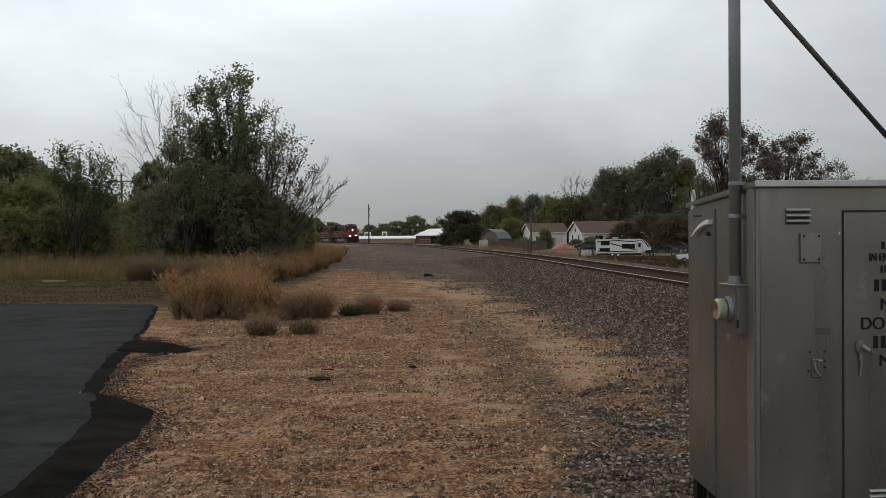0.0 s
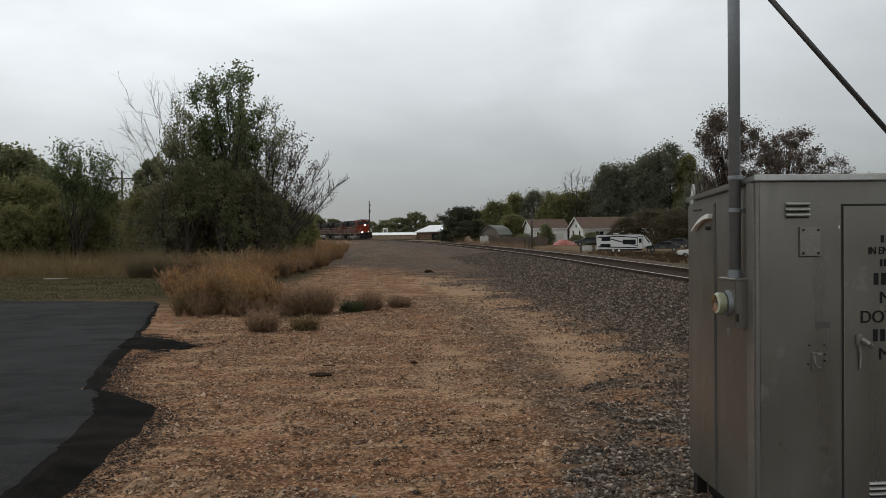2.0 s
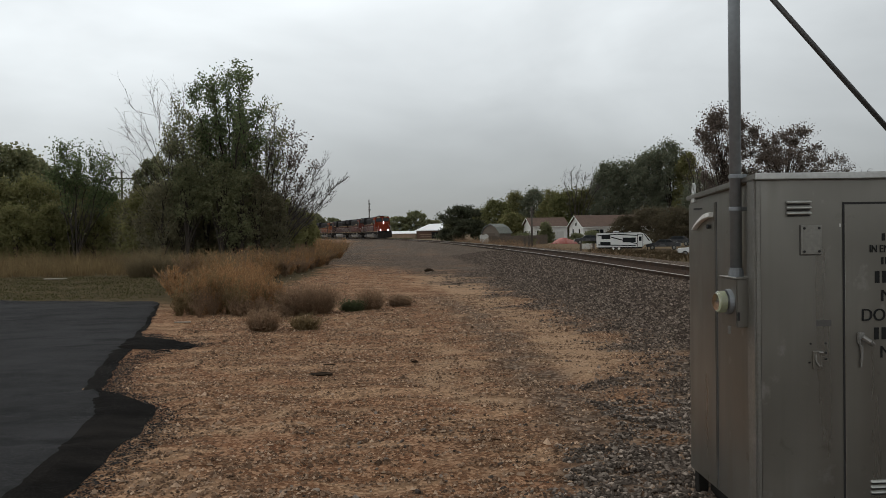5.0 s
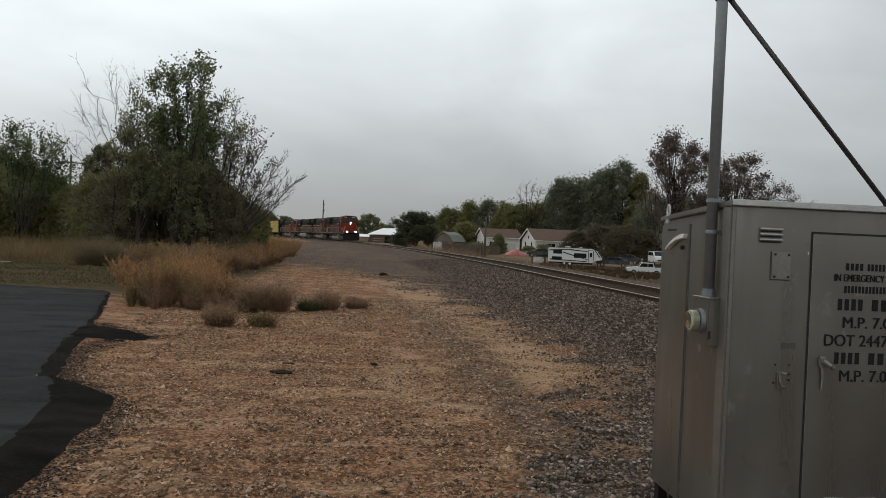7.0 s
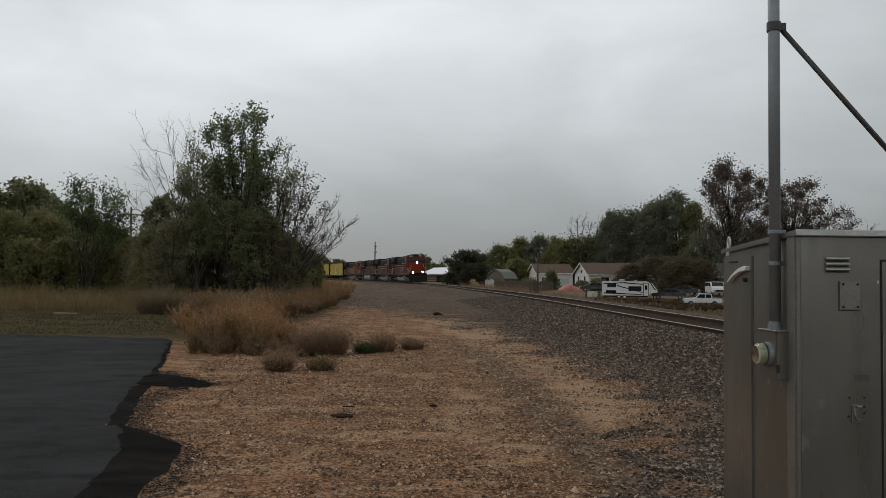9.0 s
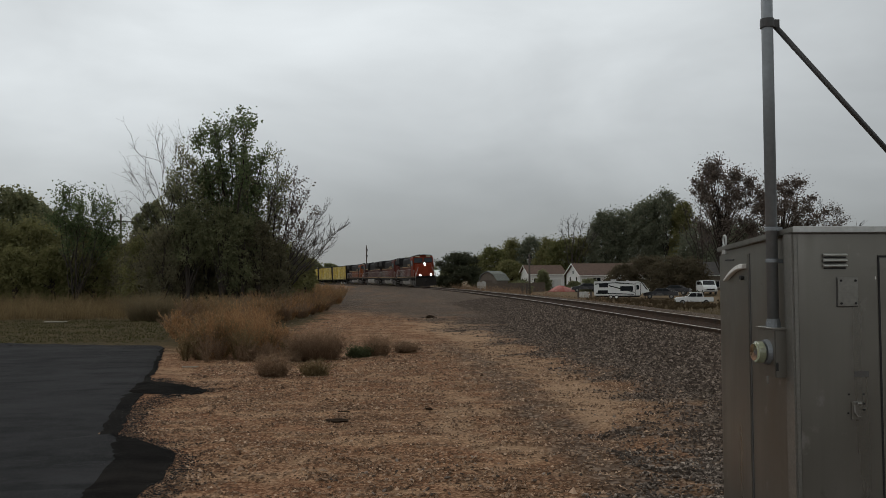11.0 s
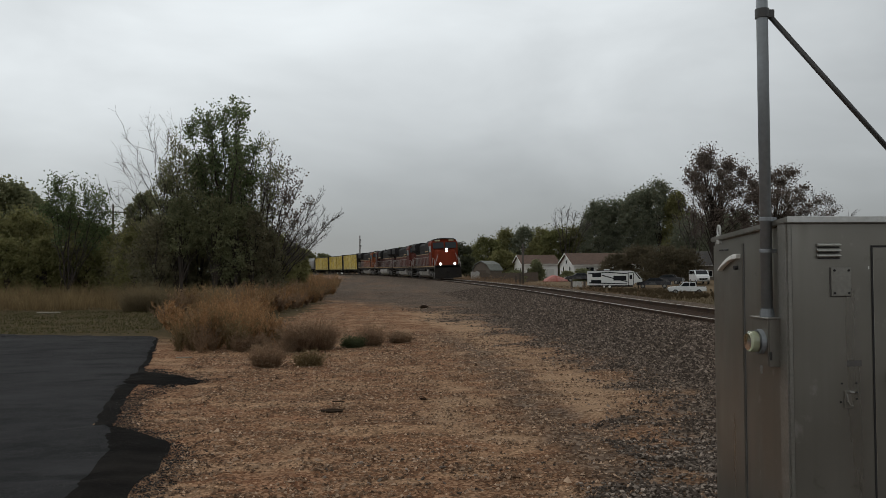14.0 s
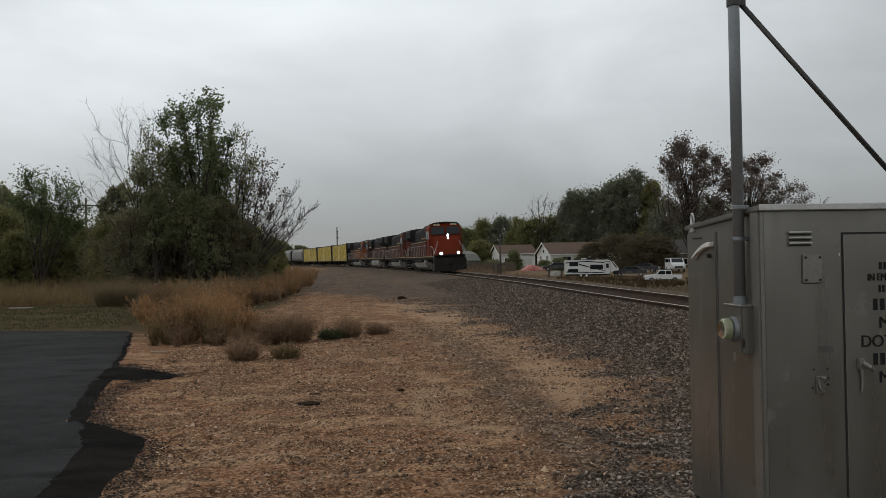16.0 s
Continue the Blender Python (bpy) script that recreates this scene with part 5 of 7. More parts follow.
def house(x, y, turn, length, width, base, eave, ridge, wall, roof, label, windows=(), doors=(), gable_windows=()):
    """A gabled house: its near left corner at (x, y), its long wall running along the turn."""
    t = thing("house", pose(x, y, base, 0, 0, turn), label, "house")
    w = Geo().prism([(0, -0.4), (width, -0.4), (width, eave), (width / 2, ridge), (0, eave)], 0, length, "x")
    part("wall", w, wall, t, "painted walls")
    o = 0.45
    k = (ridge - eave) / (width / 2)
    for s in (0, 1):
        ya, yb = (-o, width / 2) if s == 0 else (width + o, width / 2)
        za, zb = eave - o * k + 0.03, ridge + 0.03
        g = Geo().add([(-o, ya, za), (length + o, ya, za), (length + o, yb, zb), (-o, yb, zb), (-o, ya, za + 0.16), (length + o, ya, za + 0.16), (length + o, yb, zb + 0.16), (-o, yb, zb + 0.16)],
                      [(0, 1, 2, 3), (7, 6, 5, 4), (0, 4, 5, 1), (1, 5, 6, 2), (2, 6, 7, 3), (3, 7, 4, 0)])
        part("roof", g, roof, t, "shingled roof slope")
        part("fascia", Geo().add([(-o - 0.02, ya, za - 0.04), (-o - 0.02, yb, zb - 0.04), (-o - 0.02, yb, zb + 0.16), (-o - 0.02, ya, za + 0.16), (-o + 0.03, ya, za - 0.04), (-o + 0.03, yb, zb - 0.04), (-o + 0.03, yb, zb + 0.16), (-o + 0.03, ya, za + 0.16)],
                                 [(0, 1, 2, 3), (7, 6, 5, 4), (0, 4, 5, 1), (1, 5, 6, 2), (2, 6, 7, 3), (3, 7, 4, 0)]), M_trim, t, "white gable trim")
    part("gutter", Geo().box(-o, length + o, -o - 0.06, -o, eave - o * k - 0.02, eave - o * k + 0.12), M_trim, t)
    for wx, ww, wz, wh in windows:
        win = part("window", Geo().box(wx, wx + ww, -0.05, 0.02, wz, wz + wh), M_trim, t, "white framed window", 0.01)
        part("pane", Geo().box(wx + 0.08, wx + ww / 2 - 0.03, -0.065, -0.045, wz + 0.08, wz + wh - 0.08), M_darkglass, win)
        part("pane", Geo().box(wx + ww / 2 + 0.03, wx + ww - 0.08, -0.065, -0.045, wz + 0.08, wz + wh - 0.08), M_darkglass, win)
    for wy, ww, wz, wh in gable_windows:
        win = part("window", Geo().box(-0.05, 0.02, wy, wy + ww, wz, wz + wh), M_trim, t, "narrow gable window", 0.01)
        part("pane", Geo().box(-0.065, -0.045, wy + 0.08, wy + ww - 0.08, wz + 0.08, wz + wh - 0.08), M_darkglass, win)
    for wx, ww, wh, mat in doors:
        part("door", Geo().box(wx, wx + ww, -0.04, 0.02, 0, wh), mat, t, "house door", 0.01)
    return t


hx, hy = spot(13.79, 155)
house(hx, hy, 6.0, 15.5, 8.0, -0.75, 3.15, 5.15, M_siding, M_roof_brown, "white single-storey house with a brown shingle roof", ((2.3, 1.8, 1.1, 1.5), (7.5, 1.8, 1.1, 1.3)), ((5.2, 1.0, 2.05, M_fence),), ((1.6, 0.8, 0.9, 1.9), (5.2, 0.8, 0.9, 1.9), (3.5, 0.8, 3.2, 0.8)))
hx, hy = spot(10.21, 176)
house(hx, hy, 5.0, 8.0, 7.0, -0.6, 3.35, 5.05, M_siding, M_roof_brown, "white cottage with a faded brown roof and a garage door", ((1.0, 1.3, 1.1, 1.2),), ((4.8, 2.4, 2.1, M_siding_grey),), ((1.0, 0.9, 1.0, 1.4), (4.5, 0.9, 1.0, 1.4)))
hx, hy = spot(21.81, 152)
house(hx, hy, -12.0, 12.0, 8.0, -1.2, 3.4, 5.6, M_shedwall, M_roof_dark, "dark house with a charcoal roof among the trees", ((2.0, 1.4, 1.1, 1.2),))


def barn_shed():
    x, y = spot(7.29, 130)
    t = thing("garden_shed", pose(x, y, -0.7, 0, 0, -34), "grey-brown garden shed with a mossy gambrel roof", "shed")
    out = [(-1.45, 0), (-1.45, 2.1), (-1.1, 2.9), (-0.1, 3.45), (0.9, 2.95), (1.5, 2.1), (1.5, 0)]
    part("wall", Geo().prism(out, 0, 4.5, "y"), M_shedwall, t, "weathered board walls")
    pts = [(-1.62, 2.0), (-1.18, 2.95), (-0.1, 3.52), (0.98, 3.0), (1.68, 2.0)]
    for a, b in zip(pts, pts[1:]):
        part("roof", Geo().prism([a, b, (b[0], b[1] + 0.12), (a[0], a[1] + 0.12)], -0.25, 4.7, "y"), M_roof_green, t, "pale mossy roof slope")
    part("door", Geo().box(-0.7, 0.8, -0.05, 0.0, 0.1, 2.1), M_fence, t, "board door")


barn_shed()


def board_fence(bearing0, bearing1, d0, d1, height, material, label, gap=0.02, width=0.16, base=None):
    x0, y0 = spot(bearing0, d0)
    x1, y1 = spot(bearing1, d1)
    n = math.hypot(x1 - x0, y1 - y0)
    t = thing("fence", pose(x0, y0, 0, 0, 0, math.degrees(math.atan2(y1 - y0, x1 - x0))), label, "fence")
    b = base if base is not None else gz((x0 + x1) / 2, (y0 + y1) / 2) - 0.05
    r = random.Random(int(d0 * 10))
    k = int(n / (width + gap))
    for i in range(k):
        u = i * (width + gap)
        part("board", Geo().box(u, u + width, -0.02, 0.02, b, b + height * r.uniform(0.93, 1.03)), material, t)
    part("fence_rail", Geo().box(0, n, 0.02, 0.08, b + 0.4, b + 0.5).box(0, n, 0.02, 0.08, b + height - 0.4, b + height - 0.3), material, t)


board_fence(6.53, 7.17, 121, 120, 1.8, M_palefence, "short whitewashed board fence beside the shed", 0.03, 0.2)
board_fence(7.17, 9.81, 119, 124, 1.7, M_fence, "dark weathered board fence along the yards")
board_fence(9.81, 11.32, 130, 140, 1.6, M_fence, "dark weathered board fence by the cottage")
board_fence(13.64, 14.38, 117, 115, 0.9, M_palefence, "low pale board fence at the yard's entrance", 0.05, 0.25)


def caravan():
    x, y = spot(14.69, 114)
    t = thing("travel_trailer", pose(x, y, gz(x, y) - 0.03, 0, 0, -17) @ Matrix.Scale(0.87, 4), "long white travel trailer with black swooping stripes", "caravan")
    side = [(0, 0.55), (0, 2.75), (0.12, 2.86), (6.6, 2.9), (7.6, 2.62), (8.5, 1.5), (8.6, 1.1), (7.5, 0.95), (7.2, 0.55)]
    part("body", Geo().prism(side, 0, 2.45, "y"), M_rv, t, "white fibreglass shell", 0.05, 2)
    part("roof_edge", Geo().box(0.05, 6.6, -0.02, 2.47, 2.84, 2.9), M_black, t, "black roof edge")
    for wx, ww, wz, wh in ((0.8, 1.4, 1.85, 0.6), (4.1, 2.0, 1.3, 0.75), (0.6, 1.6, 0.95, 0.45)):
        part("window", Geo().box(wx, wx + ww, -0.03, 0.02, wz, wz + wh), M_darkglass, t, "dark tinted window", 0.02)
    part("door", Geo().box(6.45, 7.15, -0.04, 0.02, 0.6, 2.5), M_rv, t, "entrance door", 0.02)
    part("door_frame", Geo().box(6.36, 6.45, -0.045, 0.02, 0.55, 2.58).box(7.15, 7.24, -0.045, 0.02, 0.55, 2.58).box(6.45, 7.15, -0.045, 0.02, 2.5, 2.58), M_black, t, "black door frame")
    part("door_window", Geo().box(6.6, 7.0, -0.055, -0.035, 1.5, 2.2), M_darkglass, t)
    part("nose_stripe", Geo().add([(7.25, -0.03, 2.75), (7.45, -0.03, 2.66), (8.35, -0.03, 1.5), (8.1, -0.03, 1.5), (7.25, 0.01, 2.75), (7.45, 0.01, 2.66), (8.35, 0.01, 1.5), (8.1, 0.01, 1.5)],
                                  [(0, 1, 2, 3), (7, 6, 5, 4), (0, 4, 5, 1), (1, 5, 6, 2), (2, 6, 7, 3), (3, 7, 4, 0)]), M_black, t, "black slanted stripe")
    for a, b, c, d in ((0.2, 2.3, 3.6, 2.55), (2.3, 2.05, 6.3, 1.0), (0.3, 0.85, 6.2, 0.7), (3.4, 2.5, 6.3, 2.3)):
        part("stripe", Geo().add([(a, -0.025, b), (c, -0.025, d), (c, -0.025, d + 0.12), (a, -0.025, b + 0.18), (a, 0.01, b), (c, 0.01, d), (c, 0.01, d + 0.12), (a, 0.01, b + 0.18)],
                                 [(0, 1, 2, 3), (7, 6, 5, 4), (0, 4, 5, 1), (1, 5, 6, 2), (2, 6, 7, 3), (3, 7, 4, 0)]), M_black, t, "black swooping stripe")
    part("skirt", Geo().box(0.2, 7.1, 0.1, 2.3, 0.3, 0.56), M_under, t)
    for wx in (2.6, 3.5):
        wheel = part("wheel", Geo().tube((wx, 0.02, 0.33), (wx, 0.25, 0.33), 0.34, n=16), M_tyre, t)
        part("rim", Geo().tube((wx, 0.0, 0.33), (wx, 0.05, 0.33), 0.2, n=12), M_white, wheel)
    for jy in (0.4, 1.9):
        part("jack", Geo().box(7.9, 8.0, jy, jy + 0.1, 0, 1.1), M_under, t)
    part("air_conditioner", Geo().box(2.6, 3.5, 0.8, 1.6, 2.88, 3.1), M_rv, t, "", 0.05)
    part("vent", Geo().box(5.0, 5.4, 1.0, 1.4, 2.88, 3.0), M_rv, t, "", 0.03)


caravan()


def vehicle(name, bearing, d, turn, outline, glass, paint, width, wheels, r, label, category, extra=None):
    """A car from its side outline, with cabin glass, wheels, lamps and bumpers."""
    x, y = spot(bearing, d)
    t = thing(name, pose(x, y, gz(x, y), 0, 0, turn), label, category)
    body = part("body", Geo().prism(outline, -width / 2, width / 2, "y"), paint, t, "painted body", 0.05, 2)
    for g in glass:
        for y0 in (-width / 2 - 0.012, width / 2 - 0.01):
            part("window", Geo().prism(g, y0, y0 + 0.022, "y"), M_darkglass, t, "dark side window")
    for wx in wheels:
        for y0 in (-width / 2 - 0.02, width / 2 - 0.18):
            w = part("wheel", Geo().tube((wx, y0, r), (wx, y0 + 0.2, r), r, n=18), M_tyre, t, "black tyre")
            part("rim", Geo().tube((wx, y0 - 0.012, r), (wx, y0 + 0.212, r), r * 0.58, n=14), M_steel, w, "steel rim")
    xs = [p[0] for p in outline]
    for bx in (min(xs) - 0.06, max(xs) - 0.04):
        part("bumper", Geo().box(bx, bx + 0.1, -width / 2 + 0.05, width / 2 - 0.05, 0.42, 0.6), M_steel, t, "bumper", 0.02)
        for y0 in (-width / 2 + 0.1, width / 2 - 0.4):
            part("lamp", Geo().box(bx, bx + 0.1, y0, y0 + 0.3, 0.68, 0.84), M_louvre, t, "lamp", 0.02)
    if extra:
        extra(t, width)
    return t


def truck_extra(t, width):
    part("bed_floor", Geo().box(-2.2, -1.14, -width / 2 + 0.08, width / 2 - 0.08, 1.0, 1.03), M_under, t, "dark cargo bed")
    part("windshield", Geo().add([(0.95, -0.75, 1.07), (0.95, 0.75, 1.07), (0.5, 0.66, 1.55), (0.5, -0.66, 1.55), (0.9, -0.75, 1.07), (0.9, 0.75, 1.07), (0.44, 0.66, 1.55), (0.44, -0.66, 1.55)],
                                 [(0, 1, 2, 3), (7, 6, 5, 4), (0, 4, 5, 1), (1, 5, 6, 2), (2, 6, 7, 3), (3, 7, 4, 0)]), M_darkglass, t)
    part("trim_strip", Geo().box(-2.25, 2.25, -width / 2 - 0.015, -width / 2, 0.66, 0.72), M_under, t, "dark body strip")


PICKUP = [(-2.3, 0.45), (-2.3, 1.02), (-1.12, 1.02), (-1.02, 1.58), (0.45, 1.6), (0.95, 1.06), (2.1, 0.95), (2.28, 0.82), (2.28, 0.42)]
vehicle("pickup_truck", 21.35, 107, 165, PICKUP, ([(-0.98, 1.07), (-0.94, 1.5), (-0.32, 1.52), (-0.32, 1.07)], [(-0.25, 1.07), (-0.25, 1.52), (0.4, 1.52), (0.8, 1.07)]), M_car_white, 1.75, (-1.4, 1.45), 0.34, "white pickup truck parked in dry grass", "pickup truck", truck_extra)
VAN = [(-2.6, 0.45), (-2.6, 1.6), (-2.4, 2.05), (0.9, 2.1), (1.7, 1.45), (2.4, 1.2), (2.55, 0.9), (2.55, 0.45)]


def van_extra(t, width):
    part("windshield", Geo().add([(1.72, -0.85, 1.46), (1.72, 0.85, 1.46), (1.0, 0.78, 2.04), (1.0, -0.78, 2.04), (1.66, -0.85, 1.44), (1.66, 0.85, 1.44), (0.94, 0.78, 2.02), (0.94, -0.78, 2.02)],
                                 [(0, 1, 2, 3), (7, 6, 5, 4), (0, 4, 5, 1), (1, 5, 6, 2), (2, 6, 7, 3), (3, 7, 4, 0)]), M_darkglass, t, "dark windshield")
    part("grille", Geo().box(2.54, 2.58, -0.6, 0.6, 0.65, 0.9), M_under, t, "dark grille")


vehicle("van", 22.21, 126, -100, VAN, ([(0.3, 1.45), (0.3, 1.95), (0.95, 1.95), (1.5, 1.45)], [(-2.3, 1.45), (-2.2, 1.95), (0.1, 1.97), (0.1, 1.45)]), M_car_white, 1.95, (-1.6, 1.7), 0.36, "white van parked beneath the trees", "van", van_extra)
SEDAN = [(-2.3, 0.45), (-2.35, 0.95), (-1.6, 1.02), (-1.0, 1.42), (0.4, 1.45), (1.1, 1.0), (2.1, 0.88), (2.3, 0.7), (2.3, 0.42)]
SEDAN_GLASS = ([(-1.3, 1.03), (-0.92, 1.36), (-0.35, 1.38), (-0.35, 1.03)], [(-0.28, 1.03), (-0.28, 1.38), (0.36, 1.38), (0.9, 1.03)])
vehicle("sedan", 19.19, 116, 160, SEDAN, SEDAN_GLASS, M_car_dark, 1.8, (-1.45, 1.45), 0.32, "dark sedan parked beside the trailer", "car")
vehicle("sedan", 20.09, 124, 150, SEDAN, SEDAN_GLASS, M_car_dark, 1.8, (-1.45, 1.45), 0.32, "dark sedan parked beneath the trees", "car")
vehicle("sedan", 14.14, 135, 170, SEDAN, SEDAN_GLASS, M_car_dark, 1.8, (-1.45, 1.45), 0.32, "dark sedan parked before the white house", "car")
vehicle("minivan", 11.48, 158, -110, VAN, ([(0.3, 1.45), (0.3, 1.95), (0.95, 1.95), (1.5, 1.45)],), M_car_white, 1.9, (-1.6, 1.7), 0.36, "white van parked before the cottage", "van", van_extra)


def covered_heap():
    """A car under a faded red cover."""
    x, y = spot(12.5, 138)
    bm = bmesh.new()
    bmesh.ops.create_grid(bm, x_segments=26, y_segments=12, size=1)
    for v in bm.verts:
        u, w = v.co.x, v.co.y
        h = 0.95 * max(0, 1 - abs(u) ** 4) * max(0, 1 - abs(w) ** 5) * (0.62 + 0.38 * math.exp(-(u + 0.15) ** 2 * 6))
        v.co = Vector((u * 2.1, w * 1.0, h + 0.1 + 0.06 * noise.noise(Vector((u * 6, w * 5, 1)))))
    ret = bmesh.ops.extrude_face_region(bm, geom=bm.faces[:])
    for v in [g for g in ret["geom"] if isinstance(g, bmesh.types.BMVert)]:
        v.co.z -= 0.1
    bmesh.ops.recalc_face_normals(bm, faces=bm.faces)
    me = bpy.data.meshes.new("covered_car")
    bm.to_mesh(me)
    bm.free()
    me.materials.append(M_red)
    ob = new("covered_car", me)
    ob.matrix_basis = pose(x, y, gz(x, y), 0, 0, 15)
    tagged(ob, "car under a faded red cloth cover in the yard", "covered car")


covered_heap()


def gate_post(bearing, d, h):
    x, y = spot(bearing, d)
    t = thing("post", pose(x, y, gz(x, y)), "short dark timber post beside the yard fence", "post", "posts at the yard's entrance")
    part("shaft", Geo().box(-0.12, 0.12, -0.12, 0.12, -0.1, h), M_pole, t, "", 0.02)
    part("cap", Geo().box(-0.15, 0.15, -0.15, 0.15, h, h + 0.07), M_pole, t, "", 0.01)


gate_post(14.49, 110, 1.15)
gate_post(13.6, 112, 1.0)
gate_post(10.01, 105, 2.4)
gate_post(9.69, 104, 2.1)


def utility_pole(bearing, d, height, arms, label, turn=0.0):
    x, y = spot(bearing, d)
    t = thing("utility_pole", pose(x, y, gz(x, y) - 0.3, 0, 0, turn), label, "utility pole")
    part("pole", Geo().tube((0, 0, 0), (0, 0, height + 0.3), 0.17, 0.11, 10), M_pole, t, "weathered timber pole", smooth=True)
    for z, w in arms:
        arm = part("crossarm", Geo().box(-w / 2, w / 2, -0.16, -0.05, z - 0.07, z + 0.07), M_pole, t, "timber crossarm", 0.01)
        for k in (-0.46, -0.2, 0.2, 0.46):
            part("insulator", Geo().tube((k * w, -0.1, z + 0.07), (k * w, -0.1, z + 0.25), 0.05, 0.035, 8), M_darkglass, arm)
        part("arm_strut", Geo().tube((-w * 0.3, -0.14, z - 0.05), (0, -0.14, z - 0.7), 0.03, n=6).tube((w * 0.3, -0.14, z - 0.05), (0, -0.14, z - 0.7), 0.03, n=6), M_pole, t)
    return t


pole_f = utility_pole(-1.29, 190, 9.4, ((8.6, 1.0), (7.2, 1.2)), "distant timber utility pole beside the curve", 70)
pole_l = utility_pole(-17.74, 110, 10.0, ((9.3, 3.0),), "timber utility pole with a crossarm behind the trees", 10)
utility_pole(10.21, 112, 6.3, ((5.9, 0.8),), "thin timber pole in the yard", 30)


# ---- far side of the curve ----
def long_building():
    x, y = spot(-1.97, 262)
    t = thing("long_building", pose(x, y, 0.2, 0, 0, -2), "long low tan building with a bright white roof", "building")
    part("wall", Geo().box(0, 18, 0, 6, 0, 1.3), M_tanwall, t, "tan block walls")
    part("roof", Geo().prism([(-0.3, 1.3), (-0.3, 1.42), (3, 2.2), (6.3, 1.42), (6.3, 1.3)], -0.3, 18.3, "x"), M_whiteroof, t, "white metal roof")
    for wx in (2.5, 7, 12):
        part("door", Geo().box(wx, wx + 1.4, -0.05, 0.02, 0, 1.2), M_tanwall, t)


long_building()
for b, w, h in ((656, 2.0, 2.2), (668, 1.9, 2.4), (701, 2.1, 2.5), (731, 1.6, 2.6)):
    sx, sy = spot(-3.3 + (b - 653) * 0.0398, 285)
    s_t = thing("storage_unit", pose(sx - w / 2, sy, 0.25, 0, 0, -2), "white box-shaped storage unit beyond the long building", "storage unit", "white storage units")
    part("shell", Geo().box(0, w, 0, 3, 0, h + 1.2), M_whiteroof, s_t, "white corrugated shell", 0.03)
    part("door", Geo().box(0.3, w - 0.3, -0.03, 0.02, 0.1, h + 0.7), M_hopper, s_t)


def barn():
    x, y = spot(1.99, 232)
    t = thing("barn", pose(x, y, 0.0, 0, 0, -4), "brown barn with a broad white roof sloping up", "barn")
    part("wall", Geo().box(0.2, 7.5, 0, 6, 0, 2.3), M_brownwall, t, "brown board walls")
    part("roof", Geo().add([(-0.4, -0.4, 2.2), (7.8, -0.4, 2.3), (7.8, 6.4, 4.2), (3.8, 6.4, 4.1), (-0.4, -0.4, 2.4), (7.8, -0.4, 2.5), (7.8, 6.4, 4.4), (3.8, 6.4, 4.3)],
                           [(0, 1, 2, 3), (7, 6, 5, 4), (0, 4, 5, 1), (1, 5, 6, 2), (2, 6, 7, 3), (3, 7, 4, 0)]), M_whiteroof, t, "white metal roof")
    part("doorway", Geo().box(4.5, 6.3, -0.03, 0.02, 0, 1.9), M_black, t)


barn()
px_, py_ = spot(2.27, 222)
stack = thing("pallet_stack", pose(px_, py_, 0.2, 0, 0, -4), "stack of reddish boards beside the barn", "pallet stack")
for i in range(5):
    part("board", Geo().box(0, 3.2, 0, 1.2, 0.3 * i, 0.3 * i + 0.17), M_tanwall if i % 2 else M_brownwall, stack)


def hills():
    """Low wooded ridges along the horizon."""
    for name, d, lo, hi, seed, label in (("far_ridge", 2300, 22, 44, 51, "grey-green ridge far off on the horizon, haze in its colour"),):
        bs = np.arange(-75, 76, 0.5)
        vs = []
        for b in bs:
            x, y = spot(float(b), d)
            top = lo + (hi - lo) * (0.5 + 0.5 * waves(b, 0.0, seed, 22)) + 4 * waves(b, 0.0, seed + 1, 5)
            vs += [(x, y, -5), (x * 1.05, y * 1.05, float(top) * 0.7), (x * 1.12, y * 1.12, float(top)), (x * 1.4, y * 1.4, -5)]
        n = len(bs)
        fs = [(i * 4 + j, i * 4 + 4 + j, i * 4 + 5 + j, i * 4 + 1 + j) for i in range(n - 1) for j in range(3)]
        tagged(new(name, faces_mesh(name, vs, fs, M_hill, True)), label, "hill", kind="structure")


hills()

# ---- trees and weeds ----


def tubes_mesh(name, segs, material, sides=5):
    """Tapered tubes from an array of rows (ax, ay, az, bx, by, bz, ra, rb)."""
    s = np.asarray(segs)
    a, b, ra, rb = s[:, 0:3], s[:, 3:6], s[:, 6], s[:, 7]
    d = b - a
    d /= np.maximum(np.linalg.norm(d, axis=1, keepdims=True), 1e-6)
    ref = np.where(np.abs(d[:, 2:3]) > 0.9, [[1.0, 0, 0]], [[0, 0, 1.0]])
    u = np.cross(d, ref)
    u /= np.linalg.norm(u, axis=1, keepdims=True)
    w = np.cross(d, u)
    ang = np.arange(sides) * 2 * math.pi / sides
    ring = u[:, None, :] * np.cos(ang)[None, :, None] + w[:, None, :] * np.sin(ang)[None, :, None]
    v = np.concatenate([a[:, None] + ring * ra[:, None, None], b[:, None] + ring * rb[:, None, None]], 1).reshape(-1, 3)
    k = np.arange(sides)
    f = np.stack([k, (k + 1) % sides, sides + (k + 1) % sides, sides + k], 1)
    f = (f[None] + (np.arange(len(s)) * 2 * sides)[:, None, None]).reshape(-1, 4)
    return faces_mesh(name, v, f, material, True)


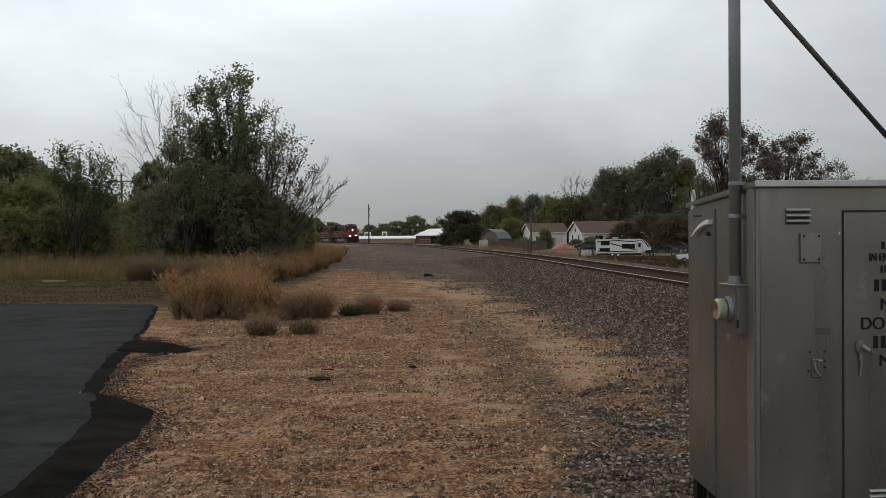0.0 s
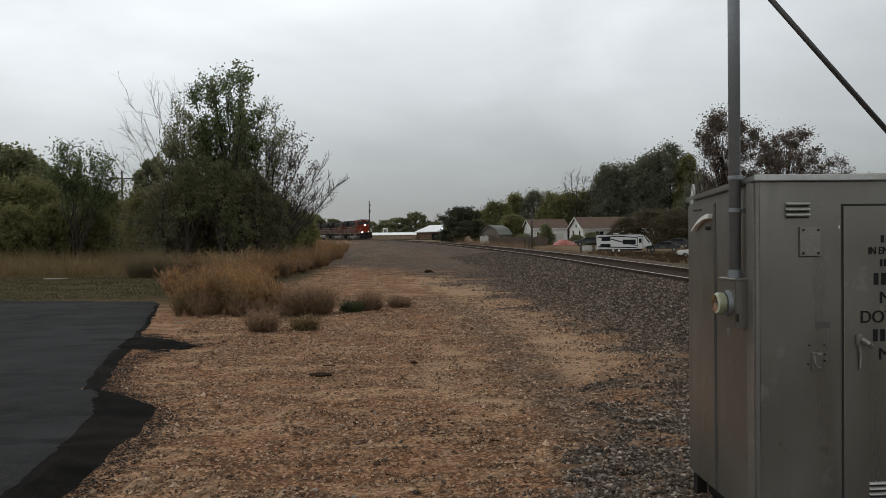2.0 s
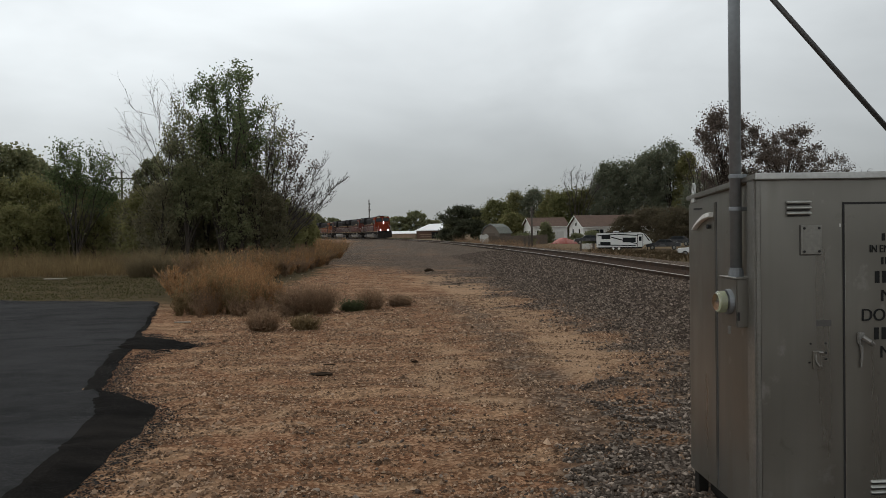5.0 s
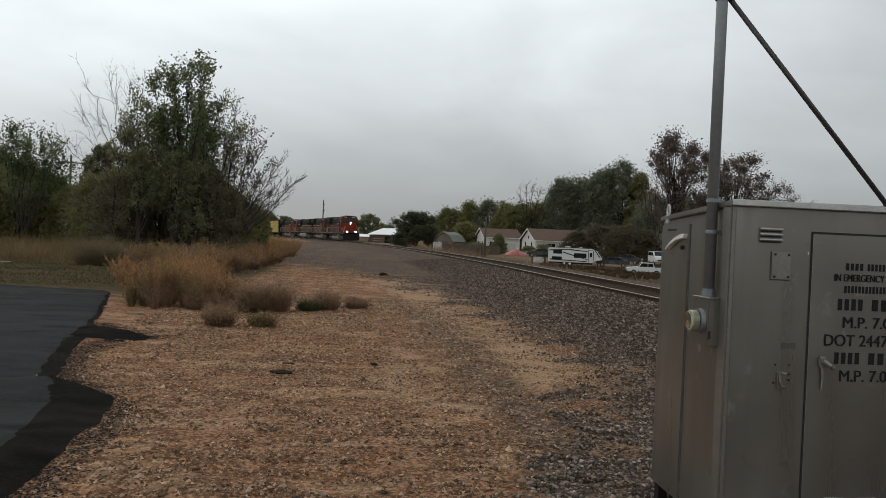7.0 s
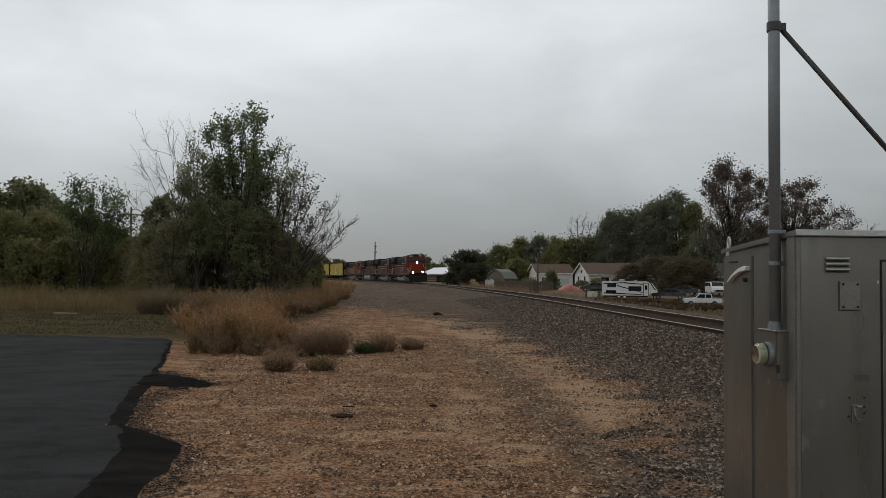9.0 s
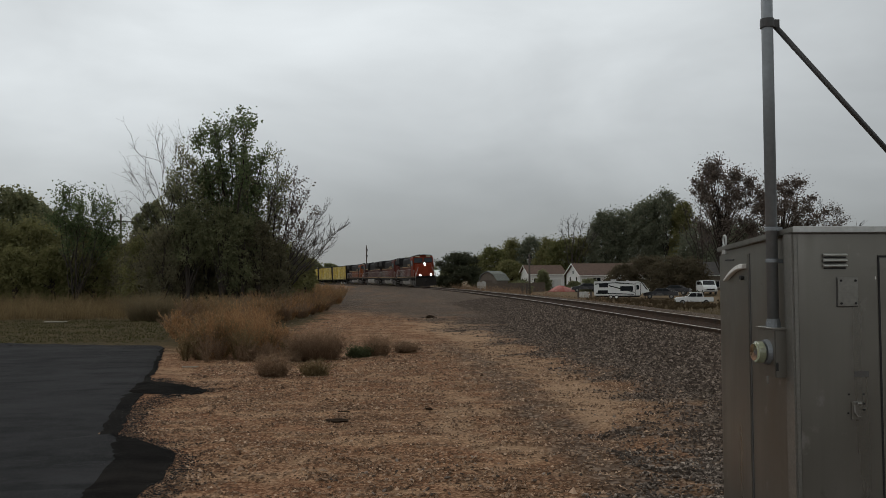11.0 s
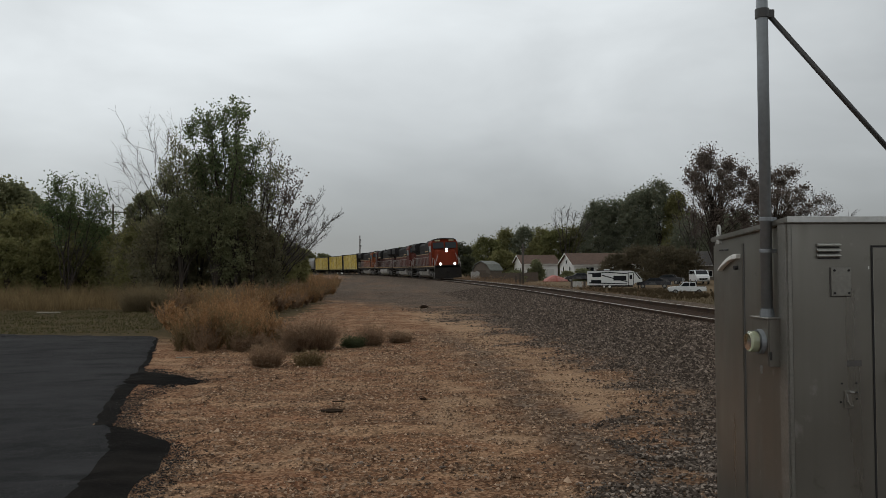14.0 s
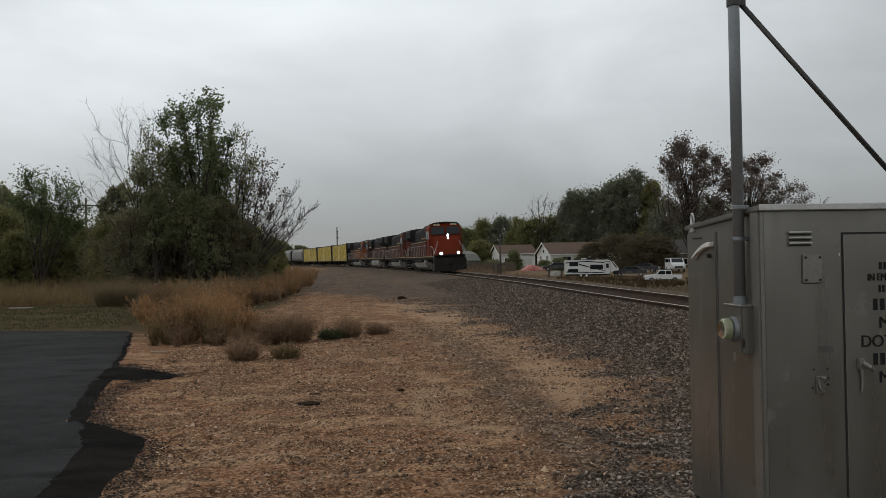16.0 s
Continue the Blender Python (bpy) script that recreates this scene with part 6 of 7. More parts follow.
def leaf_quads(points, size, r, aspect=0.55, droop=0.0):
    n = len(points)
    t = r.normal(0, 1, (n, 3))
    t[:, 2] -= droop
    t /= np.linalg.norm(t, axis=1, keepdims=True)
    q = np.cross(t, r.normal(0, 1, (n, 3)))
    q /= np.maximum(np.linalg.norm(q, axis=1, keepdims=True), 1e-6)
    s = (size * r.uniform(0.6, 1.4, n))[:, None]
    t, q = t * s, q * s * aspect
    return np.stack([points - t, points + q * 0.9, points + t, points - q * 0.9], 1)


def grow(r, base, height, spread, stems=1, lean=(0, 0), boughs=16, twigs=8, sprigs=5, up=0.55, low=0.22, thick=None, splay=(0.12, 0.38)):
    """A branching skeleton: segments by rank, and the points on twigs where leaves sit (with their height share)."""
    thick = thick or height * 0.0085
    trunk, limbs, fine, tips = [], [], [], []

    def path(p, d, length, n, ra, rb, bend, rise, out):
        pts = [p]
        for i in range(n):
            d = d + r.normal(0, bend, 3) + np.array([0, 0, rise])
            d = d / np.linalg.norm(d)
            q = pts[-1] + d * length / n
            out.append((*pts[-1], *q, ra + (rb - ra) * i / n, ra + (rb - ra) * (i + 1) / n))
            pts.append(q)
        return pts, d

    for s in range(stems):
        a = r.uniform(0, 6.28)
        out = 0.0 if s == 0 else r.uniform(*splay)
        d = np.array([math.cos(a) * out + lean[0], math.sin(a) * out + lean[1], 1.0])
        d /= np.linalg.norm(d)
        h = height * (1.0 if s == 0 else r.uniform(0.6, 0.92))
        pts, _ = path(np.array(base, dtype=float) + np.array([math.cos(a), math.sin(a), 0]) * (0.0 if stems == 1 else 0.02 * height), d, h * 0.95, 9, thick, thick * 0.15, 0.035, 0.03, trunk)
        for i in range(boughs):
            k = low + (1 - low) * (i + r.uniform(0, 1)) / boughs
            j = min(8, int(k * 9))
            p = pts[j] + (pts[j + 1] - pts[j]) * (k * 9 - j)
            a = r.uniform(0, 6.28)
            d = np.array([math.cos(a), math.sin(a), up * r.uniform(0.5, 1.8)])
            d /= np.linalg.norm(d)
            length = spread * r.uniform(0.55, 1.1) * (1.15 - 0.75 * k) / (1 if stems == 1 else 1.25)
            bp, _ = path(p, d, length, 5, thick * 0.34 * (1.1 - 0.6 * k), 0.012, 0.16, 0.05, limbs)
            for t in range(twigs):
                m = r.uniform(0.25, 1.0)
                jj = min(4, int(m * 5))
                q = bp[jj] + (bp[jj + 1] - bp[jj]) * (m * 5 - jj)
                d2 = (bp[jj + 1] - bp[jj]) / max(1e-6, np.linalg.norm(bp[jj + 1] - bp[jj])) + r.normal(0, 0.55, 3) + np.array([0, 0, 0.25])
                d2 /= np.linalg.norm(d2)
                tp, _ = path(q, d2, length * r.uniform(0.25, 0.5), 3, 0.014, 0.006, 0.18, 0.05, fine)
                for e in range(sprigs):
                    w = tp[r.randint(1, 4)]
                    d3 = d2 + r.normal(0, 0.6, 3)
                    d3 /= np.linalg.norm(d3)
                    end = w + d3 * r.uniform(0.2, 0.55) * min(1.0, height / 9)
                    fine.append((*w, *end, 0.006, 0.003))
                    tips.append(w)
                    tips.append(end)
                    tips.append((w + end) / 2)
    return trunk, limbs, fine, np.array(tips)


def tree(name, base, height, spread, label, leaf=None, leaf_n=0, leaf_size=0.07, seed=0, clump=0.16, keep=None, **how):
    r = np.random.RandomState(seed)
    trunk, limbs, fine, tips = grow(r, (0, 0, 0), height, spread, **how)
    t = thing(name, pose(base[0], base[1], gz(base[0], base[1]) - 0.08), label, "tree" if name != "shrub" else "shrub")
    part("trunk", tubes_mesh("trunk", trunk, M_bark, 7), M_bark, t)
    tagged(part("limb", tubes_mesh("limbs", limbs, M_bark, 5), M_bark, t), kind="stuff")
    tagged(part("twig", tubes_mesh("twigs", fine, M_twig, 3), M_twig, t, "fine bare twigs"), kind="stuff")
    if leaf is not None and leaf_n:
        if keep is not None:
            tips = tips[keep(tips, r)]
        p = tips[r.randint(0, len(tips), leaf_n)] + r.normal(0, clump, (leaf_n, 3))
        part("crown", quads("crown", leaf_quads(p, leaf_size, r), leaf), leaf, t, "crown of small leaves")
    return t


def mass_tree(name, base, height, width, label, leaf, seed, n=9000, size=0.13, low=0.2, blobs=60, depth=None, peak=0.45, loose=0.3, limbs=16, tight=1.0):
    """A full crown: limbs that end in many uneven clumps of leaves, with gaps between them. peak: the height share at which it is widest."""
    r = np.random.RandomState(seed)
    t = thing(name, pose(base[0], base[1], gz(base[0], base[1]) - 0.1), label, "tree" if name != "shrub" else "shrub")
    depth = depth or width * 0.8
    segs = [(0, 0, 0, 0, 0, height * 0.6, height * 0.016 + 0.04, height * 0.008 + 0.02)]
    lobes = r.uniform(0.72, 1.12, 9)
    pts, wts, rad = [], [], []
    for i in range(blobs):
        a = r.uniform(0, 6.28)
        k = low + (1 - low) * r.uniform(0, 1) ** 0.8
        q = (k - peak) / (1.02 - peak) if k > peak else (peak - k) / (peak - low + 0.35)
        env = math.sqrt(max(0.02, 1 - q * q)) * lobes[int(a / 0.7)]
        rr = math.sqrt(r.uniform(0.12, 1)) * env * 0.47
        c = np.array([math.cos(a) * rr * width, math.sin(a) * rr * depth, height * k * (1 - 0.1 * r.uniform(0, 1)) - 0.03 * height])
        rads = np.array([width, width * 0.9, min(height, width * 1.4) * 0.8]) * r.uniform(0.055, 0.12) * tight
        pts.append(c)
        rad.append(rads)
        wts.append(rads[0] * rads[2])
        if i < limbs:
            z = height * r.uniform(0.12, 0.5) * min(1.0, c[2] / height * 1.6)
            m = c * [0.5, 0.5, 0.0] + [r.normal(0, 0.02) * height, 0, z * 0.45 + c[2] * 0.55]
            segs.append((0, 0, z, *m, height * 0.006 + 0.02, height * 0.003 + 0.012))
            segs.append((*m, *c, height * 0.003 + 0.012, 0.01))
    pts, rad = np.array(pts), np.array(rad)
    which = r.choice(blobs, n, p=np.array(wts) / sum(wts))
    d = r.normal(0, 1, (n, 3))
    d /= np.linalg.norm(d, axis=1, keepdims=True)
    d *= (r.uniform(0, 1, (n, 1)) ** 0.5) * (1 + loose * r.normal(0, 1, (n, 1)))
    p = pts[which] + d * rad[which] * 1.15
    p[:, 2] = np.maximum(p[:, 2], 0.12)
    part("trunk", tubes_mesh("trunk", segs, M_bark, 6), M_bark, t, "trunk and limbs")
    part("crown", quads("crown", leaf_quads(p, size, r, 0.7), leaf), leaf, t, "clumped leaves")
    return t


def arched_tree(name, base, reaches, label, seed, leaf=None, leaf_n=0, leaf_size=0.08, clump=0.13, thick=0.055, twigs=16, sprigs=4, from_share=0.35, leaf_from=0.45, fine=0.0085, spread=0.3):
    """Stems from one root that rise and arch out to given reaches (outward, height), each breaking into twigs and sprigs; leaves sit on the sprigs in tufts."""
    r = np.random.RandomState(seed)
    trunk, limbs, twig, tips = [], [], [], []
    for out, high in reaches:
        side = r.normal(0, 0.1) * high
        end = np.array([out, side, high])
        knee = np.array([out * r.uniform(0.25, 0.45), side * 0.5, high * r.uniform(0.5, 0.64)])
        root = np.array([r.normal(0, 0.16), r.normal(0, 0.16), 0.0])
        k = np.linspace(0, 1, 13)[:, None]
        pts = root * (1 - k) ** 2 + 2 * knee * k * (1 - k) + end * k ** 2
        pts[1:-1] += r.normal(0, 0.008 * high, (11, 3))
        rad = thick * (1 - 0.82 * k[:, 0]) * (high / 9) ** 0.5
        for a in range(12):
            (trunk if a < 5 else limbs).append((*pts[a], *pts[a + 1], rad[a], rad[a + 1]))
        for t in range(twigs):
            m = from_share + (1 - from_share) * r.uniform(0, 1) ** 0.8
            a = min(11, int(m * 12))
            p = pts[a] + (pts[a + 1] - pts[a]) * (m * 12 - a)
            way = pts[a + 1] - pts[a]
            way = way / np.linalg.norm(way) + r.normal(0, 0.5, 3) + [0.12 * np.sign(out), 0, 0.25]
            length = high * r.uniform(0.08, 0.2) * (1.25 - 0.6 * m) * spread / 0.3
            q = [p]
            for b in range(3):
                way = way / np.linalg.norm(way) + r.normal(0, 0.16, 3) + [0, 0, 0.08]
                way /= np.linalg.norm(way)
                q.append(q[-1] + way * length / 3)
                twig.append((*q[-2], *q[-1], fine * (1.9 - 0.4 * b), fine * (1.5 - 0.4 * b)))
            for e in range(sprigs):
                w = q[r.randint(1, 4)]
                d = way + r.normal(0, 0.5, 3)
                d /= np.linalg.norm(d)
                z = w + d * length * r.uniform(0.25, 0.6)
                twig.append((*w, *z, fine * 0.9, fine * 0.55))
                if m > leaf_from:
                    tips += [z, (w + z) / 2, w]
    t = thing(name, pose(base[0], base[1], gz(base[0], base[1]) - 0.08), label, "tree")
    part("trunk", tubes_mesh("trunk", trunk, M_bark, 7), M_bark, t, "several slender trunks")
    tagged(part("limb", tubes_mesh("limbs", limbs, M_bark, 5), M_bark, t), kind="stuff")
    tagged(part("twig", tubes_mesh("twigs", twig, M_twig, 3), M_twig, t, "fine twigs"), kind="stuff")
    if leaf is not None:
        tips = np.array(tips)
        tips = tips[r.permutation(len(tips))[: max(10, int(len(tips) * 0.6))]]
        p = tips[r.randint(0, len(tips), leaf_n)] + r.normal(0, clump, (leaf_n, 3))
        part("crown", quads("crown", leaf_quads(p, leaf_size, r, 0.62), leaf), leaf, t, "loose crown of small leaves")
    return t


# the clump of trees beside the lot
arched_tree("tree", spot(-10.82, 45), ((-1.15, 10.17), (-0.7, 9.81), (-0.1, 10.08), (0.7, 9.9), (1.3, 9.36), (1.75, 8.64), (-1.6, 9.09), (-1.75, 8.1), (1.7, 7.47), (-1.5, 7.11), (0.2, 8.37), (-0.6, 7.74), (0.9, 8.01), (0.4, 6.84)),
            "tall slender green elm of the roadside clump", 1, M_leaf_green, 13500, 0.075, 0.14, thick=0.078, twigs=17, sprigs=4, from_share=0.42, leaf_from=0.5, spread=0.26)
arched_tree("tree", spot(-13.6, 44.5), ((-0.95, 7.7), (-0.4, 7.95), (0.3, 7.8), (0.8, 7.2), (-1.1, 6.8), (0.5, 6.2), (-0.5, 6.2), (-1.2, 5.4), (0.9, 5.3)), "leafy green elm beside the bare tree", 7, M_leaf_deep, 7500, 0.068, 0.17, twigs=16, leaf_from=0.4)
arched_tree("tree", spot(-13.86, 44), ((-3.9, 6.16), (-2.9, 7.73), (-2.3, 9.02), (-1.5, 9.2), (-0.6, 9.2), (0.15, 9.38), (-2.6, 6.9), (-3.1, 5.7), (-1.0, 8.46), (-1.9, 7.91)), "bare grey tree with thin upright twigs", 2, twigs=12, sprigs=4, from_share=0.4, spread=0.3, thick=0.026, fine=0.0055)
arched_tree("tree", spot(-9.04, 45), ((0.6, 7.63), (-0.4, 7.53), (1.3, 8.0), (0.1, 6.7), (1.5, 6.88), (0.9, 6.51), (-0.8, 6.88)), "half-bare tree with few leaves remaining among grey twigs", 3, M_leaf_deep, 2600, 0.07, 0.14, twigs=18, sprigs=5, from_share=0.3)
arched_tree("tree", spot(-8.01, 45.3), ((0.7, 7.72), (1.3, 6.88), (1.8, 6.32), (0.1, 7.35), (2.3, 5.58), (1.2, 5.67), (1.6, 4.84)), "bare brown tree beside the leafy elms", 8, M_leaf_brown, 1500, 0.07, 0.12, twigs=18, sprigs=5, from_share=0.3)
arched_tree("tree", spot(-7.93, 44.6), ((3.75, 4.51), (3.4, 3.84), (2.8, 5.47), (2.9, 4.7), (2.4, 4.03), (2.2, 4.99), (3.1, 4.13), (2.6, 3.26)), "low bare tree with wide spreading grey branches", 4, twigs=24, sprigs=6, from_share=0.35, thick=0.05, fine=0.0075, spread=0.34)
arched_tree("tree", spot(-12.43, 46), ((-0.8, 6.8), (0.3, 7.2), (0.9, 6.4), (-0.2, 5.8), (0.5, 5.2)), "thin young elm in the clump", 5, M_leaf_thicket, 2600, 0.08, 0.18, twigs=16, from_share=0.25, leaf_from=0.3)
arched_tree("tree", spot(-10.37, 46), ((-0.8, 6.4), (0.3, 6.9), (0.9, 6.1), (-0.2, 5.5), (0.5, 4.8)), "thin young elm in the clump", 6, M_leaf_thicket, 2600, 0.08, 0.18, twigs=16, from_share=0.25, leaf_from=0.3)
for way, d, h, w, leaf, seed, n in ((-15.09, 47, 4.9, 3.2, M_leaf_thicket, 11, 6500), (-13.16, 48, 5.3, 4.0, M_leaf_thicket, 12, 7500), (-11.12, 47, 5.2, 3.8, M_leaf_thicket, 13, 7500), (-9.04, 47, 5.4, 3.4, M_leaf_deep, 14, 8000), (-7.12, 49, 4.0, 2.8, M_leaf_olive, 15, 5500), (-16.58, 51, 4.8, 3.4, M_leaf_thicket, 16, 6500), (-5.76, 56, 3.4, 1.8, M_leaf_olive, 17, 4000), (-14.08, 45.5, 3.4, 3.0, M_leaf_thicket, 18, 4500), (-9.99, 45.5, 3.2, 3.0, M_leaf_thicket, 19, 4500), (-15.87, 46, 3.2, 2.6, M_leaf_thicket, 20, 4000)):
    mass_tree("shrub", spot(way, d), h, w, "dense dusky green shrub under the roadside trees", leaf, seed, int(n * 1.3), 0.075, 0.02, 110, peak=0.3, loose=0.6)
for way, d, h, w, leaf, low, seed in ((-15.3, 43.4, 4.4, 2.6, M_leaf_thicket, 0.2, 121), (-13.7, 43.2, 5.8, 2.4, M_leaf_deep, 0.5, 122), (-11.5, 43.4, 5.9, 2.4, M_leaf_deep, 0.46, 124), (-10.1, 43.3, 5.3, 2.4, M_leaf_deep, 0.26, 125), (-9.0, 43.5, 5.1, 2.2, M_leaf_thicket, 0.2, 126), (-7.9, 44.0, 3.8, 2.0, M_leaf_thicket, 0.16, 127), (-16.6, 46, 4.2, 2.8, M_leaf_olive, 0.16, 128)):
    mass_tree("shrub", spot(way, d), h, w, "loose dusky sapling with small dull leaves under the roadside trees", leaf, seed, 6500, 0.054, low, 110, peak=0.55, loose=0.7)
# trees behind the grass to the side of the lot
arched_tree("tree", spot(-20.69, 52), ((-0.6, 6.72), (-0.3, 6.97), (0.2, 6.56), (1.0, 6.56), (1.6, 6.4), (2.0, 5.9), (2.2, 5.25), (2.5, 4.76), (-0.9, 6.15), (0.6, 5.74), (1.3, 5.25), (-0.4, 5.25)), "young elm with bright leaves in its crown", 21, M_leaf_green, 7500, 0.07, 0.18, twigs=14, sprigs=4, leaf_from=0.55, spread=0.24)
for way, d, h, w, leaf, seed, n in ((-23.13, 56, 5.6, 4.6, M_leaf_olive, 31, 7500), (-20.69, 57, 5.6, 4.4, M_leaf_olive, 32, 7500), (-18.67, 58, 4.6, 4.0, M_leaf_olive, 33, 7500), (-17.11, 58, 4.6, 3.6, M_leaf_thicket, 34, 7000), (-25.17, 56, 5.8, 4.6, M_leaf_olive, 35, 7000), (-27.12, 56, 6.4, 5.0, M_leaf_olive, 36, 7000), (-29.28, 55, 7.0, 5.5, M_leaf_olive, 37, 6000),
                                   (-21.84, 53, 3.8, 3.6, M_leaf_olive, 38, 5000), (-19.52, 53, 3.6, 3.6, M_leaf_olive, 39, 5000), (-24.08, 53, 3.6, 3.6, M_leaf_olive, 40, 5000), (-17.46, 54, 3.2, 3.0, M_leaf_thicket, 30, 4500)):
    mass_tree("shrub", spot(way, d), h, w, "olive green shrub behind the dry grass", leaf, seed, int(n * 1.6), 0.075, 0.02, 130, peak=0.32, loose=0.6)
for way, d, h, w, leaf, seed, n in ((-24.08, 80, 10.2, 8.0, M_leaf_deep, 41, 15000), (-22.33, 84, 9.4, 4.6, M_leaf_deep, 42, 10000), (-15.8, 82, 9.4, 4.6, M_leaf_deep, 43, 10000), (-26.68, 80, 10.8, 9.0, M_leaf_deep, 44, 10000), (-19.52, 95, 7.2, 7.0, M_leaf_deep, 45, 8000), (-17.46, 90, 5.6, 8.0, M_leaf_deep, 46, 9000), (-14.44, 85, 7.4, 7.0, M_leaf_deep, 47, 9000), (-11.5, 95, 7.0, 9.0, M_leaf_deep, 48, 9000), (-8.47, 100, 6.4, 9.0, M_leaf_deep, 49, 9000), (-6.22, 105, 4.8, 5.0, M_leaf_olive, 50, 6000), (-29.28, 80, 11.0, 9.0, M_leaf_deep, 140, 7000)):
    mass_tree("tree", spot(way, d), h, w, "dark green broadleaf tree in the row behind the lot", leaf, seed, int(n * 0.75), 0.17, 0.1)
for way, d, h, w, seed in ((-5.56, 85, 3.9, 2.6, 51), (-5.64, 125, 4.6, 3.6, 52), (-7.31, 75, 4.2, 4.5, 53)):
    mass_tree("shrub", spot(way, d), h, w, "olive shrub along the curve of the track", M_leaf_olive, seed, 5000, 0.13, 0.04, peak=0.3)
# beyond the track
mass_tree("tree", spot(5.33, 142), 6.9, 9.6, "dark rounded juniper beside the track", M_leaf_juniper, 61, 18000, 0.15, 0.02, 110, peak=0.3, loose=0.25)
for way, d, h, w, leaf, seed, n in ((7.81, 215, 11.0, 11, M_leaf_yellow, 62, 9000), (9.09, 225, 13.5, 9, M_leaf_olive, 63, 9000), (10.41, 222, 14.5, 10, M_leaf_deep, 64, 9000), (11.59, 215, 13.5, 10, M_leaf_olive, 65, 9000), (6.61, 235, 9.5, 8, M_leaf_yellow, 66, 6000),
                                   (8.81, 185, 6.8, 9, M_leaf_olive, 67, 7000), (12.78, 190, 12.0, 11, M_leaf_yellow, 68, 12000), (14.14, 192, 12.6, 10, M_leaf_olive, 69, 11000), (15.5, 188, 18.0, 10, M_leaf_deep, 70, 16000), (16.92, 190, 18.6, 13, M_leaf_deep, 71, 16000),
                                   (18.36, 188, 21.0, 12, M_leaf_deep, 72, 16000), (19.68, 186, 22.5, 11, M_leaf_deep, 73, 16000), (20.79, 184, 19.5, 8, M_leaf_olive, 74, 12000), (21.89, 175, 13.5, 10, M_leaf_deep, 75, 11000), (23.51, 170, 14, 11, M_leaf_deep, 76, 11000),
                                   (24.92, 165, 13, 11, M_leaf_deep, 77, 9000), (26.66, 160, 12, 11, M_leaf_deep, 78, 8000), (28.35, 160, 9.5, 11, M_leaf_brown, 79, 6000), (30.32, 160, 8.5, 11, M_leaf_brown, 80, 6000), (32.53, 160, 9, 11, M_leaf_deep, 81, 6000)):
    # Deep green trees here take the leaf copy with haze in its colour.
    mass_tree("tree", spot(way, d), h, w, "broadleaf tree behind the houses, leaves turning" if leaf in (M_leaf_yellow, M_leaf_brown) else "large dark green tree behind the houses", M_leaf_haze if leaf is M_leaf_deep else leaf, seed, int(n * 1.0), 0.23, 0.08, 170, loose=0.45)
for way, d, h, w, seed in ((14.46, 139, 2.2, 3.5, 88), (13.36, 141, 1.8, 3.0, 89), (9.61, 133, 2.0, 4.0, 90), (16.75, 147, 4.9, 7, 82), (18.36, 145, 6.3, 9, 83), (20.05, 140, 6.2, 9, 84), (21.16, 138, 5.4, 7, 85), (11.2, 150, 4.0, 3.0, 86)):
    mass_tree("shrub", spot(way, d), h, w, "brownish thicket beside the white house", M_leaf_scrub if seed in (82, 83, 84, 85) else M_leaf_deep, seed, 11000, 0.14, 0.02, 150, peak=0.35, loose=0.7)
arched_tree("tree", spot(13.3, 182), ((-2.8, 13.2), (-1.2, 15.0), (0.6, 15.4), (2.2, 14.6), (3.6, 13.8), (4.8, 12.6)), "bare grey treetop rising behind the cottage", 91, thick=0.12, twigs=13, sprigs=5, from_share=0.5, fine=0.022, spread=0.3)
mass_tree("tree", spot(23.3, 150), 23.6, 12.5, "tall half-bare cottonwood with dark limbs and brown leaves", M_leaf_brown, 92, 15000, 0.17, 0.4, 54, peak=0.78, loose=0.55, limbs=54, tight=0.95)
mass_tree("tree", spot(27.0, 152), 20.0, 17.0, "broad half-bare cottonwood with brown leaves", M_leaf_brown, 95, 16000, 0.17, 0.4, 66, peak=0.66, loose=0.6, limbs=66, tight=0.75)
arched_tree("tree", spot(22.0, 146), ((-2.6, 15.6), (-1.2, 13.6), (0.4, 14.2), (-3.0, 12.0), (1.6, 12.4)), "bare grey tree with thin limbs beside the cottonwoods", 93, thick=0.1, twigs=14, sprigs=5, from_share=0.4, fine=0.018, spread=0.3)
arched_tree("tree", spot(29.0, 152), ((-1.0, 15.2), (1.2, 14.6), (3.6, 13.4), (5.8, 12.2), (7.6, 11.4), (2.4, 12)), "bare brown tree with fine twigs beside the cottonwoods", 96, thick=0.1, twigs=18, sprigs=5, from_share=0.4, fine=0.018, spread=0.3)
tree("tree", spot(30.4, 150), 13.5, 6.0, "bare brown tree beyond the track", M_leaf_brown, 5000, 0.13, 94, 0.3, stems=3, boughs=16, twigs=9, sprigs=4, low=0.3, up=0.7)
for way, d, h, w, seed in ((0.79, 330, 9.5, 14, 101), (1.99, 330, 12.0, 12, 102), (-3.79, 300, 9.0, 7, 103), (-1.21, 340, 8.0, 9, 104), (-0.21, 345, 8.5, 12, 105), (-4.97, 290, 9, 9, 106), (3.2, 330, 8, 12, 107), (4.6, 330, 8, 12, 108), (-2.41, 350, 7, 10, 109)):
    mass_tree("tree", spot(way, d), h, w, "dark distant tree at the end of the curve", M_leaf_deep, seed, 4000, 0.4, 0.05)


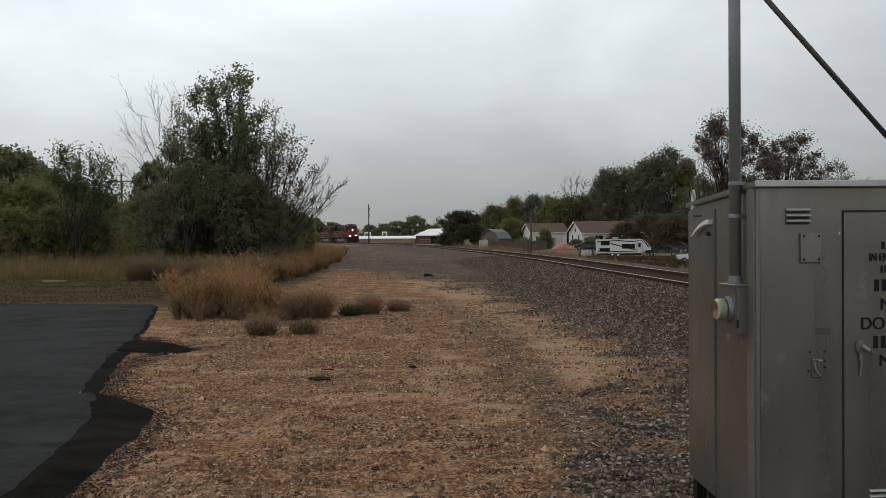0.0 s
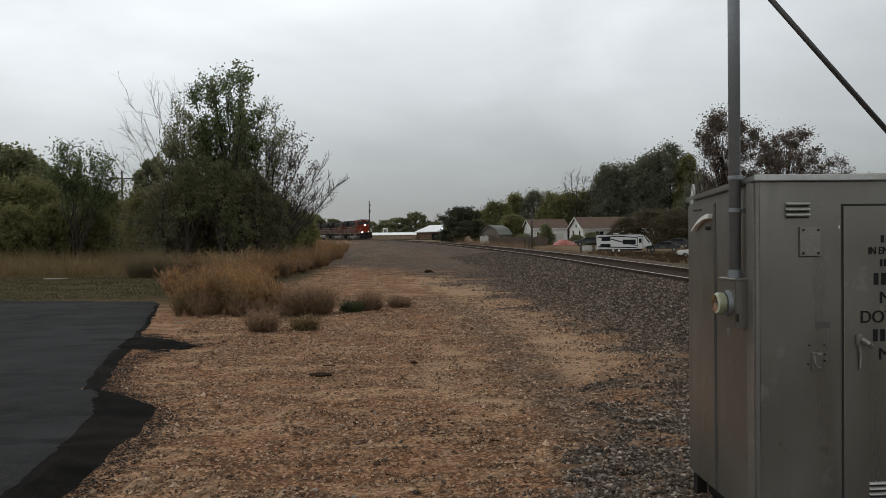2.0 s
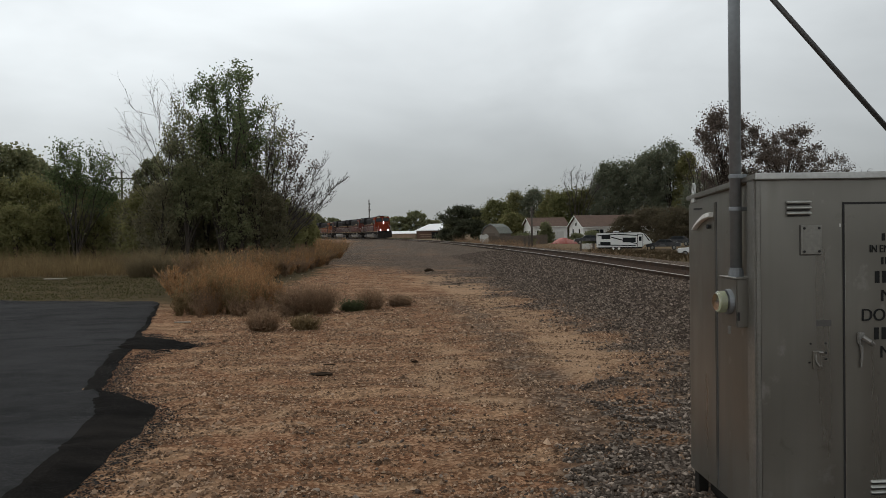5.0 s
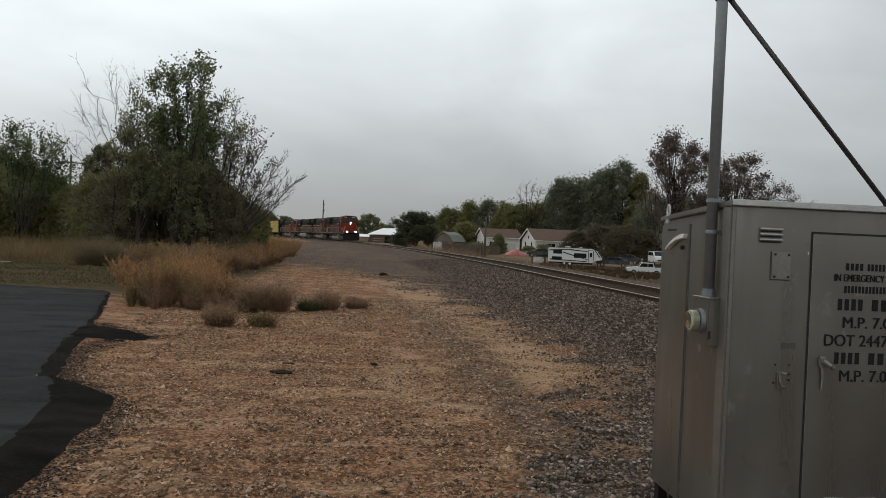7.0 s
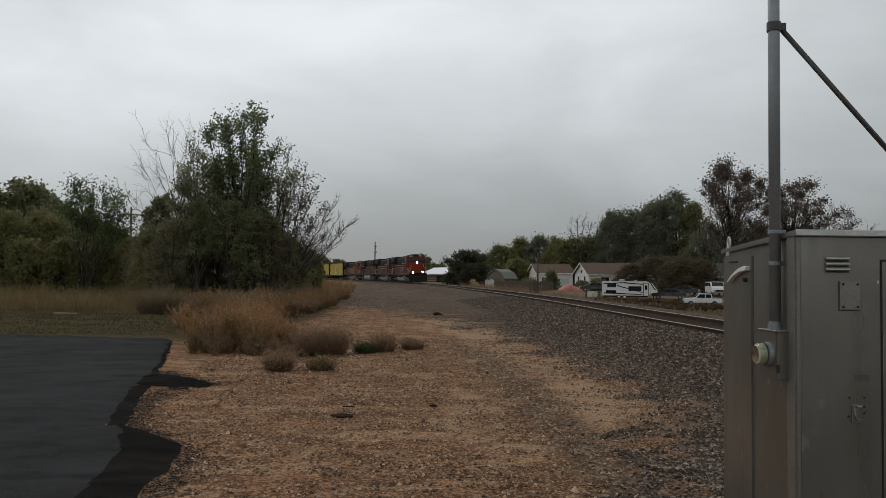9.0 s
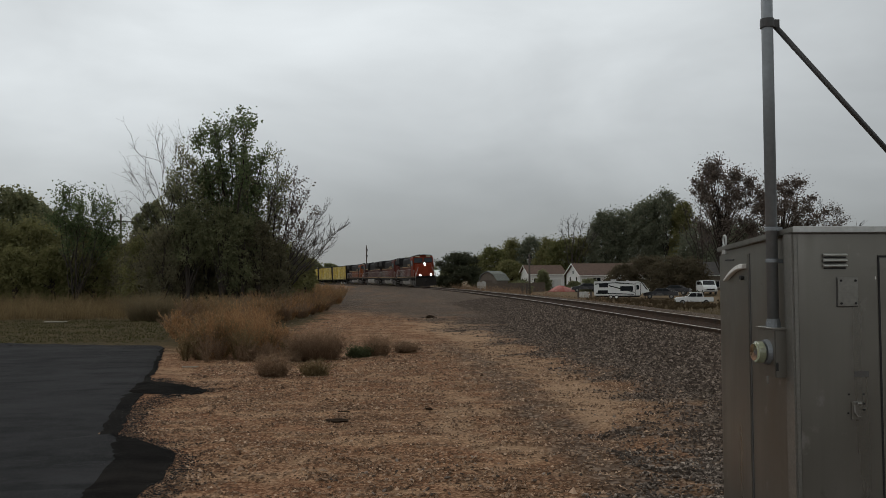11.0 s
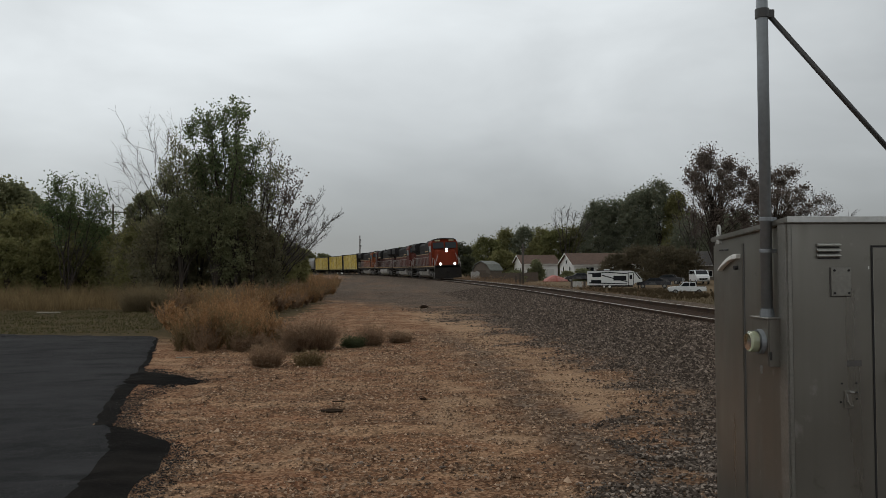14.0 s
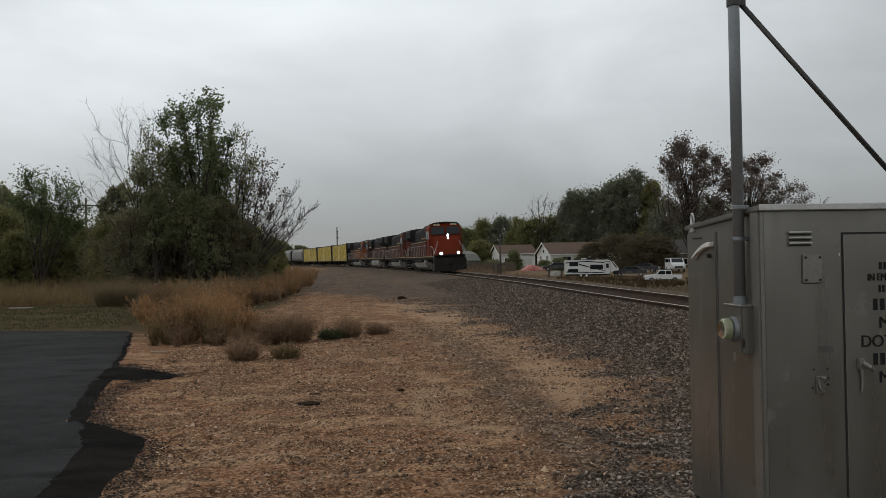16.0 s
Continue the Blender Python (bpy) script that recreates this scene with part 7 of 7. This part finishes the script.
def blades(r, xy, away, height, width, bend):
    """Tapering blades at plan points, each a bent strip of two faces that leans its own way."""
    n = len(xy)
    p = np.stack([xy[:, 0], xy[:, 1], ground_z(xy[:, 0], xy[:, 1]) - 0.02], 1)
    a = r.uniform(0, 6.28, n)
    side = np.stack([np.cos(a), np.sin(a), np.zeros(n)], 1) * width
    out = np.stack([away[:, 0], away[:, 1], np.zeros(n)], 1) * 0.8 + np.stack([r.normal(0, 1, n), r.normal(0, 1, n), np.zeros(n)], 1) * 0.5
    out *= (height * bend)[:, None]
    up = np.stack([np.zeros(n), np.zeros(n), height], 1)
    mid, top = p + up * 0.55 + out * 0.3, p + up + out
    q1 = np.stack([p - side, p + side, mid + side * 0.8, mid - side * 0.8], 1)
    q2 = np.stack([mid - side * 0.8, mid + side * 0.8, top + side * 0.2, top - side * 0.2], 1)
    return np.concatenate([q1, q2]), p, mid, top


def weeds(name, xy, away, height, material, label, seed, width=0.006, bend=0.45, fluff=2, fluff_size=0.022, kind="stuff"):
    r = np.random.RandomState(seed)
    h = height * (0.3 + 0.85 * r.uniform(0, 1, len(xy)) ** 1.6)
    q, p, mid, top = blades(r, xy, away, h, width, bend)
    parts = [q]
    for i in range(fluff):
        k = r.uniform(-0.5, 1.0, (len(xy), 1))
        pts = mid + (top - mid) * k + r.normal(0, 0.04, (len(xy), 3)) * [1, 1, 0.6]
        parts.append(leaf_quads(pts, fluff_size, r, 0.5))
    return tagged(new(name, quads(name, np.concatenate(parts), material)), label, "dry grass" if kind == "stuff" else "weed", kind=kind)


def plumes(name, centres, heights, stems, tufts, material, label, seed, size=0.03, lean=0.45, stalk=0.004):
    """Bushy dry weeds: stalks that fan up from each root, set with feathery upright tufts towards their tips."""
    r = np.random.RandomState(seed)
    c = np.repeat(np.asarray(centres), stems, axis=0)
    h = np.repeat(np.asarray(heights), stems) * r.uniform(0.5, 1.0, len(c))
    n = len(c)
    a, k = r.uniform(0, 6.28, n), r.uniform(0.05, 1.0, n)
    out = np.stack([np.cos(a), np.sin(a), np.zeros(n)], 1) * (k * lean * h)[:, None]
    p = np.stack([c[:, 0], c[:, 1], ground_z(c[:, 0], c[:, 1]) - 0.02], 1) + out * 0.12
    up = np.stack([np.zeros(n), np.zeros(n), h], 1) * (1 - 0.25 * k)[:, None]

    def along(q):
        return p + out * q ** 1.5 + up * q

    b = r.uniform(0, 6.28, n)
    side = np.stack([np.cos(b), np.sin(b), np.zeros(n)], 1) * stalk
    lo, mid, hi = along(0.0), along(0.55), along(1.0)
    every = [np.stack([lo - side, lo + side, mid + side * 0.8, mid - side * 0.8], 1), np.stack([mid - side * 0.8, mid + side * 0.8, hi + side * 0.3, hi - side * 0.3], 1)]
    for i in range(tufts):
        q = r.uniform(0.12, 1.0, (n, 1)) ** 0.75
        pts = along(q) + r.normal(0, 1, (n, 3)) * (0.07 * h[:, None] * (1.15 - q))
        every.append(leaf_quads(pts, size, r, 0.24, -1.5))
    return tagged(new(name, quads(name, np.concatenate(every), material)), label, "dry weeds", kind="stuff")


def clumps(r, centres, heights, per, radius):
    """Blades gathered in clumps that fan outward: plan points, outward leanings, heights."""
    c = np.repeat(np.asarray(centres), per, axis=0)
    k = np.repeat(np.asarray(heights), per)
    off = r.normal(0, 1, c.shape) * (np.repeat(radius, per)[:, None] if np.ndim(radius) else radius) * 0.5
    return c + off, off / (np.linalg.norm(off, axis=1, keepdims=True) + 0.02), k


def spread_in(r, n, cx, cy, rx, ry, turn=0.0):
    a, k = r.uniform(0, 6.28, n), np.sqrt(r.uniform(0, 1, n))
    x, y = np.cos(a) * k * rx, np.sin(a) * k * ry
    c, s = math.cos(radians(turn)), math.sin(radians(turn))
    return np.stack([cx + x * c - y * s, cy + x * s + y * c], 1)


def all_weeds():
    r = np.random.RandomState(77)
    # the big stand at the corner of the lot: tall plumes behind, lower brown growth at its foot
    def stand(n, x0, x1, y0, y1):
        x = r.uniform(x0, x1, n)
        y = r.uniform(y0, y1, n)
        return np.stack([x, y], 1), np.interp(x, [-4.3, -3.9, -3.45, -3.1, -2.7, -2.2, -1.7], [0.62, 0.98, 1.5, 1.3, 1.02, 0.72, 0.5])
    c, h = stand(46, -4.3, -2.2, 17.2, 20.4)
    plumes("russet_weeds", c, h * r.uniform(0.55, 1.05, 46), 26, 26, M_weed, "tall feathery dry russet weeds at the corner of the lot", 62, 0.032, 0.34)
    c, h = stand(22, -4.15, -2.0, 16.8, 18.0)
    plumes("tan_weeds", c, h * r.uniform(0.45, 0.85, 22), 24, 22, M_weed_tan, "paler tan weeds among the russet stand", 63, 0.028, 0.4)
    c, h = stand(24, -3.9, -1.75, 16.6, 17.6)
    plumes("brown_weeds", c, h * r.uniform(0.3, 0.62, 24), 26, 24, M_weed_dark, "low brown weeds at the foot of the russet stand", 64, 0.026, 0.6)
    # the long strip that follows the edge of the gravel, in separate bushes with gaps
    n = 260
    y = np.concatenate([19.0 + 14 * r.uniform(0, 1, 70), 30 + 58 * r.uniform(0, 1, 190) ** 1.25])
    edge = np.interp(y, [18, 22, 27, 30.5, 32, 36, 43, 60, 80, 90], [-3.0, -3.4, -3.9, -4.3, -3.5, -3.2, -3.05, -3.3, -3.8, -5.2]) + 0.35 * waves(y, y * 0, 63, 6)
    x = edge - np.abs(r.normal(0, 1.0, n)) * np.interp(y, [20, 31, 36, 80], [0.9, 1.3, 2.2, 3.6])
    h = r.uniform(0.5, 1.25, n) * np.interp(y, [20, 32, 45, 80], [0.75, 1.0, 1.1, 1.3])
    c = np.stack([x, y], 1)
    kind_of = r.uniform(0, 1, n)
    for lo, hi, mat, nm, lb, sd in ((0.0, 0.5, M_weed_strip, "russet_grass_strip", "dry russet brush along the gravel's edge", 65), (0.5, 0.8, M_weed, "orange_grass_strip", "orange-tan dry grass along the gravel's edge", 66), (0.8, 1.01, M_weed_dark, "brown_grass_strip", "dull brown brush along the gravel's edge", 72)):
        m = (kind_of >= lo) & (kind_of < hi)
        plumes(nm, c[m], h[m], 34, 28, mat, lb, sd, 0.05, 0.75, 0.004)
    # tall tan grass between lot and trees
    n = 620
    y = r.uniform(34, 50, n)
    x = r.uniform(-1, 0, n) * 26 - 5.6 - (y - 33) * 0.25
    xy, away, hh = clumps(r, np.stack([x, y], 1), r.uniform(0.35, 1.15, n), 48, 0.6)
    weeds("tan_grass", xy, away, hh, M_weed_tan, "tall dry tan grass before the trees", 67, 0.01, 0.4, 1, 0.03)
    n = 30000
    y = r.uniform(22.0, 34, n)
    x = -5.7 - (y - 21) * 0.14 - r.uniform(0, 1, n) * 14
    weeds("mown_grass", np.stack([x, y], 1), np.zeros((n, 2)), 0.07 + 0.02 * waves(x, y, 68, 2), M_weed_mown, "short mown grass beyond the asphalt", 69, 0.012, 0.9, 0)
    # brown grass on the bank beyond the track
    n = 18000
    y = 15 + 100 * r.uniform(0, 1, n)
    x = track_x(y) + 4.2 + np.abs(r.normal(0, 1, n)) * 11 + y * 0.05
    weeds("bank_grass", np.stack([x, y], 1), np.zeros((n, 2)), 0.3 + 0.1 * waves(x, y, 70, 5), M_weed_bank, "short brown grass on the bank beyond the track", 71, 0.014, 0.6, 2, 0.03)
    n = 420
    y = r.uniform(84, 106, n)
    x = y * np.tan(np.radians(r.uniform(12.5, 26, n)))
    plumes("yard_grass", np.stack([x, y], 1), r.uniform(0.35, 0.85, n), 16, 10, M_weed_bank, "tall dull grass between the track and the parked vehicles", 74, 0.07, 0.5, 0.014)
    n = 90
    b = r.uniform(14.2, 20.5, n)
    d = r.uniform(106, 110, n)
    plumes("yard_brush", np.stack([EYE_X + d * np.sin(np.radians(b)), EYE_Y + d * np.cos(np.radians(b))], 1), r.uniform(0.4, 0.85, n), 18, 12, M_weed_bank, "brown brush before the parked trailer", 75, 0.08, 0.6, 0.014)
    n = 170
    y = r.uniform(62, 128, n)
    x = track_x(y) + 5.5 + r.uniform(0, 9, n)
    xy, away, hh = clumps(r, np.stack([x, y], 1), r.uniform(0.5, 1.5, n), 55, 1.1)
    weeds("dark_brush", xy, away, hh, M_weed_dark, "dark scrubby brush between the track and the yards", 73, 0.015, 0.5, 2, 0.06)
    # separate tufts on the gravel
    for cx, cy, rx, ry, h, n, mat, label, seed in ((-1.5, 16.95, 0.5, 0.36, 0.58, 2600, M_weed_dark, "round bush of dark dry brush on the gravel", 1), (-1.97, 14.3, 0.22, 0.18, 0.38, 900, M_weed_dark, "small tuft of dry brush on the gravel", 2),
                                                   (-1.3, 14.3, 0.2, 0.15, 0.24, 500, M_weed_tan, "thin tuft of dry grass on the gravel", 3), (-0.68, 17.45, 0.2, 0.14, 0.24, 800, M_weed_green, "small green weed among dry stalks", 4),
                                                   (-0.32, 17.75, 0.26, 0.18, 0.44, 650, M_weed_dark, "tuft of reddish dry stalks on the gravel", 5), (0.3, 18.25, 0.25, 0.16, 0.24, 650, M_weed_dark, "low tuft of dark dry brush on the gravel", 6),
                                                   (-9.2, 33.3, 1.0, 0.7, 1.05, 3000, M_weed_dusk, "dark bush at the edge of the mown grass", 7), (-5.6, 31.5, 1.0, 0.8, 0.9, 2600, M_weed_dusk, "dark bush beside the russet weeds", 8)):
        xy = spread_in(r, n, cx, cy, rx * 0.8, ry * 0.8)
        d = np.hypot((xy[:, 0] - cx) / rx, (xy[:, 1] - cy) / ry)
        away = (xy - [cx, cy]) / max(rx, ry)
        weeds("weed_tuft", xy, away, h * (1.12 - 0.5 * d ** 2), mat, label, 80 + seed, 0.0045, 0.75, 3, 0.02, kind="thing")


all_weeds()

# ---- ties of the track ----
tie_mesh = Geo().box(-1.3, 1.3, -0.115, 0.115, -0.3, -0.155).mesh("tie", M_tie, 0.012)
for i in range(296):
    s_mid = 8 + 0.5 * i
    tx, ty, ta = track(s_mid)
    tie = new("tie", tie_mesh)
    tie.parent = railway
    tie.matrix_basis = pose(tx, ty, rail_z(s_mid), 0, -CANT_TURN, math.degrees(ta))
far_ties = Geo()
for i in range(360):
    s_mid = 156 + 0.7 * i
    tx, ty, ta = track(s_mid)
    far_ties.box(-1.3, 1.3, -0.12, 0.12, -0.3, -0.155, pose(tx, ty, rail_z(s_mid), 0, -CANT_TURN, math.degrees(ta)))
tagged(part("far_ties", far_ties, M_tie, railway, "timber ties far along the curve"), kind="stuff")


# ---- what moves ----
def motions():
    for ob, sets, behind, turned in TRAIN:
        rows = []
        for i in range(33):
            t = i * 0.5
            s = NOSE_START - SPEED * t + behind
            x, y, a = track(s)
            rows.append((t, pose(x, y, rail_z(s), 0, 0, -90 + math.degrees(a)) @ pose(0, 0, 0, CANT_TURN, 0, 0) @ pose(0, 0, 0, 0, 0, 180 if turned else 0)))
        walk(ob, rows)
        for o, ax, r in sets[:]:
            per = math.degrees(SPEED / r)
            sign = -1 if turned else 1
            n = 256
            walk(o, [(16.0 * k / n, pose(ax, 0, r, 0, sign * per * 16.0 * k / n, 0)) for k in range(n + 1)])


motions()
